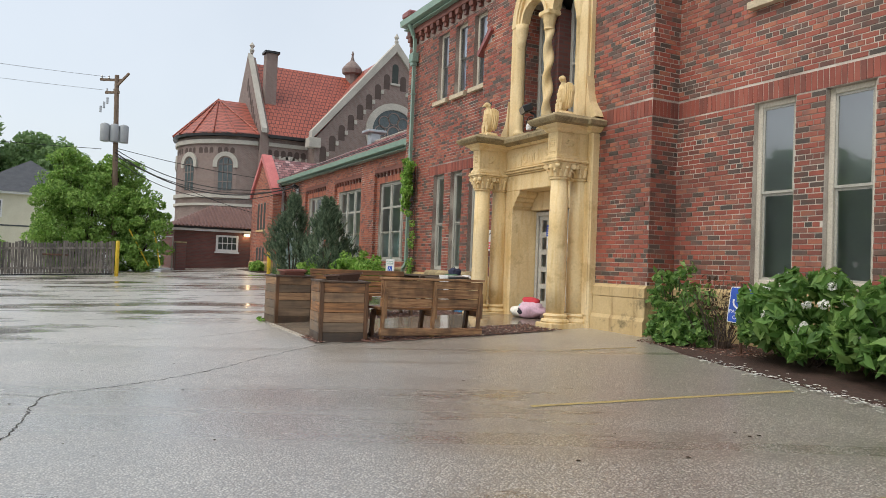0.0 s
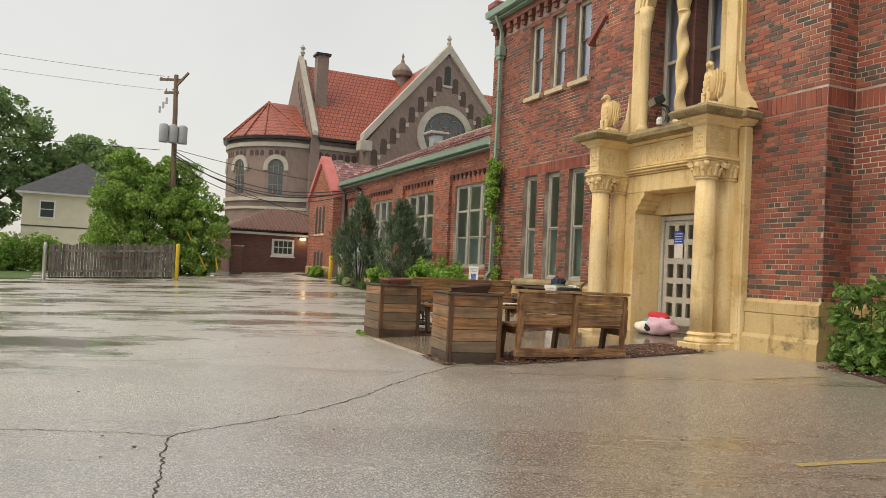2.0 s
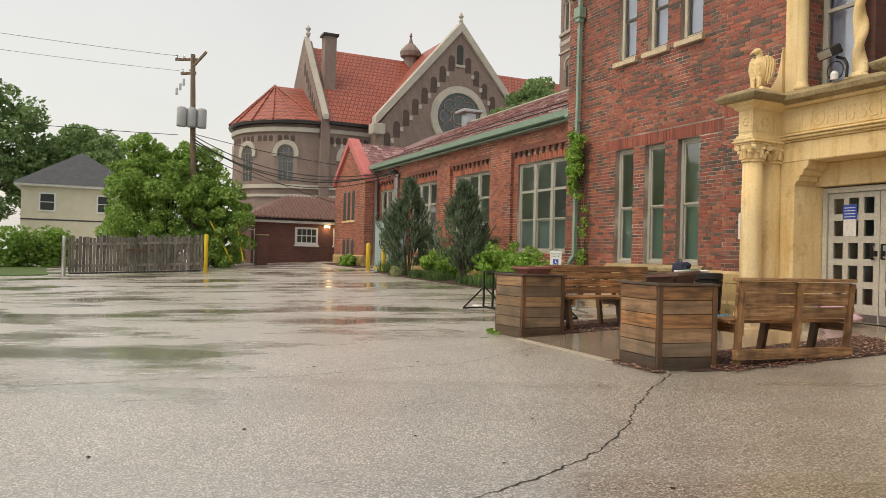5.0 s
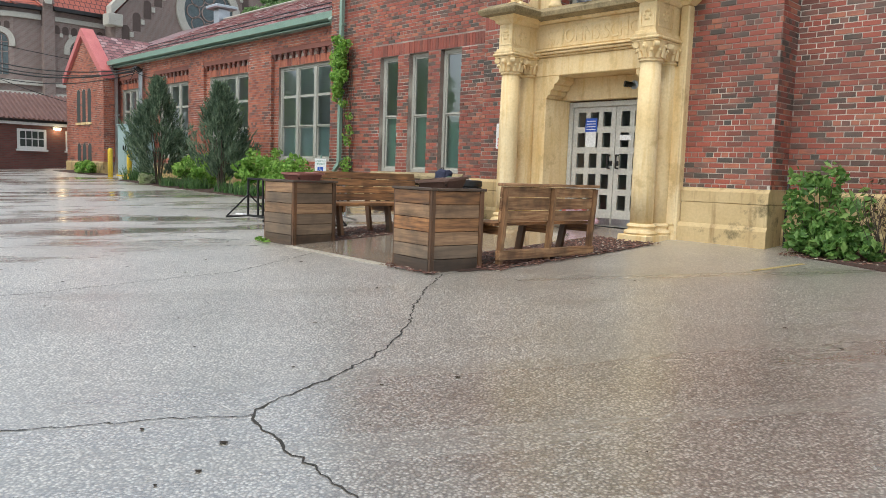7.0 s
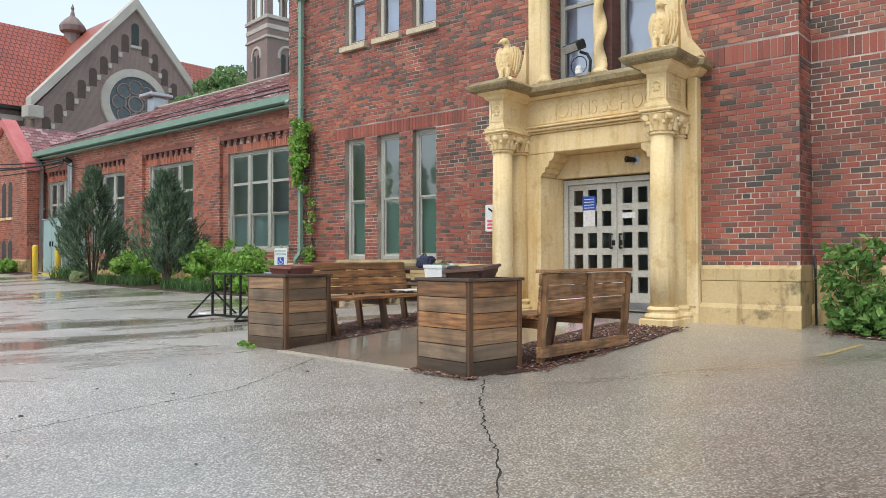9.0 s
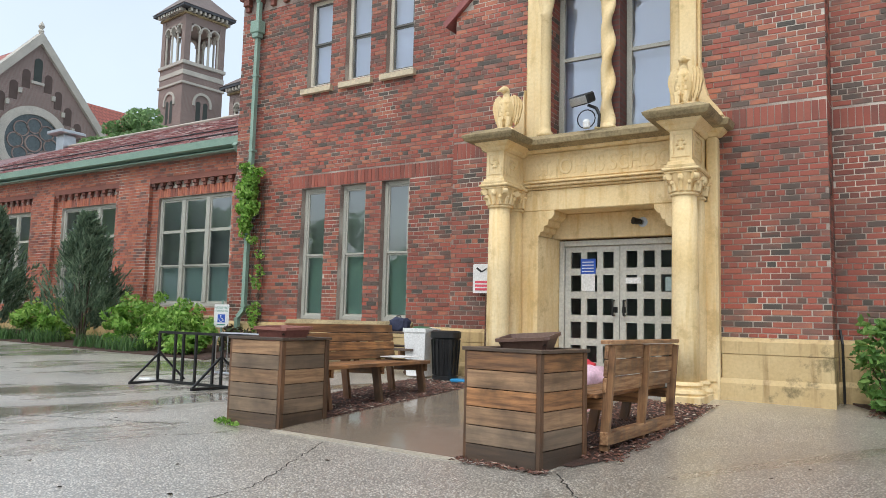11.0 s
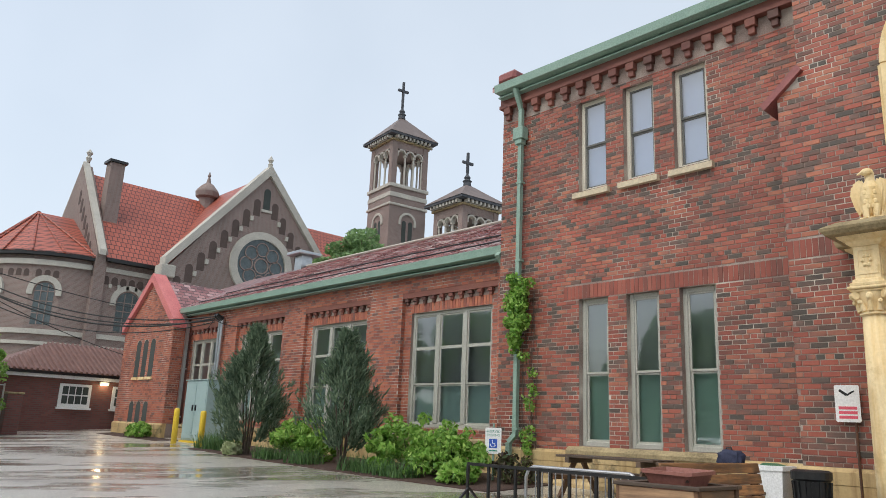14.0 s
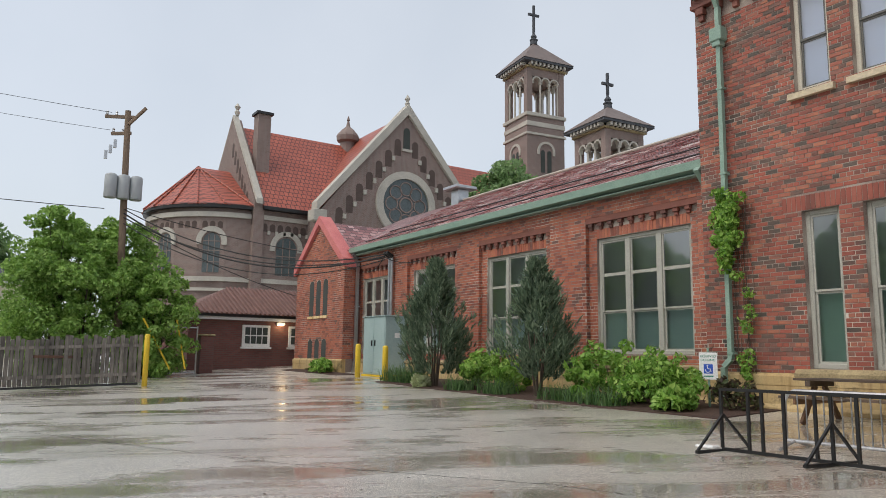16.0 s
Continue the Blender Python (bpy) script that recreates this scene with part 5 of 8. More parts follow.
for s, cx in COL:
    front, door_edge = (-1.09, -0.985) if s < 0 else (0.84, 0.855)
    back = CX + s * 1.58
    bm = B()
    prism_z(bm, [(front, -1.02), (door_edge, -0.53), (door_edge, -0.40), (CX + s * 1.2, -0.40), (CX + s * 1.2, -0.89), (cx - s * 0.11, -0.89), (cx - s * 0.11, -1.02)], G0 - 0.2, 2.25)
    part("jamb", bm, M_stone, portal)
    bm = B()
    prism_z(bm, [(front, -1.02), (front, -0.46), (cx - s * 0.11, -0.46), (cx - s * 0.11, -1.02)], 2.252, 2.62)
    part("jamb_block", bm, M_stone, portal)
    bm = B()
    w = 0.25
    prof = [(0.0, 2.27), (0.02, 2.27), (0.04, 2.315), (0.085, 2.33), (0.10, 2.385), (0.095, 2.40), (0.15, 2.42), (0.165, 2.475), (0.16, 2.49), (0.21, 2.51), (0.25, 2.56), (0.25, 2.62), (0.0, 2.62)]
    prism(bm, [(front - s * u, z) for u, z in prof], 0.42, "y", -1.035)
    part("corbel_bracket", bm, M_stone, portal, "stepped and moulded limestone bracket")
    a, b = sorted((CX + s * 1.44, back))
    stone("outer_pilaster", boxes=[(a, b, -1.05, -0.88, G0 - 0.2, 3.44)], bev=0.018)
    bm = B()
    bev_ = sorted((cx + s * 0.105, back - s * 0.02))
    box(bm, bev_[0], bev_[1], -1.075, -1.0, G0 + 0.20, 2.60, 0.01)
    part("pilaster_panel", bm, M_stone, portal)
stone("door_head", boxes=[(-1.09, 0.90, -0.60, -0.40, 2.255, 2.62)])
stone("lintel", boxes=[(-1.40, 1.04, -1.03, -0.46, 2.622, 2.93)])
stone("architrave", boxes=[(-1.36, 1.0, -1.06, -0.5, 2.932, 2.965), (-1.36, 1.0, -1.10, -0.5, 2.967, 3.01), (-1.36, 1.0, -1.13, -0.5, 3.012, 3.04)], bev=0.01)
stone("frieze", boxes=[(-1.40, 1.04, -1.04, -0.5, 3.042, 3.46)])
stone("frieze_border", boxes=[(-1.33, 0.97, -1.052, -1.041, 3.075, 3.09), (-1.33, 0.97, -1.052, -1.041, 3.405, 3.42)], bev=0.003)
txt = bpy.data.curves.new("inscription", "FONT")
txt.body, txt.size, txt.align_x, txt.extrude, txt.bevel_depth, txt.space_character = "ST JOHNS SCHOOL", 0.31, "CENTER", 0.004, 0.004, 1.0
ins = new("inscription", txt)
ins.data.materials.append(M_stone)
ins.parent, ins.matrix_local = portal, pose(-0.10, -1.042, 3.14, 90, 0, 0) @ Matrix.Diagonal((0.78, 1, 1, 1))
tagged(ins, "carved letters in the stone frieze")
bm = B()
moulded(bm, -1.36, 1.0, -1.05, -0.86, [(3.462, 0.02), (3.48, 0.05), (3.505, 0.06)])
part("bed_mould", bm, M_stone, portal)
bm = B()
moulded(bm, -1.30, 0.94, -1.14, -0.86, [(3.507, 0.0), (3.525, 0.05), (3.54, 0.13), (3.61, 0.145), (3.625, 0.12), (3.70, 0.0)])
part("cornice", bm, M_stone_worn, portal, "dark stained limestone cornice")
for s, cx in COL:
    # entablature block over the column, carved on two faces
    bm = B()
    moulded(bm, cx - 0.135, cx + 0.135, -1.665, -0.9, [(2.945, 0.05), (2.975, 0.055), (2.985, 0.03), (3.02, 0.025), (3.03, 0.0), (3.41, 0.0)])
    blk = part("entablature_block", bm, M_stone, portal)
    bm = B()
    for q in (-1, 1):
        box(bm, cx + q * 0.10 - 0.012, cx + q * 0.10 + 0.012, -1.674, -1.6651, 3.08, 3.38)
        box(bm, cx - 0.088, cx + 0.088, -1.674, -1.6651, 3.23 + q * 0.138 - 0.012, 3.23 + q * 0.138 + 0.012)
        box(bm, cx + q * 0.1351, cx + q * 0.144, -1.60, -1.575, 3.08, 3.38)
        box(bm, cx + q * 0.1351, cx + q * 0.144, -1.22, -1.195, 3.08, 3.38)
        box(bm, cx + q * 0.1351, cx + q * 0.144, -1.574, -1.221, 3.08, 3.105)
        box(bm, cx + q * 0.1351, cx + q * 0.144, -1.574, -1.221, 3.355, 3.38)
    part("panel_border", bm, M_stone, blk)
    bm = B()
    for q in range(6):
        a = q * math.tau / 6
        for c0, ax in (((cx, -1.665, 3.24), 0), ((cx + 0.135, -1.40, 3.24), 1), ((cx - 0.135, -1.40, 3.24), 1)):
            o = Vector((0.045 * math.cos(a), 0, 0.06 * math.sin(a))) if ax == 0 else Vector((0, 0.07 * math.cos(a), 0.06 * math.sin(a)))
            bmesh.ops.create_icosphere(bm, subdivisions=1, radius=0.026, matrix=Matrix.Translation(Vector(c0) + o))
    part("rosette", bm, M_stone, blk, "carved leaf rosette")
    # cornice broken forward over the column, the lower mouldings still clean
    bm = B()
    moulded(bm, cx - 0.135, cx + 0.135, -1.665, -0.88, [(3.412, 0.015), (3.44, 0.05), (3.47, 0.06), (3.50, 0.12), (3.525, 0.135)])
    part("bed_mould", bm, M_stone, portal)
    bm = B()
    moulded(bm, cx - 0.135, cx + 0.135, -1.665, -0.88, [(3.527, 0.14), (3.54, 0.225), (3.555, 0.235), (3.585, 0.26), (3.615, 0.27), (3.63, 0.25), (3.70, 0.12)])
    part("cornice_return", bm, M_stone_worn, portal, "dark stained limestone cornice")
    a, b = sorted((cx + s * 0.1, CX + s * 1.58))
    bm = B()
    moulded(bm, a, b, -1.06, -0.87, [(3.442, 0.01), (3.47, 0.05), (3.50, 0.09), (3.524, 0.10)])
    part("bed_mould", bm, M_stone, portal)
    bm = B()
    moulded(bm, a, b, -1.06, -0.87, [(3.526, 0.10), (3.54, 0.17), (3.61, 0.19), (3.625, 0.17), (3.69, 0.03)])
    part("cornice_return", bm, M_stone_worn, portal, "dark stained limestone cornice")
    # free column with an engaged shaft behind it
    for cy, r, free in ((CY, 0.158, True), (-1.10, 0.15, False)):
        col = part("column" if free else "engaged_shaft", (lambda b_: (lathe(b_, [(r, 0.36), (r + 0.005, 0.9), (r, 1.7), (r - 0.012, 2.61)], 28, (cx, cy, 0)), b_)[1])(B()), M_stone, portal, "plain round limestone column", True)
        bm = B()
        k_ = r / 0.158
        box(bm, cx - 0.235 * k_, cx + 0.235 * k_, cy - 0.235 * k_, cy + 0.20, G0 - 0.25, G0 + 0.06, 0.012)
        lathe(bm, [(0.225 * k_, G0 + 0.06), (0.24 * k_, G0 + 0.085), (0.225 * k_, G0 + 0.12), (0.185 * k_, G0 + 0.13), (0.18 * k_, G0 + 0.155), (0.205 * k_, G0 + 0.18), (0.19 * k_, G0 + 0.205), (r + 0.002, 0.362)], 28, (cx, cy, 0))
        part("column_base", bm, M_stone, col, "moulded column base")
        bm = B()
        lathe(bm, [(r - 0.012, 2.61), (r + 0.012, 2.622), (r + 0.012, 2.642), (r - 0.01, 2.655), (r - 0.004, 2.72), (r + 0.02, 2.80), (r + 0.045, 2.875)], 28, (cx, cy, 0))
        box(bm, cx - 0.20 * k_, cx + 0.20 * k_, cy - 0.20 * k_, cy + 0.20, 2.878, 2.905, 0.008)
        box(bm, cx - 0.225 * k_, cx + 0.225 * k_, cy - 0.225 * k_, cy + 0.20, 2.907, 2.943, 0.012)
        for i in range(12):
            a = i * math.tau / 12
            tall = 0.15 if i % 3 == 0 else 0.10
            q = Vector((cx + (r + 0.005) * math.cos(a), cy + (r + 0.005) * math.sin(a), 2.665))
            q2 = q + Vector((0.03 * math.cos(a), 0.03 * math.sin(a), tall))
            rod(bm, q, q2, 0.034, 0.022, 6)
            bmesh.ops.create_icosphere(bm, subdivisions=1, radius=0.03, matrix=Matrix.Translation(q2 + Vector((0.018 * math.cos(a), 0.018 * math.sin(a), -0.006))))
        for sx in (-1, 1):
            for sy in (-1, 1):
                c_ = Vector((cx + sx * 0.165 * k_, cy + sy * 0.165 * k_, 2.835))
                d_ = Vector((sx, -sy, 0)).normalized() * 0.035
                rod(bm, c_ - d_, c_ + d_, 0.045, 0.045, 10)
        bmesh.ops.create_icosphere(bm, subdivisions=2, radius=0.05, matrix=Matrix.Translation((cx, cy - r - 0.03, 2.815)) @ Matrix.Diagonal((0.8, 0.7, 1.15, 1)))
        part("capital", bm, M_stone, col, "carved leaf capital with corner scrolls")

# double door
doors = thing("double_door", "grey double door with small square panes, closed", "door", None, "", "structure")
D0 = gz(CX, -0.5) + 0.015
DX0, DX1 = CXD - 0.915, CXD + 0.915
bm = B()
for b in ((DX0, DX0 + 0.08, -0.52, -0.40, D0, 2.233), (DX1 - 0.08, DX1, -0.52, -0.40, D0, 2.233), (DX0 + 0.08, DX1 - 0.08, -0.52, -0.40, 2.15, 2.233)):
    box(bm, *b, 0.006)
part("door_frame", bm, M_door, doors)
for s in (0, 1):
    a = DX0 + 0.085 + s * (DX1 - DX0 - 0.16) / 2
    b = a + (DX1 - DX0 - 0.18) / 2
    w = b - a
    hs = []
    for i in range(3):
        for j in range(5):
            c = (a + b) / 2 + (i - 1) * 0.245
            z = 2.062 - 0.236 - j * 0.338
            hs.append((c - 0.079, c + 0.079, z, z + 0.236))
    leaf = panel_wall("door_leaf", a, b, D0 + 0.01, 2.146, -0.485, -0.435, hs, "y", M_door, doors)
    for h in hs:
        p_ = P("pane", M_glass_door, leaf, box=(h[0] - 0.0, h[1] + 0.0, -0.462, -0.456, h[2], h[3]))
        p_.visible_shadow = False
    xh = b - 0.055 if s == 0 else a + 0.055
    bm = B()
    box(bm, xh - 0.03, xh + 0.03, -0.492, -0.4852, 1.19, 1.27, 0.003)
    q = -1 if s == 0 else 1
    for z in (1.15, 1.36):
        rod(bm, (xh + q * 0.02, -0.49, z), (xh + q * 0.02, -0.56, z), 0.013)
    rod(bm, (xh + q * 0.02, -0.56, 1.36), (xh + q * 0.02, -0.56, 1.15), 0.016)
    part("door_handle", bm, M_black, leaf, "black pull handle and lock plate")
    bm = B()
    box(bm, a + 0.01, b - 0.01, -0.489, -0.4852, D0 + 0.02, D0 + 0.14, 0.002)
    part("kick_plate", bm, M_steel, leaf, "brushed steel kick plate")
# Dark board added behind the doors to paint the unlit hall.
P("hall_dark_board", M_room_dark, doors, box=(DX0, DX1, 0.3, 0.32, D0 - 0.1, 2.3))
nt_ = thing("door_notice", "blue and white paper notices taped to the door", "notice")
P("blue_sheet", M_blue, nt_, "blue printed sheet", box=(-0.655, -0.425, -0.4905, -0.4865, 1.745, 1.965))
P("white_sheet", M_white, nt_, "white printed sheet", box=(-0.64, -0.435, -0.4905, -0.4865, 1.49, 1.742))
for i in range(4):
    P("print_line", M_white, nt_, "white print", box=(-0.63, -0.45, -0.4922, -0.4908, 1.775 + i * 0.045, 1.787 + i * 0.045))
tagged(P("door_sticker", M_white, None, box=(0.02, 0.235, -0.4905, -0.4865, 1.60, 1.685)), "white rectangular sticker on the door", "sticker")
lamp = thing("soffit_lamp", "small dark flush lamp under the door head", "lamp")
bm = B()
lathe(bm, [(0.10, 0), (0.11, -0.03), (0.07, -0.07), (0.01, -0.08)], 14)
lo = part("housing", bm, M_steel, lamp)
lo.matrix_local = pose(0.30, -0.602, 2.45, 90, 0, 0) @ Matrix.Diagonal((0.7, 0.7, 0.5, 1))
bm = B()
rod(bm, (0.28, -0.63, 2.45), (0.20, -0.72, 2.46), 0.035, 0.05, 12)
part("spot_head", bm, M_black, lamp, "dark adjustable lamp head")
tagged(P("door_sticker", M_cabinet, None, box=(0.58, 0.71, -0.4905, -0.4865, 1.50, 1.69)), "pale green sticker on the door glass", "sticker")

# upper arched double window
aw = thing("arched_window_surround", "yellow limestone arched surround with twisted column", "window", None, "", "structure")
ZS, RO, RI = 5.90, 1.22, 0.98
LC = (CXW - 0.52, CXW + 0.52)
RL, ZL2 = 0.385, 5.93
bm = B()
n = 48
for i in range(n):
    u0, u1 = CXW - RI - 0.02 + 2 * (RI + 0.02) * i / n, CXW - RI - 0.02 + 2 * (RI + 0.02) * (i + 1) / n
    q = []
    for u in (u0, u1):
        lo_ = ZL2
        for c in LC:
            if abs(u - c) < RL:
                lo_ = ZL2 + math.sqrt(RL * RL - (u - c) ** 2)
        hi_ = ZS + math.sqrt(max(0, (RI + 0.03) ** 2 - (u - CXW) ** 2))
        q.append((lo_, max(hi_, lo_ + 0.004)))
    prism(bm, [(u0, q[0][0]), (u1, q[1][0]), (u1, q[1][1]), (u0, q[0][1])], 0.16, "y", -1.0)
part("tympanum", bm, M_stone, aw)


def arch_front(bm, c, z, r0, r1, y, d, seg=20):
    """The same band on a wall facing -y."""
    loop_band(bm, [[bm.verts.new((c + r * math.cos(math.pi * i / seg), yy, z + r * math.sin(math.pi * i / seg))) for yy, r in ((y, r0), (y, r1), (y + d, r1), (y + d, r0))] for i in range(seg + 1)], False)


bm = B()
arch_front(bm, CXW, ZS, RI, RO, -1.06, 0.24)
arch_front(bm, CXW, ZS, RI + 0.05, RI + 0.12, -1.09, 0.05)
part("archivolt", bm, M_stone, aw)
bm = B()
for c in LC:
    arch_front(bm, c, ZL2, RL - 0.005, RL + 0.06, -1.035, 0.06)
part("light_moulding", bm, M_stone, aw)
for s in (-1, 1):
    a, b = sorted((CXW + s * 1.0, CXW + s * 1.22))
    P("surround_pier", M_stone, aw, box=(a, b, -1.05, -0.82, 3.702, 5.90), bev=0.01)
    a, b = sorted((CXW + s * 1.222, CXW + s * 1.26))
    P("pier_fillet", M_stone, aw, box=(a, b, -0.99, -0.88, 3.702, 5.90), bev=0.004)
    cx = CXW + s * 0.95
    bm = B()
    lathe(bm, [(0.115, 3.702), (0.12, 3.76), (0.09, 3.80), (0.082, 3.86), (0.078, 5.52), (0.095, 5.54), (0.085, 5.58), (0.125, 5.78), (0.135, 5.925)], 18, (cx, -0.99, 0))
    part("colonnette", bm, M_stone, aw, "slim side column with leaf capital", True)
    bm = B()
    prism(bm, [(CXW + s * 1.262, 3.702), (CXW + s * 1.55, 3.702), (CXW + s * 1.50, 3.80), (CXW + s * 1.36, 3.98), (CXW + s * 1.30, 4.20), (CXW + s * 1.262, 4.45)], 0.16, "y", -1.06)
    part("scroll", bm, M_stone, aw, "limestone scroll bracket")
vs, fs = [], []
nz, na = 60, 18
for i in range(nz + 1):
    z = 3.78 + (5.58 - 3.78) * i / nz
    for j in range(na):
        a = j * math.tau / na
        r = 0.085 + 0.02 * math.cos(2 * a - (z - 3.78) * 11.0)
        vs.append((CXW + r * math.cos(a) + 0.012 * math.cos((z - 3.78) * 11), -1.0 + r * math.sin(a) + 0.012 * math.sin((z - 3.78) * 11), z))
for i in range(nz):
    for j in range(na):
        k2 = (j + 1) % na
        fs.append((i * na + j, i * na + k2, (i + 1) * na + k2, (i + 1) * na + j))
tw = raw("twisted_column", vs, fs, M_stone, aw, "twisted limestone column", True)
bm = B()
box(bm, CXW - 0.14, CXW + 0.14, -1.14, -0.86, 3.702, 3.74, 0.01)
lathe(bm, [(0.13, 3.74), (0.10, 3.79)], 18, (CXW, -1.0, 0))
lathe(bm, [(0.09, 5.575), (0.11, 5.59), (0.095, 5.62), (0.13, 5.80), (0.15, 5.84)], 18, (CXW, -1.0, 0))
box(bm, CXW - 0.16, CXW + 0.16, -1.15, -0.85, 5.84, 5.93, 0.015)
part("column_ends", bm, M_stone, tw, "moulded base and capital")
P("middle_pier", M_annex, aw, box=(CXW - 0.13, CXW + 0.13, -0.86, -0.5, 3.702, 5.99))
P("sill_course", M_stone_worn, aw, box=(CXW - 0.99, CXW + 0.99, -0.88, -0.5, 3.66, 3.70))
for c in LC:
    w = thing("arched_sash_window", "round-headed sash window reflecting pale sky", "window", None, "upper arched windows", "structure")
    bm = B()
    yf = -0.60
    for s in (-1, 1):
        a, b = sorted((c + s * 0.385, c + s * 0.305))
        box(bm, a, b, yf, yf + 0.08, 3.702, 5.95, 0.006)
    arch_front(bm, c, 5.95, 0.305, 0.40, yf, 0.08)
    box(bm, c - 0.305, c + 0.305, yf, yf + 0.08, 3.702, 3.78, 0.006)
    box(bm, c - 0.305, c + 0.305, yf + 0.0, yf + 0.05, 4.93, 4.99, 0.006)
    part("window_frame", bm, M_frame, w)
    for z0, z1, top in ((3.78, 4.93, False), (4.99, 5.95, True)):
        bm = B()
        pts = [(c - 0.307, z0), (c + 0.307, z0)]
        pts += [(c + 0.307 * math.cos(i * math.pi / 14), z1 + 0.307 * math.sin(i * math.pi / 14)) for i in range(15)] if top else [(c + 0.307, z1), (c - 0.307, z1)]
        prism(bm, pts, 0.008, "y", yf + 0.03)
        g = part("pane", bm, M_glass_hi, w, "pane reflecting the pale sky")
        g.visible_shadow = False
    # added board, its blue painted as reflected sky
    P("blind", M_sky_backing, w, "pale blue-grey board standing in for sky reflection", box=(c - 0.30, c + 0.30, -0.49, -0.48, 3.75, 6.2))
# Dark board added behind both arched lights for the unlit room.
P("upper_dark_board", M_room_dark, aw, box=(CXW - 1.1, CXW + 1.1, -0.3, -0.28, 3.6, 6.5))


def eagle(x, y, turn, look_to):
    """A perched stone eagle with raised shoulders and half-open wings, one carved block."""
    bm = B()
    lathe(bm, [(0.03, 0.03), (0.085, 0.08), (0.115, 0.20), (0.12, 0.30), (0.10, 0.40), (0.06, 0.475), (0.048, 0.52), (0.058, 0.56), (0.045, 0.60), (0.015, 0.62)], 14)
    for v in bm.verts:
        v.co.y = v.co.y * 0.8 - 0.06 * max(0, v.co.z - 0.3)
        v.co += v.normal * 0 + Vector((1, 1, 0)) * 0.012 * noise.noise(v.co * 30)
    for s in (-1, 1):
        for q, (dx, top, low) in enumerate(((0.0, 0.50, 0.16), (0.03, 0.515, 0.11), (0.062, 0.50, 0.07), (0.09, 0.465, 0.10))):
            prism(bm, [(s * (0.05 + dx), top - 0.07), (s * (0.075 + dx), top), (s * (0.115 + dx), top - 0.02), (s * (0.13 + dx), top - 0.12), (s * (0.115 + dx * 0.8), low + 0.10), (s * (0.085 + dx * 0.7), low), (s * (0.055 + dx * 0.8), low + 0.08)], 0.05, "y", -0.03 + q * 0.022)
        for q in range(5):
            bmesh.ops.create_icosphere(bm, subdivisions=1, radius=0.03, matrix=Matrix.Translation((s * (0.03 + 0.02 * (q % 2)), -0.095 + 0.004 * q, 0.16 + q * 0.055)) @ Matrix.Diagonal((1, 0.5, 1.3, 1)))
        rod(bm, (s * 0.05, -0.09, 0.02), (s * 0.06, -0.06, 0.17), 0.03, 0.05, 8)
        for q in (-1, 0, 1):
            rod(bm, (s * 0.05 + q * 0.02, -0.09, 0.03), (s * 0.05 + q * 0.03, -0.15, 0.012), 0.014, 0.008, 5)
    bmesh.ops.create_icosphere(bm, subdivisions=2, radius=0.058, matrix=Matrix.Translation((look_to * 0.015, -0.045, 0.585)) @ Matrix.Diagonal((1.15, 1.0, 0.85, 1)))
    rod(bm, (look_to * 0.06, -0.06, 0.585), (look_to * 0.115, -0.075, 0.555), 0.026, 0.007, 6)
    moulded(bm, -0.11, 0.11, -0.10, 0.12, [(-0.06, 0.05), (-0.01, 0.045), (0.03, 0.0)])
    ob = part("eagle_statue", bm, M_stone, None, "")
    ob.matrix_world = pose(x, y, 3.745, 0, 0, turn) @ Matrix.Scale(1.02, 4)
    return tagged(ob, "carved limestone eagle perched on the cornice", "statue", "eagles of the portal")


eagle(-1.42, -1.45, 8, -1)
eagle(1.10, -1.47, -6, 1)
fl = thing("floodlight", "grey floodlight on a curved black conduit", "floodlight")
bm = B()
box(bm, -0.17, 0.17, -0.09, 0.09, -0.07, 0.07, 0.02)
h_ = part("head", bm, M_black, fl)
bm = B()
box(bm, -0.15, 0.15, -0.097, -0.091, -0.055, 0.05, 0.002)
part("lens", bm, M_steel, h_, "pale glass front").matrix_local = Matrix.Identity(4)
h_.matrix_local = pose(-0.33, -1.28, 4.10, 25, 0, -20)
bm = B()
pts = [Vector((-0.27, -1.22, 4.03)), Vector((-0.16, -1.2, 3.98)), Vector((-0.11, -1.2, 3.88)), Vector((-0.12, -1.2, 3.71))]
for a, b in zip(pts, pts[1:]):
    rod(bm, a, b, 0.022)
part("conduit", bm, M_black, fl)
bm = B()
for i in range(14):
    a0, a1 = i * math.tau / 14, (i + 1) * math.tau / 14
    rod(bm, (-0.30 + 0.13 * math.cos(a0), -1.2, 3.84 + 0.13 * math.sin(a0)), (-0.30 + 0.13 * math.cos(a1), -1.2, 3.84 + 0.13 * math.sin(a1)), 0.008, 0.008, 5)
part("cable_loop", bm, M_black, fl)
lathe_b = B()
lathe(lathe_b, [(0.05, 0), (0.055, 0.08), (0.03, 0.12)], 10, (-0.28, -1.24, 3.702))
part("sensor", lathe_b, M_white, fl)


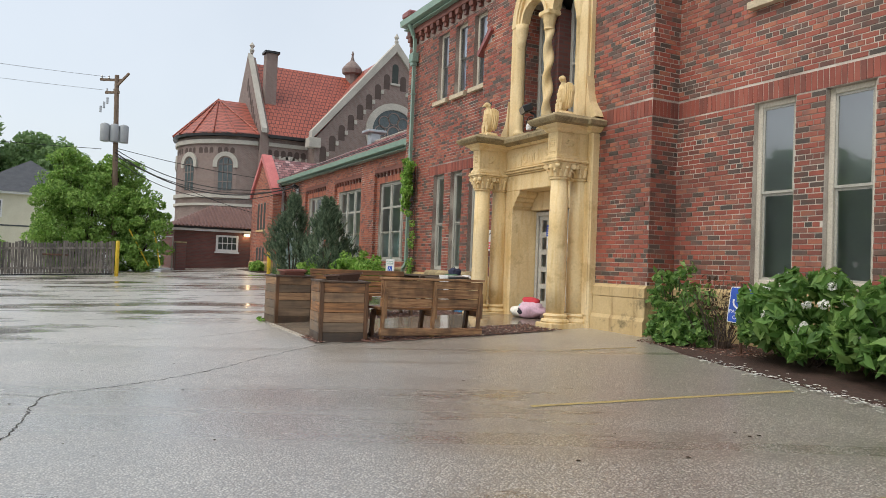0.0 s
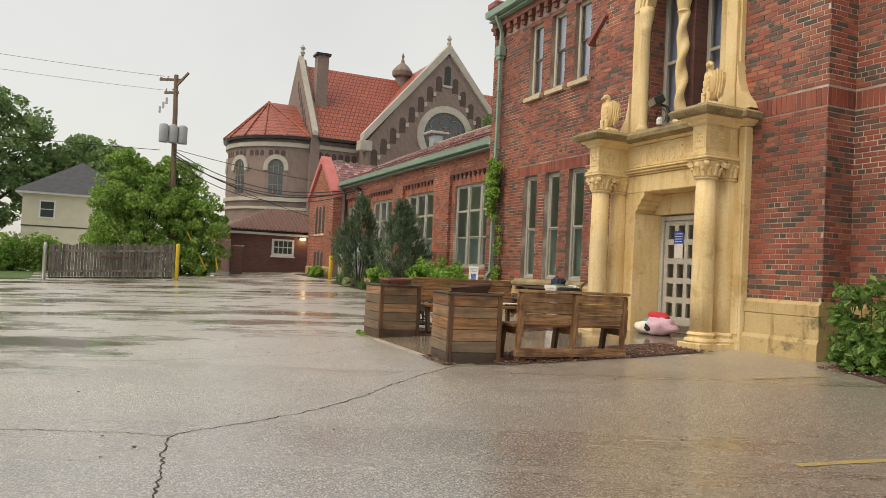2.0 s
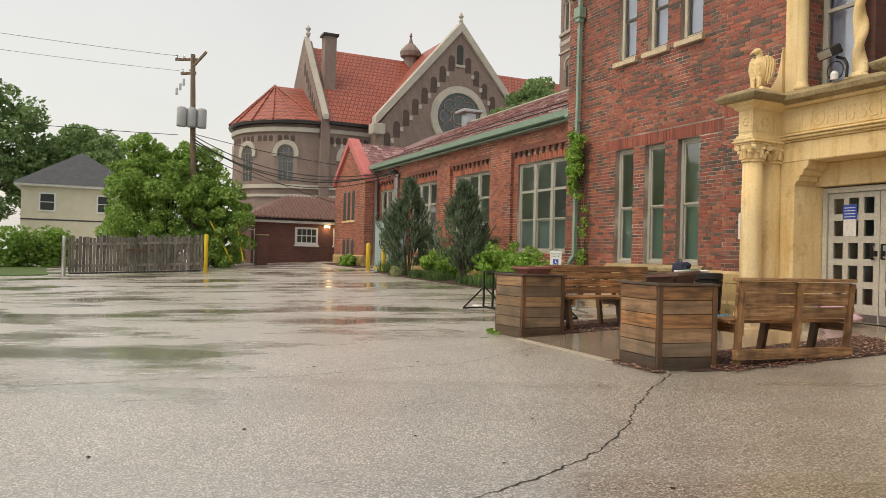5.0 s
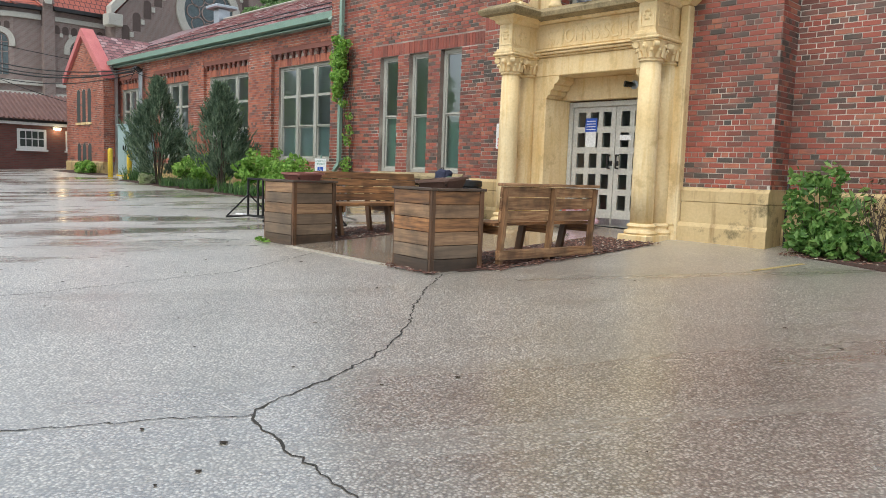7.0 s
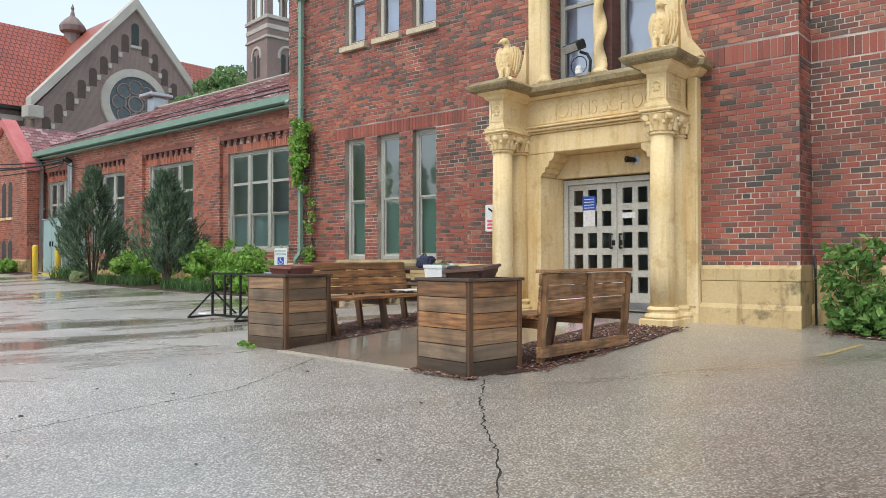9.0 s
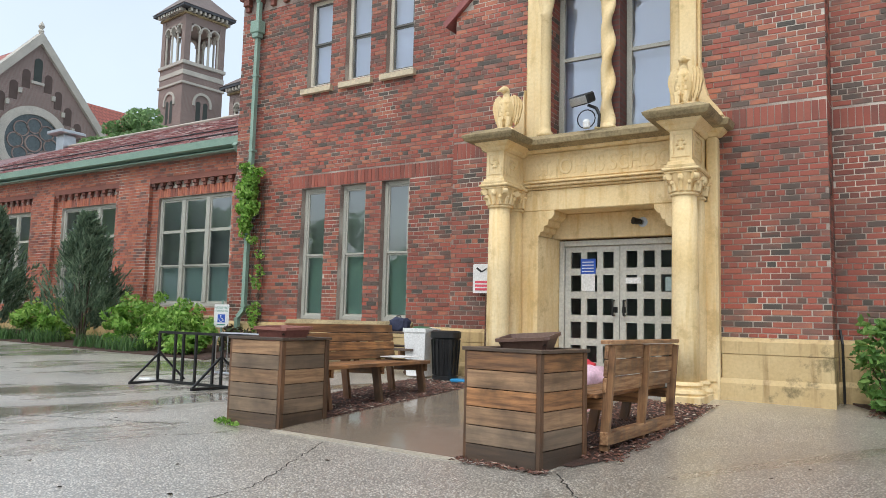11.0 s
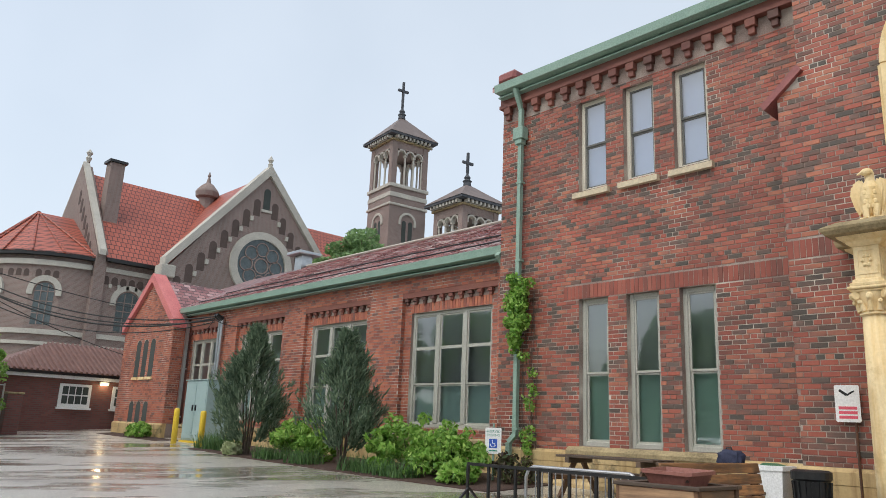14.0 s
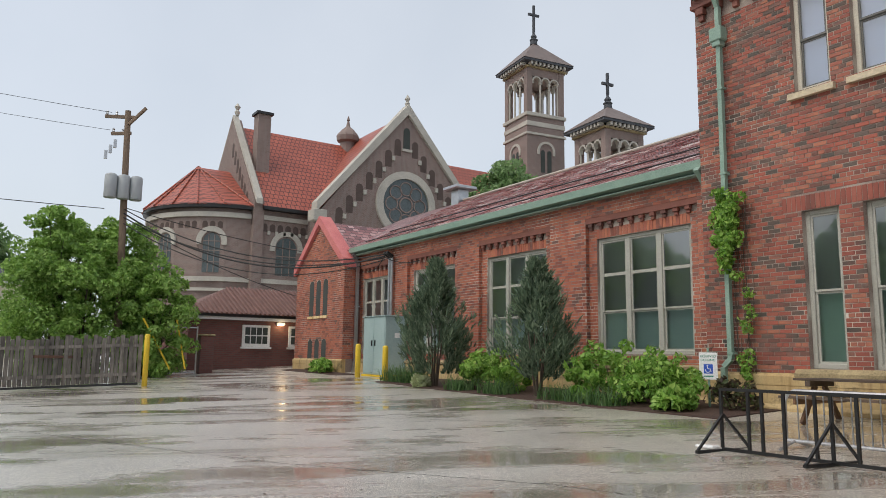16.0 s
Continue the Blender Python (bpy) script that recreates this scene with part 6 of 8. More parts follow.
# ---- downpipes, conduits ----
def downpipe(name, pts, r, mat, label, hopper=None):
    t = thing(name, label, "downpipe")
    bm = B()
    for a, b in zip(pts, pts[1:]):
        beam(bm, a, b, r, r, (0, 1, 0))
    part("pipe", bm, mat, t)
    zs = [z / 10 for z in range(12, int(pts[1][2] * 10), 16)]
    for z in zs:
        P("strap", mat, t, box=(pts[1][0] - r * 0.75, pts[1][0] + r * 0.75, pts[1][1] - r * 0.6, pts[1][1] + r * 0.9, z, z + 0.04))
    if hopper:
        bm = B()
        x, y, z = hopper
        box(bm, x - 0.13, x + 0.13, y - 0.1, y + 0.1, z - 0.12, z + 0.14, 0.015)
        box(bm, x - 0.09, x + 0.09, y - 0.08, y + 0.08, z - 0.22, z - 0.121, 0.01)
        part("hopper", bm, mat, t, "box-shaped rainwater head")
    return t


downpipe("downpipe", [(-8.08, -0.30, 8.02), (-8.06, -0.12, 7.6), (-8.08, -0.12, 1.12), (-8.20, -0.16, 0.98), (-8.22, -0.16, 0.15)], 0.085, M_green_metal, "green painted downpipe with a box hopper", (-8.07, -0.13, 7.05))
downpipe("downpipe", [(-8.78, 0.05, 4.70), (-8.80, 0.33, 4.45), (-8.80, 0.33, 4.2)], 0.12, M_green_metal, "short green outlet under the wing gutter")
downpipe("downpipe", [(-23.42, 0.10, 4.65), (-23.45, 0.33, 4.35), (-23.45, 0.33, 1.0), (-23.42, 0.25, 0.5)], 0.10, M_steel, "grey steel downpipe beside the gabled bay")
cab_ = thing("service_cable", "thin black cable running down the brick corner", "cable")
bm = B()
rod(bm, (2.72, YR - 0.13, 0.06), (2.71, YR - 0.12, 0.85), 0.016, 0.016, 6)
rod(bm, (2.71, YR - 0.12, 0.85), (2.68, YR - 0.02, 1.02), 0.016, 0.016, 6)
part("cable", bm, M_wire, cab_)
cd = thing("service_conduit", "grey electrical riser with weather head", "conduit")
for dx in (0.0, 0.16):
    bm = B()
    rod(bm, (-21.15 + dx, 0.33, 2.2), (-21.15 + dx, 0.33, 4.35), 0.05, 0.05, 10)
    part("riser", bm, M_steel, cd)
    bm = B()
    rod(bm, (-21.15 + dx, 0.33, 4.33), (-21.15 + dx, 0.12, 4.45), 0.075, 0.06, 10)
    part("weather_head", bm, M_black, cd)
ven = thing("roof_ventilator", "grey sheet metal roof ventilator", "ventilator")
bm = B()
box(bm, -24.15, -23.65, 4.75, 5.25, 6.9, 7.7, 0.01)
part("vent_pipe", bm, M_steel, ven)
P("hood", M_steel, ven, box=(-24.4, -23.4, 4.5, 5.5, 7.702, 7.84), bev=0.03)


# ---- walkway, beds, cracks ----
sheet("walkway", [(-1.6, -5.58), (0.46, -5.58), (0.42, -1.7), (0.95, -1.55), (0.95, -0.55), (-1.2, -0.55), (-1.2, -1.6), (-1.6, -1.7)], M_slab, "wet brown concrete walkway to the door", "pavement", 0.012, 1)
sheet("walkway_lip", [(-1.6, -5.64), (0.46, -5.64), (0.46, -5.585), (-1.6, -5.585)], M_lip, "pale worn concrete lip of the walkway", "pavement", 0.016, 1)
sheet("mulch_1", [(0.45, -5.3), (1.25, -5.3), (1.42, -4.86), (1.50, -2.9), (1.46, -1.8), (0.45, -1.62)], M_soil, "wet dark mulch strip under the bench", "bed", 0.008)
sheet("mulch_2", [(-2.75, -4.9), (-1.62, -4.9), (-1.62, -1.7), (-2.75, -1.7)], M_soil, "wet dark mulch strip under the bench", "bed", 0.008)
sheet("bed_wing", [(-7.2, -1.75), (-9.7, -1.85), (-11.7, -1.8), (-14.8, -1.75), (-18.6, -1.45), (-18.9, 0.38), (-8.7, 0.38), (-8.6, -0.1), (-7.2, -0.1)], M_soil, "mulched planting bed along the wing", "bed", 0.02, 1)
sheet("bed_gable", [(-22.3, -0.9), (-27.2, -0.9), (-27.5, -0.2), (-22.0, -0.2)], M_soil, "planting bed before the gabled bay", "bed", 0.02, 1)
sheet("bed_right", [(2.8, -0.48), (3.3, -1.35), (4.3, -1.75), (5.5, -2.05), (6.6, -2.3), (9.5, -2.8), (13, -3.2), (13, -0.15)], M_soil, "mulched planting bed beside the entrance", "bed", 0.02, 1)
sheet("grass_verge", [(-29.5, -12.5), (-24.6, -12.2), (-25.2, -16.5), (-26.5, -21), (-60, -40), (-60, -13)], M_grass, "wet green grass verge", "grass", 0.02, 1)


def chips(name, x0, x1, y0, y1, n, seed):
    """Shredded bark lying loose over a mulched strip."""
    rg_ = random.Random(seed)
    vs_, fs_ = [], []
    for _ in range(n):
        x, y = rg_.uniform(x0, x1), rg_.uniform(y0, y1)
        a, L, w = rg_.uniform(0, math.tau), rg_.uniform(0.010, 0.030), rg_.uniform(0.004, 0.009)
        d, e = Vector((math.cos(a), math.sin(a), rg_.uniform(-0.3, 0.3))) * L, Vector((-math.sin(a), math.cos(a), 0)) * w
        c = Vector((x, y, gz(x, y) + 0.012 + rg_.random() * 0.014))
        n0 = len(vs_)
        vs_ += [tuple(c - d - e), tuple(c + d - e), tuple(c + d + e), tuple(c - d + e), tuple(c + Vector((0, 0, 0.01)))]
        fs_ += [(n0, n0 + 1, n0 + 4), (n0 + 1, n0 + 2, n0 + 4), (n0 + 2, n0 + 3, n0 + 4), (n0 + 3, n0, n0 + 4)]
    return tagged(raw(name, vs_, fs_, M_chip), "loose reddish-brown bark chips on the mulch", "mulch", "", "stuff")


M_chip = leaf_mat("bark_chip", [(0, (0.04, 0.018, 0.012)), (0.5, (0.13, 0.05, 0.032)), (0.9, (0.22, 0.10, 0.07)), (1, (0.45, 0.40, 0.33))], 0.5, False)
chips("bark_chips", 0.5, 1.52, -5.0, -1.65, 2400, 1)
chips("bark_chips", -2.72, -1.6, -4.9, -1.7, 2400, 2)
chips("bark_chips", 0.38, 1.2, -5.68, -5.55, 160, 3)
chips("bark_chips", 3.0, 5.0, -1.5, -0.4, 900, 4)


def crack(name, pts, width, seed):
    rg = random.Random(seed)
    line = []
    for (x0, y0), (x1, y1) in zip(pts, pts[1:]):
        n = max(2, int(math.hypot(x1 - x0, y1 - y0) / 0.05))
        for i in range(n):
            t = i / n
            line.append((x0 + (x1 - x0) * t + rg.uniform(-0.018, 0.018), y0 + (y1 - y0) * t + rg.uniform(-0.018, 0.018)))
    line.append(pts[-1])
    vs, fs = [], []
    for i, (x, y) in enumerate(line):
        a, b = line[max(0, i - 1)], line[min(len(line) - 1, i + 1)]
        dx, dy = b[0] - a[0], b[1] - a[1]
        L = math.hypot(dx, dy) or 1
        w = width * rg.uniform(0.3, 1.0)
        for s in (-1, 1):
            px, py = x - s * dy / L * w, y + s * dx / L * w
            vs.append((px, py, gz(px, py) + 0.003))
        if i:
            fs.append((2 * i - 2, 2 * i - 1, 2 * i + 1, 2 * i))
    return structure(raw(name, vs, fs, M_crack), "narrow crack in the asphalt", "crack")


crack("crack_1", [(1.24, -5.55), (1.7, -6.2), (2.11, -6.71), (2.53, -7.13), (2.99, -7.74), (3.25, -8.32), (3.35, -8.72), (3.43, -8.99), (3.54, -9.06), (3.92, -9.12), (4.54, -9.18), (5.2, -9.3)], 0.009, 1)
crack("crack_2", [(2.6, -10.6), (2.87, -10.01), (3.25, -9.35), (3.48, -9.02)], 0.006, 2)
crack("crack_3", [(-14, -10.8), (-8, -8.4), (-5.2, -6.8), (-2.6, -5.9)], 0.008, 3)
crack("crack_4", [(-20, -13.5), (-12, -6.2), (-6.5, -2.6)], 0.009, 4)
crack("crack_5", [(-1.6, -13), (-1.0, -10.2), (-0.5, -9.04), (-0.34, -7.03), (-0.9, -5.7)], 0.006, 5)


def line_mark(name, a, b, w, mat, label):
    d = Vector((b[0] - a[0], b[1] - a[1]))
    nrm = Vector((-d.y, d.x)).normalized() * w / 2
    vs, fs = [], []
    n = 24
    rg = random.Random(5)
    for i in range(n + 1):
        x, y = a[0] + d.x * i / n, a[1] + d.y * i / n
        for s in (-1, 1):
            q = s * (0.75 + 0.25 * rg.random())
            vs.append((x + nrm.x * q, y + nrm.y * q, gz(x, y) + 0.003))
        if i:
            fs.append((2 * i - 2, 2 * i - 1, 2 * i + 1, 2 * i))
    return structure(raw(name, vs, fs, mat), label, "marking")


M_line = plain("worn_yellow_line", (0.27, 0.22, 0.12), (0.46, 0.35, 0.12), 9, 0.6, 0, 0.2, 60)
line_mark("road_marking_1", (3.5, -1.85), (3.3, -2.8), 0.08, M_line, "worn yellow parking line")
line_mark("road_marking_2", (6.5, -2.55), (5.9, -5.2), 0.09, M_line, "worn yellow parking line")
line_mark("road_marking_3", (9.2, -3.0), (8.6, -5.6), 0.09, M_line, "worn yellow parking line")

# scattered leaf litter and gum spots on the lot
rg = random.Random(8)
vs, fs = [], []
for i in range(170):
    x, y = rg.uniform(-9, 8), rg.uniform(-11, -4.2)
    if -2.8 < x < 1.8 and y > -5.6:
        continue
    r = rg.uniform(0.008, 0.026)
    n0 = len(vs)
    k0 = rg.uniform(0, 6)
    for j in range(6):
        a = k0 + j * math.tau / 6
        q = r * rg.uniform(0.6, 1.2)
        vs.append((x + q * math.cos(a), y + q * math.sin(a) * 0.8, gz(x, y) + 0.004 + 0.003 * rg.random()))
    fs.append(tuple(range(n0, n0 + 6)))
lit = raw("litter_specks", vs, fs, leaf_mat("speck", [(0, (0.03, 0.02, 0.012)), (0.55, (0.07, 0.05, 0.03)), (0.75, (0.35, 0.34, 0.31)), (1, (0.5, 0.5, 0.47))]))
tagged(lit, "small dead leaves and pale gum spots on asphalt", "litter", "", "stuff")


# ---- planters and benches ----
def planter(cx, cy, side, top, tilt, tones, pot_at, pot_tilt, pot_m, pot_label):
    """A square box of six plank courses with slim corner trims and a thin cap; tones: plank materials from the top down."""
    z0 = gz(cx, cy) - 0.02
    t = thing("wooden_planter", "square planter box of stained wooden planks, wet at the foot", "planter", pose(cx, cy, z0, 0, 0, tilt), "planter boxes by the walkway")
    r, h = side / 2, top - z0
    n = len(tones)
    ph = (h - 0.03) / n
    for sx in (-1, 1):
        for sy in (-1, 1):
            bm = B()
            a, b = sorted((sx * (r + 0.012), sx * (r - 0.045)))
            box(bm, a, b, *sorted((sy * (r + 0.012), sy * (r - 0.008))), 0, h - 0.03, 0.003)
            a, b = sorted((sx * (r + 0.0118), sx * (r - 0.008)))
            box(bm, a, b, *sorted((sy * (r - 0.0085), sy * (r - 0.045))), 0, h - 0.03, 0.003)
            part("corner_post", bm, M_wood_z, t)
    rg_ = random.Random(int(cx * 100) + 500)
    for j, tone in enumerate(reversed(tones)):
        za, zb = 0.003 + j * ph, (j + 1) * ph - 0.003
        for s_ in (-1, 1):
            o = rg_.uniform(-0.003, 0.003)
            P("plank", tone[0], t, box=(-r + 0.02, r - 0.02, s_ * r - 0.02 + o, s_ * r - 0.001 + o + (0.002 if s_ > 0 else 0), za, zb), bev=0.004)
            P("plank", tone[1], t, box=(s_ * r - 0.02 + o, s_ * r + 0.001 + o, -r + 0.046, r - 0.046, za, zb), bev=0.004)
    for s_ in (-1, 1):
        a, b = sorted((s_ * (r + 0.03), s_ * (r - 0.06)))
        P("cap_rail", M_wet_x, t, box=(-r - 0.03, r + 0.03, a, b, h - 0.028, h), bev=0.004)
        P("cap_rail", M_wet_y, t, box=(a, b, -r + 0.061, r - 0.061, h - 0.028, h - 0.002), bev=0.004)
    P("soil", M_soil, t, "dark wet soil", box=(-r + 0.03, r - 0.03, -r + 0.03, r - 0.03, 0.1, h - 0.05))
    px, py = cx + pot_at[0], cy + pot_at[1]
    pot = thing("plant_pot", pot_label, "pot", pose(px, py, top - 0.045, *pot_tilt), "pots on the planters")
    bm = B()
    rows = []
    for rr, z in ((0.16, 0.0), (0.205, 0.115), (0.225, 0.118), (0.225, 0.145), (0.205, 0.145), (0.19, 0.09)):
        rows.append([bm.verts.new((rr * x_, rr * y_, z)) for x_, y_ in ((-1, -0.85), (-0.85, -1), (0.85, -1), (1, -0.85), (1, 0.85), (0.85, 1), (-0.85, 1), (-1, 0.85))])
    for r0, r1 in zip(rows, rows[1:]):
        for k_ in range(8):
            bm.faces.new((r0[k_], r0[(k_ + 1) % 8], r1[(k_ + 1) % 8], r1[k_]))
    bm.faces.new(rows[0][::-1])
    part("bowl", bm, pot_m, pot)
    P("soil", M_soil, pot, "dark soil", box=(-0.185, 0.185, -0.185, 0.185, 0.07, 0.09))
    return t


OX, GX_, TX_, DX_ = (M_wood_x, M_wood_y), (M_grey_x, M_grey_y), (M_tan_x, M_tan_y), (M_wet_x, M_wet_y)
planter(0.815, -5.225, 0.69, 0.815, -7, [OX, TX_, OX, TX_, GX_, DX_], (0.0, 0.06), (5, -4, 10), M_pot, "shallow square brown plastic pot tilted on the planter")
planter(-1.94, -5.215, 0.67, 0.815, 1.5, [TX_, GX_, TX_, GX_, GX_, DX_], (-0.02, 0.05), (2, 1, 0), M_pot_red, "shallow square reddish plastic pot on the planter")


def plank_y(name, mat, parent, x0, x1, y0, y1, z0, z1, lean=0.0, bev=0.005):
    """A plank along y whose top leans by lean in x."""
    bm = B()
    box(bm, x0, x1, y0, y1, z0, z1, bev)
    for v in bm.verts:
        v.co.x += lean * (v.co.z - z0) / (z1 - z0)
    return part(name, bm, mat, parent)


def bench_worn(x, y, half, turn):
    """Bench seen from behind: two bays of three weathered boards, splayed posts, a foot rail; it looks towards -x."""
    t = thing("wooden_bench", "heavy weathered plank bench with a worn, stained back", "bench", pose(x, y, gz(x, y) - 0.01, 0, 0, turn), "benches by the walkway")
    L, bh = half, 0.885
    for yy in (-L + 0.06, 0.02, L - 0.05):
        bm = B()
        beam(bm, (-0.02, yy, 0.0), (0.045, yy, bh - 0.03), 0.075, 0.04, (0, 1, 0))
        part("back_post", bm, M_worn_z, t)
        bm = B()
        beam(bm, (-0.02, yy + 0.05, 0.30), (0.02, yy + 0.035, bh - 0.2), 0.05, 0.035, (0, 1, 0))
        part("brace", bm, M_worn_z, t)
        bm = B()
        beam(bm, (-0.50, yy, 0.0), (-0.42, yy, 0.40), 0.085, 0.05, (0, 1, 0))
        part("leg", bm, M_wood_z, t)
        bm = B()
        beam(bm, (-0.03, yy + 0.05, 0.37), (-0.50, yy + 0.05, 0.37), 0.04, 0.09)
        part("seat_bearer", bm, M_wood_x, t)
    rg_ = random.Random(3)
    for a, b in ((-L + 0.02, 0.0), (0.01, L)):
        for i_, (z0, z1) in enumerate(((0.475, 0.60), (0.607, 0.745), (0.752, 0.87))):
            o = -0.028 + 0.065 * z0 / bh + rg_.uniform(-0.004, 0.004)
            plank_y("back_plank", M_worn_y, t, o - 0.033, o, a, b - rg_.uniform(0, 0.012), z0, z1 - rg_.uniform(0, 0.008), 0.01)
    plank_y("top_rail", M_worn_y, t, -0.03, 0.075, -L, L + 0.01, bh - 0.012, bh + 0.022)
    for i_ in range(3):
        plank_y("seat_plank", M_wood_y, t, -0.52 + i_ * 0.155, -0.375 + i_ * 0.155, -L, L, 0.425, 0.462)
    plank_y("foot_rail", M_worn_y, t, -0.045, 0.03, -L + 0.02, L + 0.01, 0.05, 0.155)
    return t


def bench_slatted(x, y, half, turn):
    """Bench whose slatted back leans away from the walkway; it looks towards +x."""
    t = thing("wooden_bench", "brown plank bench with a slatted backrest", "bench", pose(x, y, gz(x, y) - 0.01, 0, 0, turn), "benches by the walkway")
    L, bh = half, 0.90
    for yy in (-L + 0.08, 0.0, L - 0.08):
        bm = B()
        beam(bm, (0.02, yy, 0.0), (-0.13, yy, bh - 0.02), 0.085, 0.045, (0, 1, 0))
        part("back_post", bm, M_wood_z, t)
        bm = B()
        beam(bm, (0.50, yy, 0.0), (0.42, yy, 0.42), 0.09, 0.05, (0, 1, 0))
        part("leg", bm, M_wood_z, t)
        bm = B()
        beam(bm, (0.0, yy + 0.05, 0.37), (0.50, yy + 0.05, 0.38), 0.04, 0.09)
        part("seat_bearer", bm, M_wood_x, t)
    for i_ in range(4):
        plank_y("seat_plank", M_wood_y, t, 0.03 + i_ * 0.13, 0.152 + i_ * 0.13, -L, L, 0.425, 0.465)
    for i_ in range(4):
        z0 = 0.48 + i_ * 0.108
        o = 0.035 - 0.15 * z0 / bh
        plank_y("back_plank", M_wood_y, t, o, o + 0.03, -L, L, z0, z0 + 0.098, -0.016)
    return t


bench_worn(1.345, -3.94, 0.84, -3)
bench_slatted(-2.30, -3.72, 0.98, 0)
paper = P("paper_sheet", M_white, None, box=(-2.25, -1.90, -3.15, -2.75, gz(-2.1, -3) + 0.458, gz(-2.1, -3) + 0.468))
tagged(paper, "white sheet of paper lying on the bench", "paper")

# bag of clothes by the door
bag = thing("clothes_bundle", "heap of pink, white and red clothes by the door", "clothes", pose(-0.44, -0.98, gz(-0.44, -0.98) + 0.012) @ Matrix.Scale(1.32, 4))
for nm, c, r, sc, col in (("pink_cloth", (0.05, 0.0, 0.10), 0.2, (1.2, 0.9, 0.62), (0.62, 0.42, 0.52)), ("white_cloth", (-0.12, -0.06, 0.08), 0.15, (1.2, 0.9, 0.6), (0.72, 0.70, 0.62)), ("red_cloth", (-0.05, 0.06, 0.22), 0.13, (1.3, 0.9, 0.5), (0.55, 0.04, 0.06)), ("teal_cloth", (-0.18, 0.05, 0.15), 0.09, (1, 1, 0.8), (0.08, 0.36, 0.42)), ("dark_cloth", (-0.02, -0.13, 0.09), 0.08, (1.3, 0.6, 0.7), (0.02, 0.02, 0.03))):
    bm = B()
    bmesh.ops.create_icosphere(bm, subdivisions=3, radius=r)
    for v in bm.verts:
        d = noise.noise(v.co * 9 + Vector(c) * 7) * 0.32 + noise.noise(v.co * 20) * 0.16
        v.co = Vector((v.co.x * sc[0], v.co.y * sc[1], max(-r * 0.55, v.co.z * sc[2]))) * (1 + d) + Vector(c)
        v.co.z = max(0.0, v.co.z)
    part(nm, bm, plain(nm, col, tuple(min(1, q * 1.2) for q in col), 6, 0.8, 0, 0.3, 40), bag, nm.replace("_", " "), True)

# bins and notice by the portal
zb = gz(-2.8, -1.4)
wb = thing("waste_bin", "white plastic waste bin with a green bag", "bin", pose(-2.80, -1.42, zb) @ Matrix.Diagonal((0.82, 0.82, 0.95, 1)))
bm = B()
for z0, z1, w0, w1 in ((0.02, 0.70, 0.19, 0.235), (0.70, 0.76, 0.25, 0.25)):
    r = [[bm.verts.new((sx * w, sy * w, z)) for sx, sy in ((-1, -1), (1, -1), (1, 1), (-1, 1))] for z, w in ((z0, w0), (z1, w1))]
    for i in range(4):
        j = (i + 1) % 4
        bm.faces.new((r[0][i], r[0][j], r[1][j], r[1][i]))
    bm.faces.new(r[0][::-1])
    bm.faces.new(r[1])
part("body", bm, M_white, wb)
bm = B()
bmesh.ops.create_icosphere(bm, subdivisions=2, radius=0.2, matrix=Matrix.Diagonal((1, 1, 0.25, 1)))
for v in bm.verts:
    v.co += Vector((0, 0, 0.74)) + v.co * noise.noise(v.co * 12) * 0.3
part("bag", bm, plain("green_bag", (0.02, 0.10, 0.05), (0.05, 0.18, 0.09), 8, 0.4), wb, "dark green plastic bag")
bb = thing("waste_bin", "black ribbed round waste bin", "bin", pose(-2.32, -1.5, zb))
bm = B()
lathe(bm, [(0.19, 0.0), (0.19, 0.05), (0.17, 0.06), (0.2, 0.58), (0.225, 0.60), (0.225, 0.68), (0.19, 0.70)], 24)
part("body", bm, M_black, bb)
for i in range(16):
    a = i * math.tau / 16
    bm = B()
    beam(bm, (0.178 * math.cos(a), 0.178 * math.sin(a), 0.07), (0.208 * math.cos(a), 0.208 * math.sin(a), 0.57), 0.02)
    part("rib", bm, M_black, bb)
brush = P("blue_dustpan", plain("blue_plastic", (0.02, 0.20, 0.42), (0.03, 0.26, 0.5), 4, 0.4), None, box=(-2.12, -1.82, -1.7, -1.5, gz(-2, -1.6) + 0.0, gz(-2, -1.6) + 0.05), bev=0.015)
tagged(brush, "blue plastic dustpan lying on the ground", "dustpan")


def text_part(body, size, mat, parent, m, label=""):
    c = bpy.data.curves.new("lettering", "FONT")
    c.body, c.size, c.align_x, c.extrude = body, size, "CENTER", 0.0008
    o = new("lettering", c)
    o.data.materials.append(mat)
    o.parent, o.matrix_local = parent, m
    if label:
        tagged(o, label)
    return o


def plate(bm, w, h, r=0.02, t=0.004):
    pts = []
    for cx, cz, a0 in ((w / 2 - r, h / 2 - r, 0), (-w / 2 + r, h / 2 - r, 90), (-w / 2 + r, -h / 2 + r, 180), (w / 2 - r, -h / 2 + r, 270)):
        for k in range(4):
            a = radians(a0 + k * 30)
            pts.append((cx + r * math.cos(a), cz + r * math.sin(a)))
    prism(bm, pts, t, "y", 0)


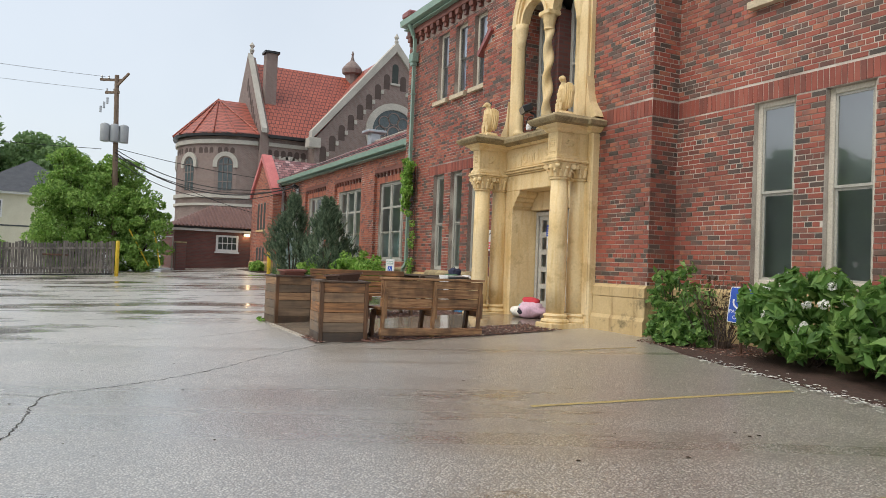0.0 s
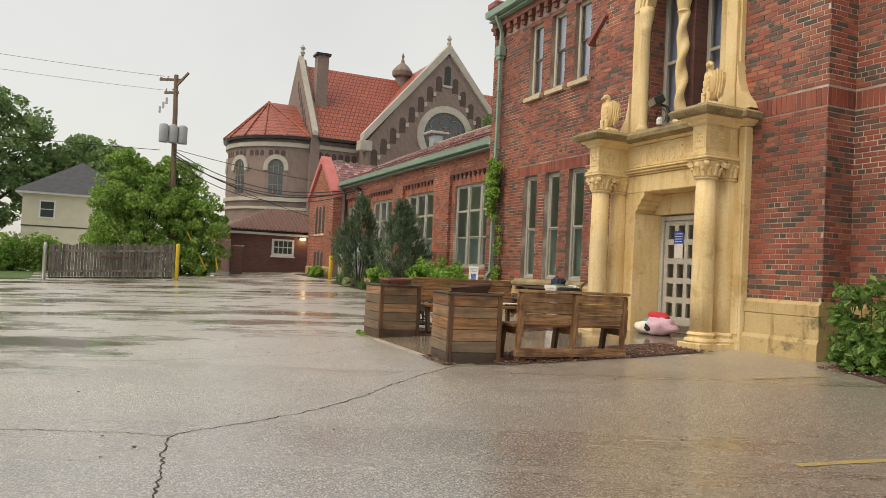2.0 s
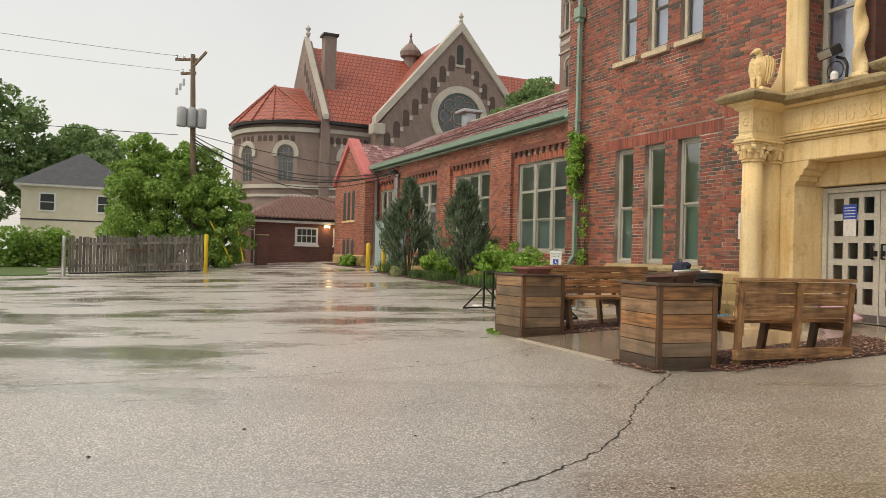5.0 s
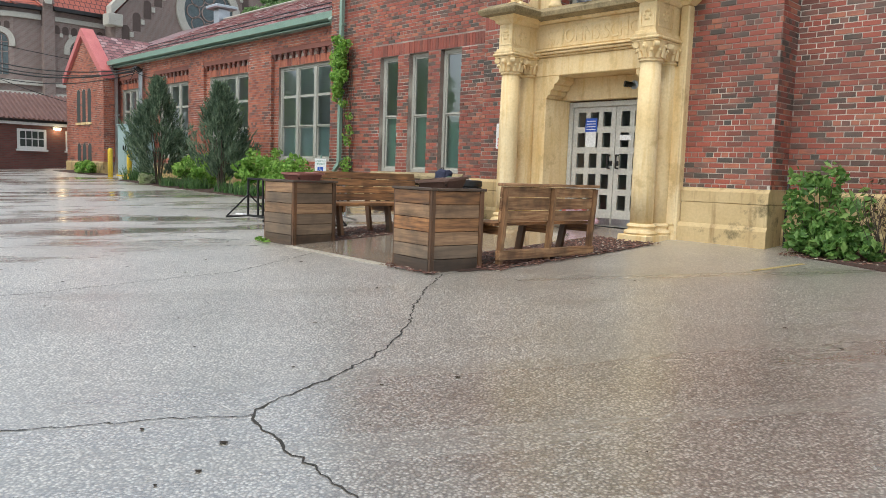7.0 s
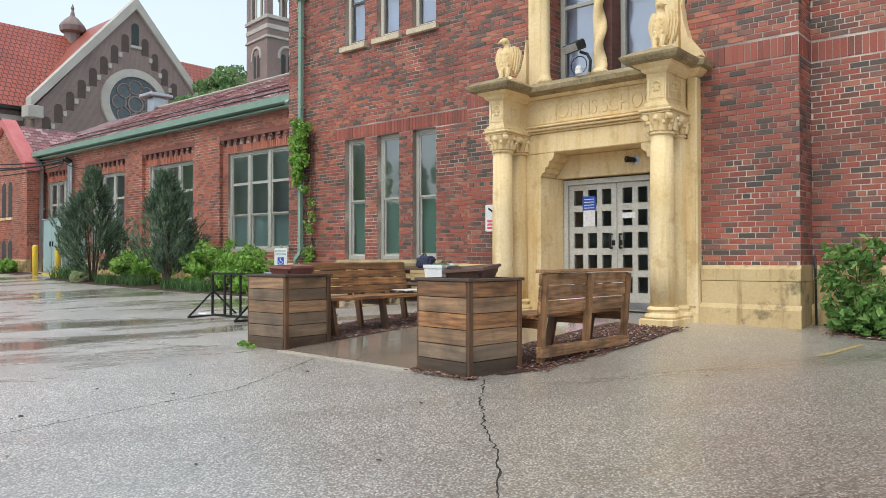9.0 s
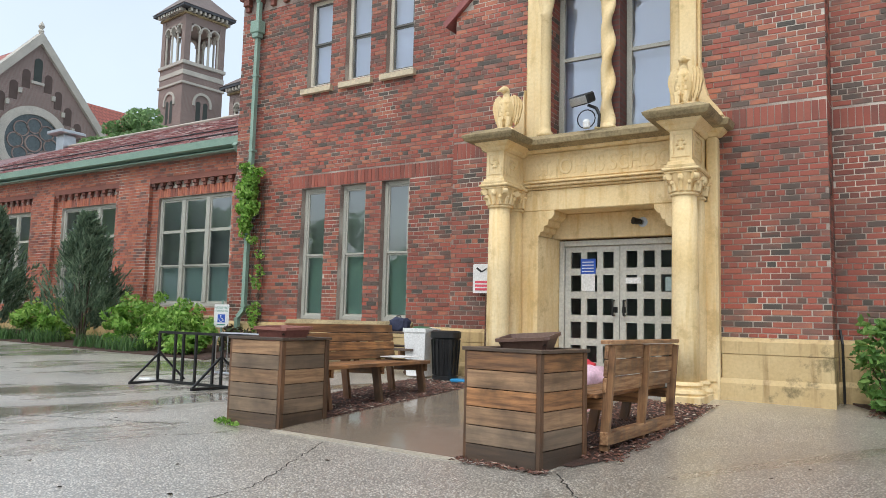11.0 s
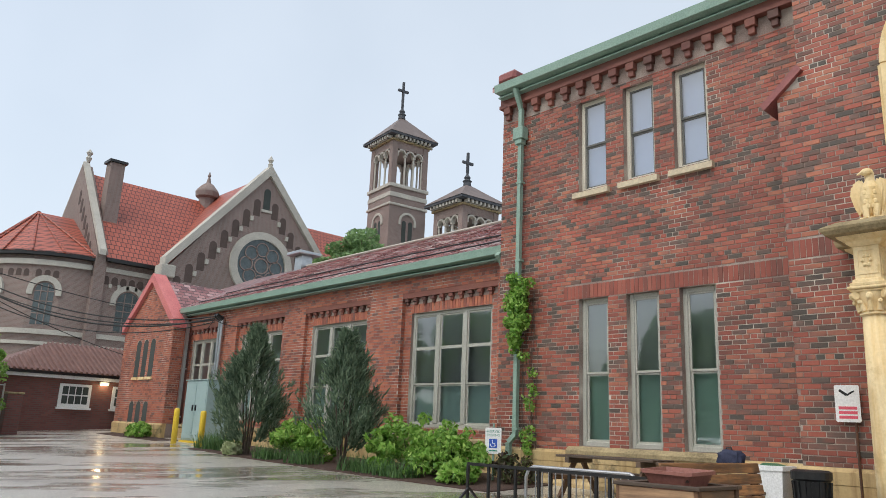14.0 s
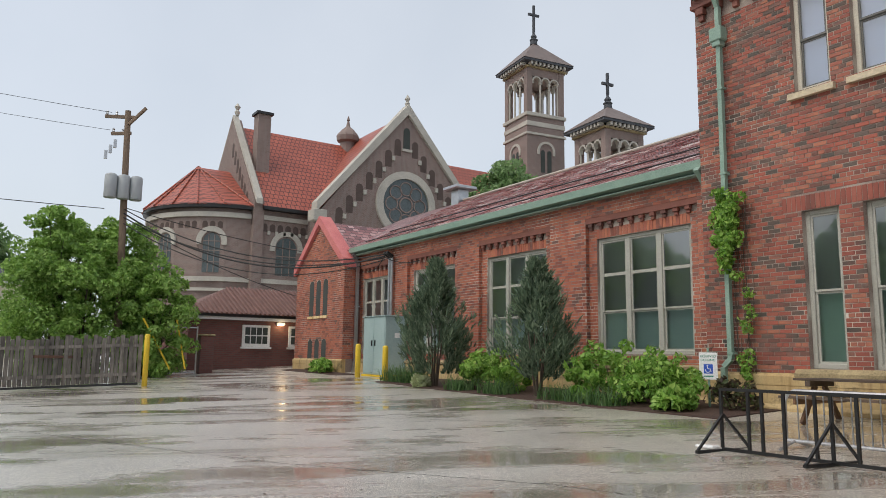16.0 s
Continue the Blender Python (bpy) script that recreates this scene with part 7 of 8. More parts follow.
def wheelchair(parent, size, y, z, mat):
    """The access symbol as plain strokes: head, back, seat and wheel."""
    bm = B()
    s = size
    for i in range(14):
        a0, a1 = radians(-200 + i * 17), radians(-200 + (i + 1) * 17)
        beam(bm, (0.32 * s * math.cos(a0) - 0.05 * s, y, z - 0.18 * s + 0.32 * s * math.sin(a0)), (0.32 * s * math.cos(a1) - 0.05 * s, y, z - 0.18 * s + 0.32 * s * math.sin(a1)), 0.002, 0.08 * s, (0, 0, 1))
    beam(bm, (-0.1 * s, y, z + 0.28 * s), (-0.05 * s, y, z - 0.02 * s), 0.10 * s, 0.002, (0, 1, 0))
    beam(bm, (-0.05 * s, y, z - 0.02 * s), (0.22 * s, y, z - 0.04 * s), 0.09 * s, 0.002, (0, 1, 0))
    beam(bm, (0.2 * s, y, z - 0.03 * s), (0.36 * s, y, z - 0.38 * s), 0.09 * s, 0.002, (0, 1, 0))
    rod(bm, (-0.1 * s, y - 0.001, z + 0.40 * s), (-0.1 * s, y + 0.001, z + 0.40 * s), 0.085 * s, 0.085 * s, 12)
    return part("symbol", bm, mat, parent, "white wheelchair symbol")


ns = thing("notice_sign", "white notice plate with red print on a rusty post", "sign", pose(-2.03, -0.98, gz(-2, -1), 0, 0, 12))
bm = B()
plate(bm, 0.27, 0.44)
pl = part("plate", bm, M_white, ns)
pl.matrix_local = pose(0, -0.03, 1.48)
bm = B()
rod(bm, (0.07, 0, 0), (0.07, 0, 1.6), 0.016)
part("post", bm, M_rust, ns, "thin rusty post")
M_redprint = plain("red_print", (0.65, 0.08, 0.12), (0.7, 0.12, 0.16), 5, 0.6)
for i in range(3):
    P("print_line", M_redprint, ns, "red print", box=(-0.10, 0.10, -0.0325, -0.0308, 1.30 + i * 0.055, 1.335 + i * 0.055))
bm = B()
beam(bm, (-0.08, -0.032, 1.64), (0.0, -0.032, 1.58), 0.03, 0.002, (0, 1, 0))
beam(bm, (0.0, -0.032, 1.58), (0.08, -0.032, 1.63), 0.02, 0.002, (0, 1, 0))
part("pictogram", bm, M_black, ns, "black pictogram")

hs_ = thing("parking_sign", "white reserved parking sign with blue access symbol", "sign", pose(-8.25, -0.52, gz(-8.25, -0.5), 0, 0, 30))
bm = B()
plate(bm, 0.30, 0.46)
pl = part("plate", bm, M_white, hs_)
pl.matrix_local = pose(0, -0.03, 0.71)
bm = B()
rod(bm, (0, 0, 0), (0, 0, 1.02), 0.022)
part("post", bm, M_green_metal, hs_, "dark green post")
P("blue_square", M_blue, hs_, "blue square", box=(-0.075, 0.075, -0.0325, -0.0305, 0.58, 0.74))
wheelchair(hs_, 0.13, -0.034, 0.665, M_white)
M_greenprint = plain("green_print", (0.02, 0.22, 0.14), (0.03, 0.26, 0.17), 5, 0.6)
text_part("RESERVED", 0.058, M_greenprint, hs_, pose(0, -0.0312, 0.855, 90, 0, 0))
text_part("PARKING", 0.058, M_greenprint, hs_, pose(0, -0.0312, 0.79, 90, 0, 0))
P("print_line", M_greenprint, hs_, box=(-0.08, 0.08, -0.0325, -0.0308, 0.525, 0.545))

bs = thing("parking_sign", "blue parking only sign with white access symbol", "sign", pose(4.66, -1.15, gz(4.66, -1.15), 0, 0, 22))
bm = B()
plate(bm, 0.31, 0.46)
pl = part("plate", bm, M_white, bs)
pl.matrix_local = pose(0, -0.03, 0.64, -6, 4, 0)
bm = B()
plate(bm, 0.29, 0.44, 0.018, 0.003)
p2 = part("face", bm, M_blue, pl, "blue face")
p2.matrix_local = pose(0, -0.0035, 0)
w_ = wheelchair(pl, 0.27, -0.0052, 0.09, M_white)
text_part("PARKING", 0.068, M_white, pl, pose(0, -0.0042, -0.11, 90, 0, 0))
text_part("ONLY", 0.068, M_white, pl, pose(0, -0.0042, -0.185, 90, 0, 0))
bm = B()
rod(bm, (0, 0, 0), (0, 0, 0.92), 0.02)
part("post", bm, M_rust, bs)


# ---- barriers and picnic tables ----
def rack(x0, x1, y, hgt):
    z = gz((x0 + x1) / 2, y)
    t = thing("metal_barrier", "black steel barrier with upright bars and splayed feet", "barrier", pose((x0 + x1) / 2, y, z))
    L = (x1 - x0) / 2
    for z0 in (0.035, hgt):
        bm = B()
        beam(bm, (-L, 0, z0), (L, 0, z0), 0.035, 0.035)
        part("rail", bm, M_black, t)
    n = 11
    for i in range(n):
        bm = B()
        xx = -L + 2 * L * (i + (0.35 if i % 3 == 1 else 0)) / (n - 0.6)
        beam(bm, (xx, 0, 0.05), (xx, 0, hgt), 0.03, 0.03, (0, 1, 0))
        part("bar", bm, M_black, t)
    for xx in (-L + 0.02, -L + 1.28, L - 0.3):
        bm = B()
        beam(bm, (xx - 0.05, -0.42, 0.018), (xx + 0.05, 0.42, 0.018), 0.04, 0.035)
        beam(bm, (xx - 0.05, -0.40, 0.03), (xx, 0, 0.42), 0.025, 0.025)
        beam(bm, (xx + 0.05, 0.40, 0.03), (xx, 0, 0.42), 0.025, 0.025)
        part("foot", bm, M_black, t)


rack(-5.42, -2.75, -4.05, 0.70)
cb_ = thing("crowd_barrier", "galvanised tubular crowd barrier with round corners", "barrier", pose(-4.25, -3.36, gz(-4.25, -3.36), 0, 0, 2))
bm = B()
L = 0.80
pts = [(-L, 0.10), (-L, 0.54), (-L + 0.04, 0.62), (-L + 0.12, 0.66), (L - 0.12, 0.66), (L, 0.57), (L, 0.10), (-L, 0.10)]
for a, b in zip(pts, pts[1:]):
    rod(bm, (a[0], 0, a[1]), (b[0], 0, b[1]), 0.02)
part("frame", bm, M_steel, cb_)
for i in range(14):
    bm = B()
    xx = -L + 0.15 + i * (2 * L - 0.3) / 13
    rod(bm, (xx, 0, 0.10), (xx, 0, 0.66), 0.009, 0.009, 6)
    part("bar", bm, M_steel, cb_)
for xx in (-L + 0.1, L - 0.1):
    bm = B()
    rod(bm, (xx, -0.32, 0.02), (xx, 0, 0.10), 0.016)
    rod(bm, (xx, 0, 0.10), (xx, 0.32, 0.02), 0.016)
    part("foot", bm, M_steel, cb_)


def picnic(x, y, tilt):
    z = gz(x, y)
    t = thing("picnic_table", "dark wet wooden picnic table against the wall", "table", pose(x, y, z, 0, 0, tilt) @ Matrix.Diagonal((1, 1, 0.87, 1)), "picnic tables by the wall")
    for i in range(4):
        P("top_plank", M_wet_x, t, box=(-0.85, 0.85, -0.30 + i * 0.152, -0.155 + i * 0.152, 0.68, 0.72), bev=0.005)
    for s in (-1, 1):
        P("bench_plank", M_wet_x, t, box=(-0.85, 0.85, s * 0.58 - 0.11, s * 0.58 + 0.11, 0.40, 0.44), bev=0.005)
        P("cleat", M_wet_y, t, box=(s * 0.62 - 0.04, s * 0.62 + 0.04, -0.32, 0.32, 0.59, 0.678), bev=0.004)
        P("bearer", M_wood_y, t, box=(s * 0.62 - 0.02, s * 0.62 + 0.02, -0.68, 0.68, 0.31, 0.398), bev=0.004)
        for q in (-1, 1):
            bm = B()
            beam(bm, (s * 0.62, q * 0.5, 0), (s * 0.62, q * 0.12, 0.6), 0.09, 0.04, (1, 0, 0))
            part("leg", bm, M_wood_z, t)
    return t


picnic(-5.42, -0.93, 1)
picnic(-3.66, -0.95, -1)
pk = thing("backpack", "dark navy backpack slumped on the picnic table", "backpack", pose(-3.55, -0.95, gz(-3.55, -0.95) + 0.626))
M_navy = plain("navy_cloth", (0.015, 0.02, 0.05), (0.04, 0.045, 0.085), 9, 0.8)
bm = B()
bmesh.ops.create_icosphere(bm, subdivisions=4, radius=1.0)
for v in bm.verts:
    q = [math.copysign(abs(u) ** 0.6, u) for u in v.co]
    d = 1 + 0.16 * noise.noise(v.co * 2.2) + 0.07 * noise.noise(v.co * 6)
    v.co = Vector((q[0] * 0.17 * d, q[1] * 0.11 * d, max(0.0, 0.10 + q[2] * 0.115 * d)))
sack = part("sack", bm, M_navy, pk, "", True)
bm = B()
for a, b in zip([(-0.05, -0.02, 0.20), (-0.04, -0.03, 0.245), (0.02, -0.03, 0.25), (0.04, -0.02, 0.20)], [(-0.04, -0.03, 0.245), (0.02, -0.03, 0.25), (0.04, -0.02, 0.20), (0.05, -0.02, 0.18)]):
    rod(bm, a, b, 0.01, 0.01, 6)
part("strap", bm, M_black, sack, "black carry loop")
fc = thing("folded_cloth", "white folded cloth heaped on the table", "cloth", pose(-3.02, -0.95, gz(-3.02, -0.95) + 0.626))
bm = B()
bmesh.ops.create_icosphere(bm, subdivisions=4, radius=1.0)
for v in bm.verts:
    d = 1 + 0.25 * noise.noise(v.co * 2.5 + Vector((4, 0, 0))) + 0.12 * noise.noise(v.co * 7)
    v.co = Vector((v.co.x * 0.18 * d, v.co.y * 0.13 * d, max(0.0, 0.03 + v.co.z * 0.055 * d)))
part("cloth", bm, M_white, fc, "", True)
tagged(P("styrofoam_tray", M_white, None, box=(-5.75, -5.5, -4.12, -3.98, gz(-5.6, -4.05), gz(-5.6, -4.05) + 0.035), bev=0.012), "white plastic tray lying on wet asphalt", "litter")

# ---- electrical cabinet and bollards ----
cz = gz(-20.8, -0.3)
cab = thing("electrical_cabinet", "pale grey-green steel electrical cabinet with double doors", "cabinet", pose(-20.8, 0.03, cz))
P("body", M_cabinet, cab, box=(-0.72, 0.72, -0.38, 0.38, 0.06, 1.86), bev=0.01)
P("base", M_yellow, cab, "yellow painted base", box=(-0.76, 0.76, -0.42, 0.40, 0.0, 0.058))
for s in (-1, 1):
    a, b = sorted((s * 0.02, s * 0.68))
    d = P("door", M_cabinet, cab, box=(a, b, -0.395, -0.3805, 0.12, 1.80), bev=0.004)
    P("handle", M_black, d, "dark lever handle", box=(s * 0.10 - 0.02, s * 0.10 + 0.02, -0.43, -0.396, 0.95, 1.12))
P("roof_plate", M_cabinet, cab, box=(-0.76, 0.76, -0.42, 0.40, 1.862, 1.89), bev=0.006)
P("nameplate", M_white, cab, box=(0.7205, 0.724, -0.05, 0.12, 1.2, 1.35))


def bollard(x, y, h):
    z = gz(x, y)
    t = thing("bollard", "yellow painted steel bollard with a domed top", "bollard", pose(x, y, z), "yellow bollards by the cabinet")
    bm = B()
    lathe(bm, [(0.085, -0.05), (0.085, h - 0.05), (0.07, h - 0.01), (0.03, h + 0.01)], 16)
    part("post", bm, M_yellow, t, "", True)


bollard(-20.9, -0.85, 1.02)
bollard(-19.15, -0.85, 0.98)


# ---- plants ----
def leaf_quads(rg, centers, n, size, flat=0.5, elong=1.6):
    """n leaves scattered about clump centres (x, y, z, radius); two-sided folded quads."""
    vs, fs = [], []
    for i in range(n):
        c = centers[rg.randrange(len(centers))]
        d = Vector((rg.gauss(0, 1), rg.gauss(0, 1), rg.gauss(0, 1))).normalized() * c[3] * rg.uniform(0.55, 1.0) ** 0.6
        p = Vector(c[:3]) + Vector((d.x, d.y, d.z * 0.8))
        s = size * rg.uniform(0.6, 1.35)
        up = (d.normalized() * flat + Vector((rg.gauss(0, 1), rg.gauss(0, 1), rg.gauss(0.3, 1))) * 0.6).normalized()
        a = up.cross(Vector((rg.gauss(0, 1), rg.gauss(0, 1), rg.gauss(0, 1)))).normalized()
        b = up.cross(a)
        n0 = len(vs)
        vs += [tuple(p - a * s * elong * 0.5), tuple(p + b * s * 0.42 + up * s * 0.1), tuple(p + a * s * elong * 0.5), tuple(p - b * s * 0.42 + up * s * 0.1)]
        fs.append((n0, n0 + 1, n0 + 2, n0 + 3))
    return vs, fs


def crown_clumps(rg, cx, cy, z0, z1, rx, ry, n, r):
    out = []
    while len(out) < n:
        u = Vector((rg.uniform(-1, 1), rg.uniform(-1, 1), rg.uniform(-1, 1)))
        if u.length > 1 or u.length < 0.35:
            continue
        out.append((cx + u.x * rx, cy + u.y * ry, (z0 + z1) / 2 + u.z * (z1 - z0) / 2, r * rg.uniform(0.6, 1.25)))
    return out


def tree(name, x, y, h, crown_z, rx, ry, clumps, cr, leaves, size, mat, seed, label, trunk=0.16, cat="tree"):
    rg = random.Random(seed)
    z = gz(x, y)
    t = thing(name, label, cat, pose(x, y, z - 0.05))
    cl = crown_clumps(rg, 0, 0, crown_z, h, rx, ry, clumps, cr)
    bm = B()
    rod(bm, (0, 0, 0), (0.05, 0.02, crown_z + (h - crown_z) * 0.35), trunk, trunk * 0.5, 9)
    rod(bm, (0.05, 0.02, crown_z + (h - crown_z) * 0.35), (0.1, 0.05, h * 0.86), trunk * 0.5, 0.03, 7)
    part("trunk", bm, M_bark, t)
    bm = B()
    for c in cl[:: max(1, len(cl) // 26)]:
        b0 = Vector((0.04, 0.02, crown_z * 0.7 + (c[2] - crown_z * 0.7) * 0.35))
        m = (b0 + Vector(c[:3])) / 2 + Vector((0, 0, -0.15))
        rod(bm, b0, m, trunk * 0.33, trunk * 0.2, 5)
        rod(bm, m, c[:3], trunk * 0.2, 0.012, 5)
    part("branch", bm, M_bark, t)
    vs, fs = leaf_quads(rg, cl, leaves, size)
    raw("crown", vs, fs, mat, t)
    return t


def juniper(x, y, h, r, seed):
    rg = random.Random(seed)
    z = gz(x, y)
    t = thing("juniper", "dense blue-green columnar juniper in the bed", "juniper", pose(x, y, z - 0.02), "junipers along the wing")
    bm = B()
    for i in range(5):
        a = i * 1.3
        rod(bm, (0.05 * math.cos(a), 0.05 * math.sin(a), 0), (0.3 * r * math.cos(a), 0.3 * r * math.sin(a), h * 0.5), 0.03, 0.01, 6)
    part("trunk", bm, M_bark, t)
    vs, fs = [], []
    plumes = [(rg.random() ** 0.85, rg.uniform(0, math.tau), rg.uniform(0.65, 1.25)) for i in range(110)]
    for i in range(1700):
        f0, a0, reach = plumes[i % 110]
        f = min(0.99, max(0.0, f0 + rg.uniform(-0.09, 0.09)))
        zz = 0.35 + f * (h - 0.45)
        env = r * (0.5 + 0.55 * math.sin(math.pi * min(1.0, 0.12 + f * 0.95))) * (1 - f ** 2.4) + 0.05
        a = a0 + rg.gauss(0, 0.16)
        rr = env * reach * (0.35 + 0.65 * rg.random() ** 0.5) * (1 + 0.25 * math.sin(3 * a + 6 * f + seed) + 0.15 * math.sin(7 * a - 11 * f))
        p = Vector((rr * math.cos(a), rr * math.sin(a), zz))
        out = Vector((math.cos(a) * 0.55, math.sin(a) * 0.55, 1.0 + rg.uniform(-0.3, 0.3))).normalized()
        L = rg.uniform(0.14, 0.30)
        for k_ in range(6):
            d = (out + Vector((rg.gauss(0, 0.4), rg.gauss(0, 0.4), rg.gauss(0, 0.3)))).normalized()
            q = p + out * L * k_ / 6
            sd = d.cross(Vector((rg.gauss(0, 1), rg.gauss(0, 1), rg.gauss(0, 1)))).normalized() * 0.019
            n0 = len(vs)
            vs += [tuple(q - sd), tuple(q + sd), tuple(q + d * 0.13 + sd * 0.4), tuple(q + d * 0.15)]
            fs.append((n0, n0 + 1, n0 + 2, n0 + 3))
    raw("foliage", vs, fs, M_juniper, t)
    return t


juniper(-15.85, -1.25, 3.15, 0.74, 3)
juniper(-11.95, -1.2, 2.78, 0.68, 7)


def shrub(name, x, y, w, d, h, leaves, size, mat, seed, label, stems=True, cat="shrub", group=""):
    rg = random.Random(seed)
    t = thing(name, label, cat, pose(x, y, gz(x, y)), group)
    cl = []
    for i in range(64):
        a, q = rg.uniform(0, math.tau), math.sqrt(rg.random())
        ex, ey = q * math.cos(a), q * math.sin(a)
        cl.append((ex * w / 2, ey * d / 2, h * (0.16 + 0.84 * rg.random() ** 0.8) * (1 - 0.5 * q ** 3), 0.13 * min(w, d, h) * rg.uniform(0.6, 1.6)))
    if stems:
        bm = B()
        for c in cl[:22]:
            rod(bm, (c[0] * 0.25, c[1] * 0.25, 0), c[:3], 0.010, 0.004, 5)
        tagged(part("stem_mass", bm, M_bark, t), kind="stuff")
    vs, fs = leaf_quads(rg, cl, leaves, size, 0.7, 1.7)
    vs = [(p[0], p[1], max(0.01, p[2])) for p in vs]
    raw("foliage", vs, fs, mat, t)
    return t


def blades(x, y, w, d, h, n, seed, label):
    rg = random.Random(seed)
    t = thing("lily_clump", label, "plant", pose(x, y, gz(x, y)), "lily clumps in the bed")
    vs, fs = [], []
    for i in range(n):
        px, py = rg.uniform(-w / 2, w / 2), rg.uniform(-d / 2, d / 2)
        a = rg.uniform(0, math.tau)
        L = h * rg.uniform(0.6, 1.1)
        lean = rg.uniform(0.2, 0.75)
        s = Vector((-math.sin(a), math.cos(a), 0)) * 0.011
        prev = None
        for k_ in range(4):
            f = k_ / 3
            c = Vector((px + math.cos(a) * lean * L * f * (0.4 + 0.6 * f), py + math.sin(a) * lean * L * f * (0.4 + 0.6 * f), L * (f - 0.38 * f * f * lean * 1.4) + 0.01))
            ww = s * (1 - 0.9 * f)
            vs += [tuple(c - ww), tuple(c + ww)]
            if k_:
                m_ = len(vs)
                fs.append((m_ - 4, m_ - 3, m_ - 1, m_ - 2))
    tagged(raw("leaf_tuft", vs, fs, M_blade, t), kind="stuff")
    return t


G = "garden shrubs along the wing"
LB = "bright green leafy shrub in the mulched bed"
shrub("shrub", -10.1, -0.75, 2.4, 1.5, 1.10, 3800, 0.075, M_leaf_bright, 31, LB, group=G)
shrub("shrub", -8.95, -0.85, 1.5, 1.2, 0.85, 2200, 0.07, M_leaf_bright, 32, LB, group=G)
shrub("shrub", -13.9, -0.85, 2.0, 1.3, 0.95, 3000, 0.08, M_leaf_bright, 33, LB, group=G)
shrub("shrub", -8.3, -1.35, 0.7, 0.6, 0.40, 700, 0.10, M_leaf_bright, 34, "low bright broad-leaved plant at the bed edge", False, group=G)
shrub("shrub", -7.75, -0.55, 0.9, 0.6, 0.55, 700, 0.06, leaf_mat("bronze_leaf", [(0, (0.05, 0.03, 0.025)), (0.5, (0.09, 0.07, 0.04)), (1, (0.10, 0.15, 0.05))]), 35, "dark bronze-leaved shrub by the downpipe", group=G)
shrub("hosta", -16.0, -1.55, 0.5, 0.4, 0.28, 300, 0.11, leaf_mat("pale_hosta", [(0, (0.35, 0.42, 0.2)), (1, (0.6, 0.62, 0.42))]), 36, "pale variegated hosta at the bed edge", False, "plant")
shrub("shrub", -24.3, -0.6, 1.6, 0.6, 0.5, 900, 0.09, M_leaf_bright, 37, "low green shrub before the gabled bay", False, group=G)
for i, (x, y, w) in enumerate(((-18.0, -1.05, 1.3), (-17.2, -1.0, 0.9), (-10.9, -1.45, 1.1), (-9.8, -1.5, 1.0), (-13.0, -1.45, 0.9), (-14.4, -1.45, 0.7))):
    blades(x, y, w, 0.55, 0.62 if i < 2 else 0.42, 260, 60 + i, "arching grassy day-lily leaves in the bed")
shrub("weed", -2.18, -5.66, 0.34, 0.12, 0.07, 90, 0.032, M_leaf_bright, 52, "small green weed at the foot of the planter", False, "plant")
# beside the entrance
GR = "shrubs beside the entrance"
shrub("shrub", 3.35, -0.90, 0.95, 0.8, 1.2, 1150, 0.07, M_leaf_deep, 41, "leafy green shrub against the plinth", group=GR)
shrub("shrub", 3.55, -1.15, 1.1, 0.5, 0.42, 900, 0.07, M_leaf_deep, 45, "low green seedlings at the bed edge", False, group=GR)
rg = random.Random(9)
bare = thing("bare_shrub", "brown half-bare twiggy shrub", "shrub", pose(4.15, -0.95, gz(4.15, -0.95)))
bm = B()
for i in range(46):
    a = rg.uniform(0, math.tau)
    q = Vector((0.1 * math.cos(a), 0.1 * math.sin(a), 0))
    for k_ in range(3):
        nx = q + Vector((rg.gauss(0, 0.09) + 0.06 * math.cos(a), rg.gauss(0, 0.09) + 0.06 * math.sin(a), rg.uniform(0.2, 0.36)))
        rod(bm, q, nx, 0.007 - 0.0018 * k_, 0.005 - 0.0015 * k_, 4)
        q = nx
tagged(part("twig_mass", bm, M_bark, bare), kind="stuff")
vs, fs = leaf_quads(rg, [(0, 0, 0.75, 0.4), (0.1, 0.1, 0.5, 0.35)], 260, 0.035)
raw("leaves", vs, fs, leaf_mat("brown_leaf", [(0, (0.06, 0.03, 0.02)), (0.6, (0.12, 0.06, 0.035)), (1, (0.09, 0.11, 0.04))]), bare)


def hydrangea(x, y, w, h, seed):
    t = shrub("hydrangea", x, y, w, w * 0.85, h, 2600, 0.11, M_leaf_deep, seed, "hydrangea bush with white flower heads", group=GR)
    rg = random.Random(seed + 1)
    for i in range(13):
        a = rg.uniform(math.pi, math.tau * 1.02)
        q = rg.uniform(0.3, 0.95)
        c = (math.cos(a) * q * w * 0.5, math.sin(a) * q * w * 0.43, h * (1.0 - 0.5 * q * q) * rg.uniform(0.65, 1.0), rg.uniform(0.045, 0.075))
        vs, fs = leaf_quads(rg, [c], 60, 0.032, 0.9, 1.1)
        raw("flower_head", vs, fs, M_petal, t, "white flower head")
    return t


hydrangea(5.6, -1.15, 1.5, 1.15, 71)
hydrangea(7.0, -1.3, 1.5, 1.1, 75)
hydrangea(8.5, -1.5, 1.5, 1.1, 78)
rg = random.Random(17)
vs, fs = [], []
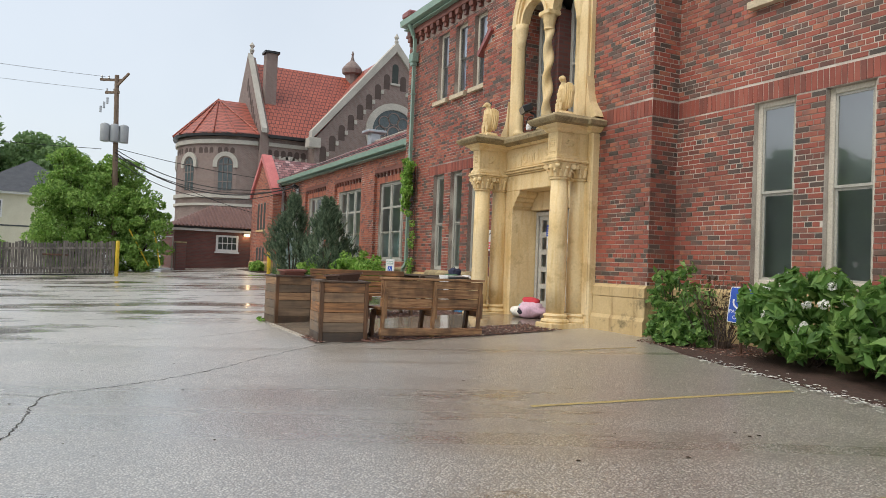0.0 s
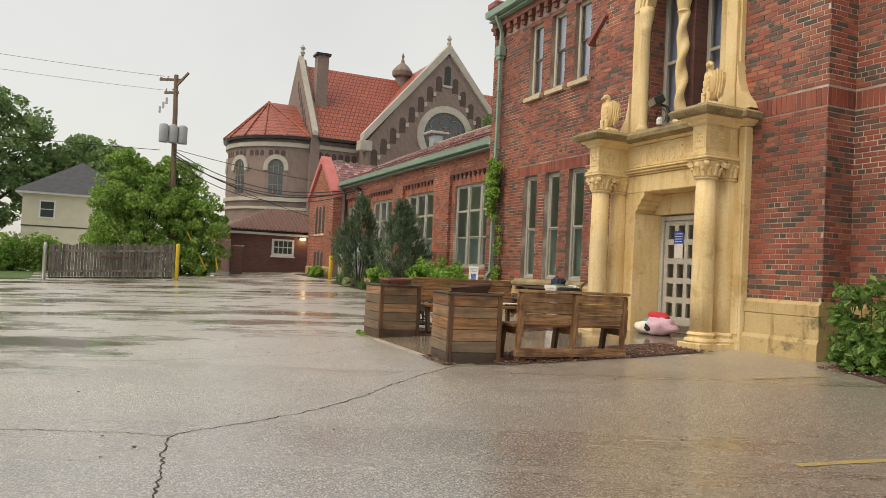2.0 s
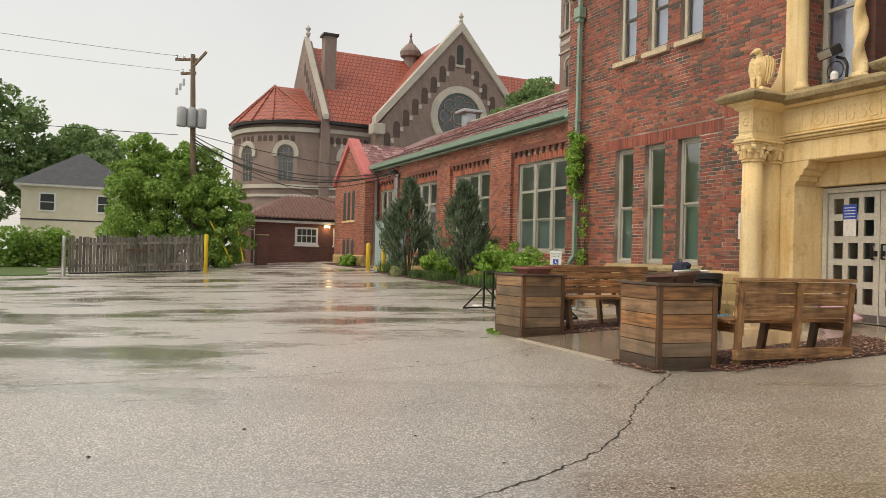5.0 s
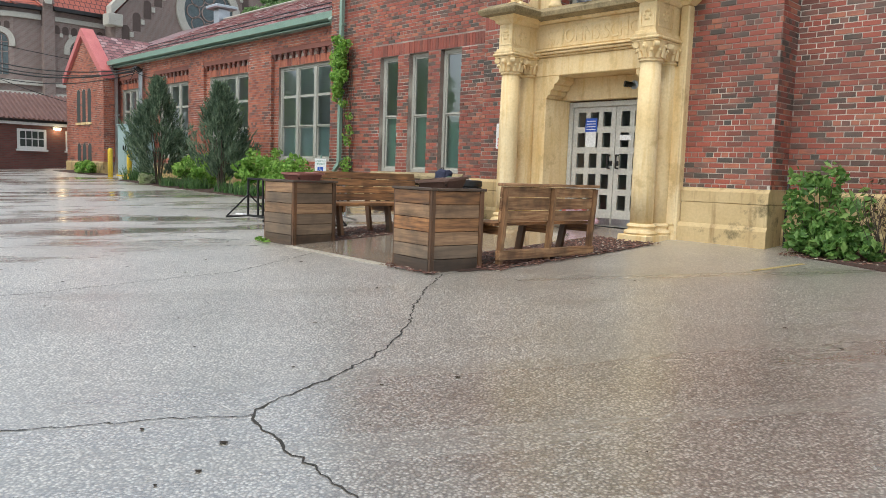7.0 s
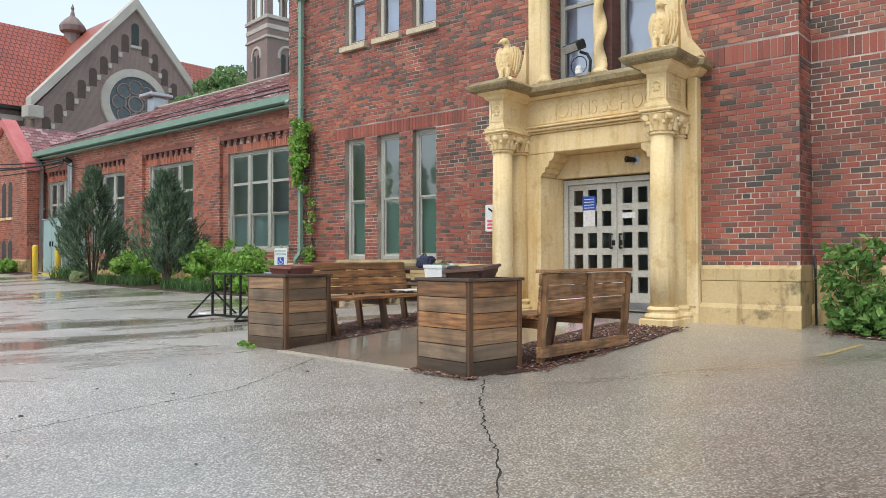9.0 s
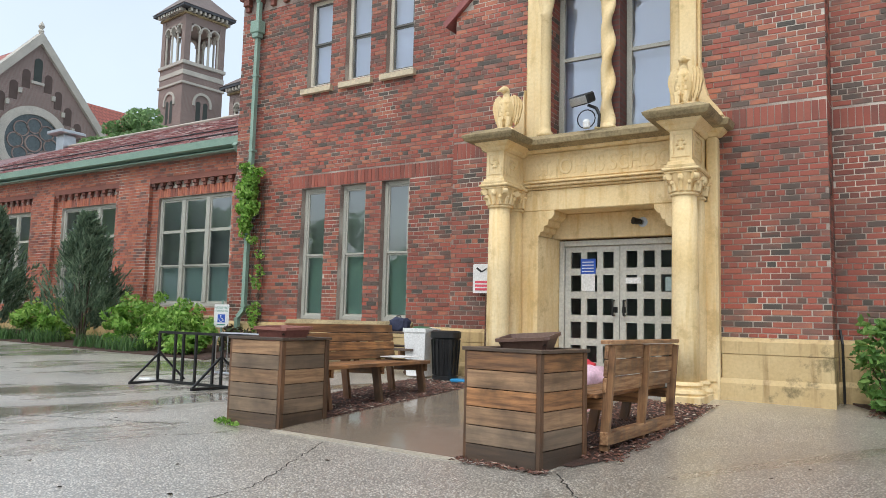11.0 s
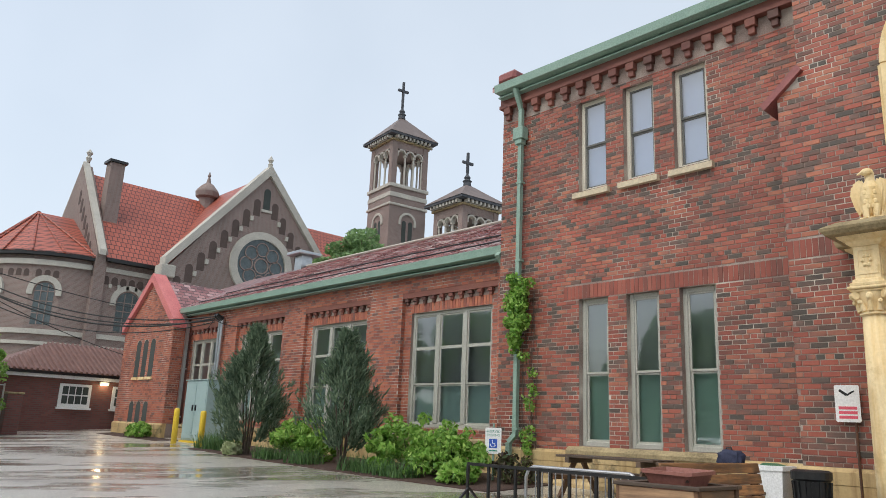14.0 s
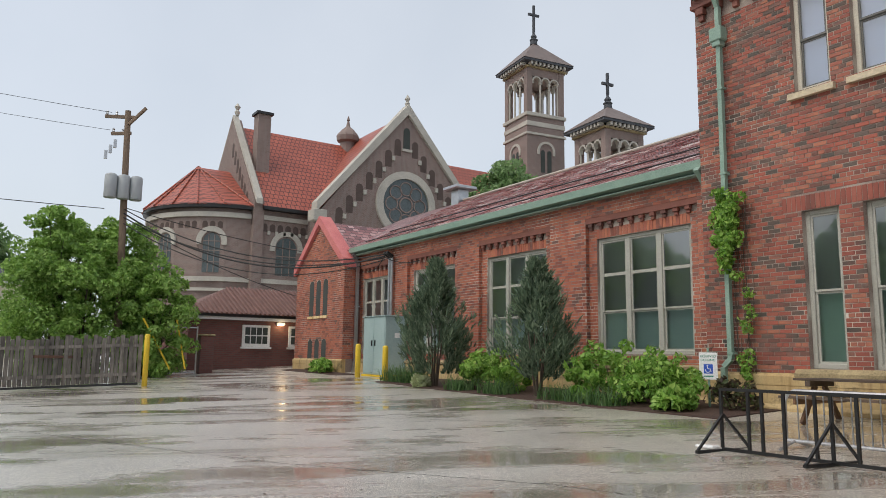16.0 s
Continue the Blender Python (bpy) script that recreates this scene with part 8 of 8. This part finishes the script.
for i in range(420):
    u = rg.random()
    x = 4.6 + u * 4.5
    y = -1.78 - (x - 4.3) * 0.235 + rg.gauss(0, 0.09) - 0.05
    r = rg.uniform(0.012, 0.03)
    k0 = rg.uniform(0, 6)
    n0 = len(vs)
    for j in range(5):
        a = k0 + j * math.tau / 5
        vs.append((x + r * math.cos(a), y + r * 0.7 * math.sin(a), gz(x, y) + 0.028 + rg.random() * 0.006))
    fs.append(tuple(range(n0, n0 + 5)))
tagged(raw("fallen_petals", vs, fs, M_petal), "white petals fallen along the bed edge", "petals", "", "stuff")
# creeper on the downpipe
rg = random.Random(23)
iv = thing("creeper", "green creeper climbing the downpipe", "creeper", pose(-8.0, -0.16, 0))
cl = []
for i in range(60):
    z = rg.triangular(2.3, 4.25, 3.6)
    cl.append((rg.gauss(0.0, 0.13), -0.02 - rg.random() * 0.1, z, 0.12))
vs, fs = leaf_quads(rg, cl, 2600, 0.07, 0.5, 1.2)
raw("foliage", [(p[0], min(p[1], 0.12), p[2]) for p in vs], fs, M_leaf_bright, iv)
cl = [(0.28 + rg.gauss(0, 0.07), -0.0, rg.uniform(0.35, 2.3), 0.08) for i in range(26)]
vs, fs = leaf_quads(rg, cl, 420, 0.06, 0.5, 1.2)
raw("lower_foliage", [(p[0], min(p[1], 0.1), p[2]) for p in vs], fs, M_leaf_bright, iv)
bm = B()
for i in range(9):
    x = rg.uniform(-0.1, 0.35)
    q = Vector((x, 0.12, 0.2))
    for k_ in range(10):
        nx = q + Vector((rg.gauss(0, 0.05), 0, rg.uniform(0.3, 0.45)))
        rod(bm, q, nx, 0.006, 0.005, 4)
        q = nx
part("stem_mass", bm, M_bark, iv, "thin brown stems on the brick")

# ---- yard boundary ----
fence = thing("board_fence_gate", "grey weathered board gate, worn and uneven", "fence")
rg = random.Random(5)
fx0, fy0, fx1, fy1 = -23.4, -11.45, -22.3, -7.0
n = 40
for i in range(n):
    t_ = i / (n - 1)
    x, y = fx0 + (fx1 - fx0) * t_, fy0 + (fy1 - fy0) * t_
    z = gz(x, y)
    top = z + 1.42 + rg.uniform(-0.07, 0.05)
    dx = 0.03 if i % 2 else -0.03
    bm = B()
    beam(bm, (x + dx, y, z + 0.12), (x + dx + rg.gauss(0, 0.008), y + rg.gauss(0, 0.008), top), 0.10, 0.02, (1, 0, 0))
    part("board", bm, M_fence, fence)
for zz in (0.35, 1.15):
    bm = B()
    beam(bm, (fx0, fy0, gz(fx0, fy0) + zz), (fx1, fy1, gz(fx1, fy1) + zz), 0.06, 0.09)
    part("rail", bm, M_fence, fence)
bm = B()
beam(bm, (fx0, fy0, gz(fx0, fy0) + 0.08), (fx1, fy1, gz(fx1, fy1) + 0.08), 0.08, 0.06)
part("bottom_bar", bm, M_black, fence, "dark steel bottom bar")
bm = B()
box(bm, -22.80, -22.72, -9.6, -8.6, 0.92, 0.99, 0.005)
part("latch_bar", bm, M_rust, fence, "rusty latch bar")
for nm, x, y, mt, lb in (("gate_post", -23.5, -11.65, M_steel, "grey gate post at the end of the fence"), ("bollard", -22.15, -6.85, M_yellow, "tall yellow bollard beside the board gate")):
    t = thing(nm, lb, "post", pose(x, y, gz(x, y)))
    bm = B()
    lathe(bm, [(0.075, -0.05), (0.075, 1.42), (0.05, 1.46)], 14)
    part("post", bm, mt, t, "", True)
# chain-link gate, brick pier
cf = thing("chain_link_gate", "rusty chain-link gate on steel posts", "gate", pose(-27.6, -4.9, gz(-27.6, -4.9)))
bm = B()
for yy in (-1.2, 0.0, 0.9):
    rod(bm, (0, yy, 0), (0, yy, 1.75), 0.03)
for zz in (0.1, 1.7):
    rod(bm, (0, -1.2, zz), (0, 0.9, zz), 0.02)
part("frame", bm, M_steel, cf)
bm = B()
for i in range(22):
    for s in (-1, 1):
        y0 = -1.9 + i * 0.16
        a, b = Vector((0, y0, 0.1)), Vector((0, y0 + s * 1.6, 1.7))
        lo, hi = sorted((a.y, b.y))
        t0, t1 = 0.0, 1.0
        for lim in (-1.2, 0.9):
            f = (lim - a.y) / (b.y - a.y)
            if 0 < f < 1:
                if (a.y < lim) == (lim < 0):
                    t0 = max(t0, f) if (a.y < lim and lim < 0) or (a.y > lim and lim > 0) else t0
        pa, pb = a.lerp(b, 0), a.lerp(b, 1)
        if min(pa.y, pb.y) > -1.21 and max(pa.y, pb.y) < 0.91:
            rod(bm, pa, pb, 0.004, 0.004, 3)
tagged(part("mesh", bm, M_rust, cf, "rusty wire mesh"), kind="stuff")
bp = thing("brick_pier", "short worn brick gate pier", "pier", pose(-27.9, -3.6, gz(-27.9, -3.6)))
P("shaft", M_annex, bp, box=(-0.25, 0.25, -0.25, 0.25, -0.05, 1.35), bev=0.02)
P("cap", M_stone_worn, bp, "stone cap", box=(-0.28, 0.28, -0.28, 0.28, 1.352, 1.42), bev=0.02)
for i, (y, lean) in enumerate(((-6.1, 0.9), (-5.6, 0.3))):
    t = thing("guy_guard", "yellow plastic guard on a pole guy wire", "guard", pose(-26.3, y, gz(-26.3, y)), "guy wire guards")
    bm = B()
    rod(bm, (0, 0.9, 0.3), (-0.3, 0.9 - lean, 2.0), 0.03, 0.03, 8)
    part("tube", bm, M_yellow, t)

# ---- utility pole and wires ----
px, py = -27.7, -6.9
pz = gz(px, py)
pole = thing("utility_pole", "tall wooden utility pole with transformers and cross arms", "pole", pose(px, py, pz))
H_ = 9.7 - pz
bm = B()
rod(bm, (0, 0.25, -0.1), (0, 0, H_), 0.15, 0.10, 12)
part("shaft", bm, M_pole, pole)
for zz, L in ((H_ - 0.25, 0.7), (H_ - 0.85, 0.45)):
    bm = B()
    beam(bm, (-0.3, -L, zz), (0.1, L * 0.3, zz + 0.02), 0.09, 0.11)
    ca = part("cross_arm", bm, M_pole, pole)
    for k_ in range(2):
        bm = B()
        lathe(bm, [(0.03, 0), (0.05, 0.04), (0.03, 0.08), (0.05, 0.12), (0.02, 0.16)], 8, (-0.28 + k_ * 0.1, -L + 0.06 + k_ * 0.3, zz + 0.06))
        part("insulator", bm, M_steel, ca, "grey insulator")
bm = B()
beam(bm, (0.1, 0.05, H_ - 0.5), (0.55, 0.5, H_ + 0.05), 0.09)
part("brace", bm, M_pole, pole)
for dy, s in ((-0.42, 1.0), (0.0, 1.1), (0.42, 1.05)):
    bm = B()
    lathe(bm, [(0.2, -0.42), (0.21, -0.40), (0.21, 0.36), (0.17, 0.42), (0.05, 0.46)], 16, (0.22, dy, H_ - 2.85))
    part("transformer", bm, M_dull, pole, "grey cylindrical transformer", True)
for i in range(3):
    bm = B()
    box(bm, 0.10, 0.2, -0.7 + i * 0.14, -0.6 + i * 0.14, H_ - 1.9 + i * 0.22, H_ - 1.6 + i * 0.22, 0.01)
    part("fuse_cutout", bm, M_steel, pole, "grey fuse cutout")


def wire(a, b, sag, r, label="thin black overhead cable in the air"):
    cu = bpy.data.curves.new("overhead_wire", "CURVE")
    cu.dimensions, cu.bevel_depth, cu.bevel_resolution = "3D", r, 1
    sp_ = cu.splines.new("POLY")
    n_ = 24
    sp_.points.add(n_)
    a, b = Vector(a), Vector(b)
    for i in range(n_ + 1):
        t_ = i / n_
        p_ = a.lerp(b, t_) - Vector((0, 0, sag * 4 * t_ * (1 - t_)))
        sp_.points[i].co = (*p_, 1)
    cu.materials.append(M_wire)
    o = new("overhead_wire", cu)
    return tagged(o, label, "cable", "overhead wires")


T_ = pz + H_
for i, (dz, sg, rr) in enumerate(((-3.6, 1.2, 0.022), (-3.75, 1.45, 0.03), (-3.9, 1.15, 0.02), (-4.1, 1.5, 0.018))):
    wire((px + 0.1, py + 0.1, T_ + dz), (-21.1, 0.12, 4.40 - i * 0.06), sg * 0.7, rr)
wire((px, py, T_ - 3.8), (-30.2, 3.5, 3.2), 0.5, 0.015)
wire((px, py, T_ - 3.5), (-33.0, 9.0, 6.0), 0.5, 0.015)
for dz, r in ((-0.1, 0.008), (-0.75, 0.007), (-3.6, 0.014)):
    wire((px - 0.2, py - 0.5, T_ + dz), (-24.0, -45.0, T_ + dz + 2.2), 1.0, r)
wire((-21.1, 0.12, 4.3), (-19.4, 0.42, 4.05), 0.12, 0.015)
wire((-21.1, 0.12, 4.35), (-22.8, 0.4, 4.0), 0.15, 0.012)

# ---- trees, houses and garage behind the lot ----
tree("maple_tree", -28.6, -7.7, 5.2, -0.6, 2.2, 2.9, 260, 0.42, 62000, 0.082, M_leaf, 101, "bushy green tree around the utility pole", 0.10)
tree("maple_tree", -28.4, -8.7, 6.2, 2.2, 1.1, 1.0, 60, 0.35, 9000, 0.10, M_leaf, 104, "slender leafy tree top above the bushes", 0.06)
tree("maple_tree", -28.6, -6.6, 5.9, 2.2, 1.1, 1.2, 60, 0.35, 9000, 0.10, M_leaf, 105, "slender leafy tree top beside the pole", 0.06)
tree("maple_tree", -27.6, -5.6, 4.0, -0.4, 1.4, 1.5, 110, 0.35, 16000, 0.10, M_leaf, 102, "bushy green tree beside the chain-link gate", 0.08)
tree("maple_tree", -32, -22.3, 9.4, 1.8, 3.0, 3.6, 200, 0.6, 26000, 0.15, M_leaf, 103, "large green tree beside the garage", 0.25)
for i, (x, y, h, r) in enumerate(((-78, -34, 16, 6.5), (-82, -22, 19, 7), (-86, -12, 14, 6), (-70, -44, 15, 6), (-84, -54, 18, 8))):
    tree("broadleaf_tree", x, y, h, 3.0, r, r, 230, 1.2, 20000, 0.36, M_leaf_dark, 120 + i, "tall full-crowned green tree beyond the houses", 0.4)
tree("broadleaf_tree", -33, 14, 11.6, 6.5, 2.3, 2.3, 60, 0.7, 9000, 0.18, M_leaf_dark, 140, "green tree crown behind the wing roof", 0.2)


def house(x0, x1, y0, y1, h, rise, mat, seed, label):
    z = gz(x1, (y0 + y1) / 2)
    t = thing("house", label, "house")
    P("wall", mat, t, box=(x0, x1, y0, y1, z - 0.3, z + h))
    P("eave_board", M_white, t, "white eaves board", box=(x0 - 0.5, x1 + 0.5, y0 - 0.5, y1 + 0.5, z + h, z + h + 0.18))
    bm = B()
    zz = z + h + 0.18
    m = min(x1 - x0, y1 - y0) / 2
    e_ = [(x0 - 0.6, y0 - 0.6, zz), (x1 + 0.6, y0 - 0.6, zz), (x1 + 0.6, y1 + 0.6, zz), (x0 - 0.6, y1 + 0.6, zz), ((x0 + x1) / 2, y0 + m, zz + rise), ((x0 + x1) / 2, y1 - m + 0.01, zz + rise)]
    v_ = [bm.verts.new(q) for q in e_]
    for f in ((0, 1, 4), (1, 2, 5, 4), (2, 3, 5), (3, 0, 4, 5), (3, 2, 1, 0)):
        bm.faces.new([v_[i] for i in f])
    part("roof", bm, M_slate, t, "dark shingle hip roof")
    P("belt_course", M_slate, t, "dark trim band", box=(x0 - 0.03, x1 + 0.03, y0 - 0.03, y1 + 0.03, z + h * 0.52, z + h * 0.54))
    for yy in (y0 + (y1 - y0) * 0.22, y0 + (y1 - y0) * 0.72):
        for zc in (z + h * 0.78, z + h * 0.25):
            w = P("window", M_white, t, "white framed window", box=(x1, x1 + 0.06, yy - 0.6, yy + 0.6, zc - 0.75, zc + 0.75))
            P("pane", M_room_dark, w, "dark window pane", box=(x1 + 0.062, x1 + 0.07, yy - 0.48, yy + 0.48, zc - 0.63, zc - 0.03))
            P("pane", M_room_dark, w, "dark window pane", box=(x1 + 0.062, x1 + 0.07, yy - 0.48, yy + 0.48, zc + 0.03, zc + 0.63))
    return t


house(-69, -60, -15.8, -7.5, 5.6, 3.2, M_cream, 1, "cream two-storey house with dark hip roof")
house(-64, -55, -30, -18.6, 4.6, 2.4, M_siding, 2, "pale grey house with grey hip roof")
gar = thing("garage", "small pale siding garage with dark hip roof and open door", "garage")
zg = gz(-35.5, -18)
gx, gy0, gy1 = -35.2, -20.6, -16.4
g_w = panel_wall("wall", gy0, gy1, zg - 0.2, zg + 2.45, gx - 0.15, gx, [(-19.2, -17.95, zg - 0.2, zg + 2.2)], "x", M_siding, gar)
P("side_wall", M_siding, gar, box=(gx - 5, gx - 0.151, gy1 - 0.15, gy1, zg - 0.2, zg + 2.45))
P("rear_wall", M_siding, gar, box=(gx - 5, gx - 4.85, gy0, gy1 - 0.151, zg - 0.2, zg + 2.45))
P("door", M_bark, gar, "dark brown door", box=(gx - 0.12, gx - 0.06, -19.2, -17.95, zg, zg + 2.2))
for j in range(16):
    zz = zg + j * 0.15
    for ya, yb in ((gy0, -19.2), (-17.95, gy1)):
        bm = B()
        box(bm, gx, gx + 0.014, ya, yb, zz, zz + 0.142)
        part("clapboard", bm, M_siding, gar)
bm = B()
zz = zg + 2.45
e_ = [(gx - 5.4, gy0 - 0.4, zz), (gx + 0.4, gy0 - 0.4, zz), (gx + 0.4, gy1 + 0.4, zz), (gx - 5.4, gy1 + 0.4, zz), (gx - 2.3, (gy0 + gy1) / 2, zz + 1.35), (gx - 2.9, (gy0 + gy1) / 2, zz + 1.35)]
v_ = [bm.verts.new(q) for q in e_]
for f in ((0, 1, 4, 5), (1, 2, 4), (2, 3, 5, 4), (3, 0, 5), (3, 2, 1, 0)):
    bm.faces.new([v_[i] for i in f])
part("roof", bm, M_slate, gar, "dark shingle hip roof")
# hedge
rg = random.Random(77)
hd = thing("hedge", "dense clipped green hedge along the verge", "hedge")
cl = []
for i in range(120):
    t_ = rg.random()
    cl.append((-33.2 + rg.gauss(0, 0.4), -16.1 + 4.6 * t_, gz(-33, -14) + rg.uniform(0.2, 1.75), 0.35))
vs, fs = leaf_quads(rg, cl, 8000, 0.13, 0.6, 1.3)
raw("foliage", vs, fs, M_leaf, hd)
cone = thing("traffic_cone", "orange traffic cone by the garage", "cone", pose(-33.6, -16.35, gz(-33.6, -16.35) + 0.02))
bm = B()
box(bm, -0.18, 0.18, -0.18, 0.18, 0, 0.03, 0.008)
lathe(bm, [(0.14, 0.03), (0.03, 0.70)], 14)
part("body", bm, M_orange, cone)
p2 = thing("utility_pole", "slim wooden pole behind the garage", "pole", pose(-44, -20.3, gz(-44, -20)))
bm = B()
rod(bm, (0, 0, 0), (0, 0, 6.6), 0.14, 0.10, 10)
part("shaft", bm, M_pole, p2)
p3 = thing("utility_pole", "tall wooden utility pole behind the large tree", "pole", pose(-34, -22.2, gz(-34, -22)))
bm = B()
rod(bm, (0, 0, 0), (0, 0, 10.6), 0.15, 0.11, 10)
part("shaft", bm, M_pole, p3)
bm = B()
beam(bm, (0, -0.9, 10.2), (0, 0.5, 10.2), 0.1)
part("cross_arm", bm, M_pole, p3)
bm = B()
lathe(bm, [(0.2, 8.3), (0.21, 9.1), (0.1, 9.2)], 14, (0.3, 0.1, 0))
part("transformer", bm, M_steel, p3, "grey transformer")


# ---- parked car, rear end towards the lot ----
def car(x, y, turn):
    z = gz(x, y)
    M_carpaint, nt, p = nodes_of("white_car_paint")
    p.inputs["Base Color"].default_value, p.inputs["Roughness"].default_value, p.inputs["Coat Weight"].default_value = (0.75, 0.76, 0.76, 1), 0.3, 0.6
    t = thing("parked_car", "white compact suv parked with tall red tail lights", "car", pose(x, y, z, 0, 0, turn))
    side = [(-2.2, 0.35), (-2.25, 0.62), (-2.15, 0.95), (-1.95, 1.08), (-1.55, 1.62), (-0.9, 1.68), (0.3, 1.62), (1.0, 1.12), (1.9, 0.95), (2.2, 0.7), (2.2, 0.35)]
    bm = B()
    rows = []
    for w, inset in ((-0.92, 0.0), (-0.86, 0.0), (0.86, 0.0), (0.92, 0.0)):
        rows.append([bm.verts.new((u, w * (0.86 if q > 1.15 else 1.0), q)) for u, q in side])
    for a, b in zip(rows, rows[1:]):
        for i in range(len(side)):
            j = (i + 1) % len(side)
            bm.faces.new((a[i], a[j], b[j], b[i]))
    bm.faces.new(rows[0][::-1])
    bm.faces.new(rows[-1])
    bmesh.ops.bevel(bm, geom=list(bm.edges), offset=0.03, segments=2, affect="EDGES")
    body = part("body", bm, M_carpaint, t, "", True)
    M_tail = plain("red_lens", (0.45, 0.01, 0.015), (0.55, 0.02, 0.02), 4, 0.15)
    M_dark = plain("dark_car_glass", (0.012, 0.014, 0.016), (0.02, 0.022, 0.025), 2, 0.05)
    bm = B()
    vs_ = [bm.verts.new(q) for q in ((-2.0, -0.66, 1.10), (-2.0, 0.66, 1.10), (-1.62, 0.60, 1.56), (-1.62, -0.60, 1.56))]
    bm.faces.new(vs_)
    bmesh.ops.solidify(bm, geom=list(bm.faces), thickness=0.03)
    part("rear_window", bm, M_dark, t, "dark rear window")
    for s in (-1, 1):
        bm = B()
        beam(bm, (-1.68, s * 0.77, 1.50), (-2.06, s * 0.84, 1.02), 0.10, 0.10)
        beam(bm, (-2.06, s * 0.84, 1.02), (-2.14, s * 0.55, 0.98), 0.10, 0.10)
        part("tail_light", bm, M_tail, t, "red tail light")
        bm = B()
        prism(bm, [(-1.35, 1.12), (-1.2, 1.50), (0.2, 1.52), (0.75, 1.14)], 0.02, "y", s * 0.845 - 0.01)
        part("side_window", bm, M_dark, t, "dark side window")
    P("rear_bumper", M_black, t, "black plastic bumper", box=(-2.30, -2.1, -0.84, 0.84, 0.32, 0.56), bev=0.04)
    P("number_plate", M_white, t, "pale number plate", box=(-2.262, -2.235, -0.18, 0.18, 0.74, 0.86))
    for xx in (-1.35, 1.35):
        for s in (-1, 1):
            bm = B()
            rod(bm, (xx, s * 0.72, 0.33), (xx, s * 0.935, 0.33), 0.33, 0.33, 24)
            w = part("wheel", bm, M_black, t, "black tyre")
            bm = B()
            rod(bm, (xx, s * 0.93, 0.33), (xx, s * 0.945, 0.33), 0.2, 0.2, 16)
            part("rim", bm, M_steel, w, "alloy rim")
    return t


car(-13.0, -17.0, -92)

# woods across the street, behind the walker, seen mirrored in the windows
rg = random.Random(300)
cl = []
for i in range(420):
    x = rg.uniform(-75, 70)
    hh = 9 + 4.5 * noise.noise(Vector((x * 0.12, 3.1, 0))) + 2 * noise.noise(Vector((x * 0.5, 7.7, 0)))
    cl.append((x, -46 + rg.gauss(0, 2.0), rg.uniform(0.5, max(2.0, hh)), rg.uniform(1.2, 2.2)))
vs, fs = leaf_quads(rg, cl, 40000, 1.05, 0.5, 1.3)
tagged(raw("far_woods", vs, fs, M_leaf_dark), "belt of green trees across the street", "woods", "", "stuff")

# near bricks of the entrance pavilion, one by one
unit = {}
for a, b, z0, z1 in near:
    key = (round(b - a, 2), round(z1 - z0, 3))
    if key not in unit:
        L, Hh = b - a, z1 - z0
        i = 0.002
        v_ = [(-L / 2, 0, -Hh / 2), (L / 2, 0, -Hh / 2), (L / 2, 0, Hh / 2), (-L / 2, 0, Hh / 2)]
        v_ += [(p_[0] * (1 - 2 * i / L), -0.008, p_[2] * (1 - 2 * i / Hh)) for p_ in v_]
        me = bpy.data.meshes.new("brick")
        me.from_pydata(v_, [], [(4, 5, 6, 7), (0, 1, 5, 4), (1, 2, 6, 5), (2, 3, 7, 6), (3, 0, 4, 7)])
        me.materials.append(M_brick_one)
        unit[key] = me
    o = new("brick", unit[key])
    o.parent = wall_pav
    o.location = ((a + b) / 2, -0.9, (z0 + z1) / 2)
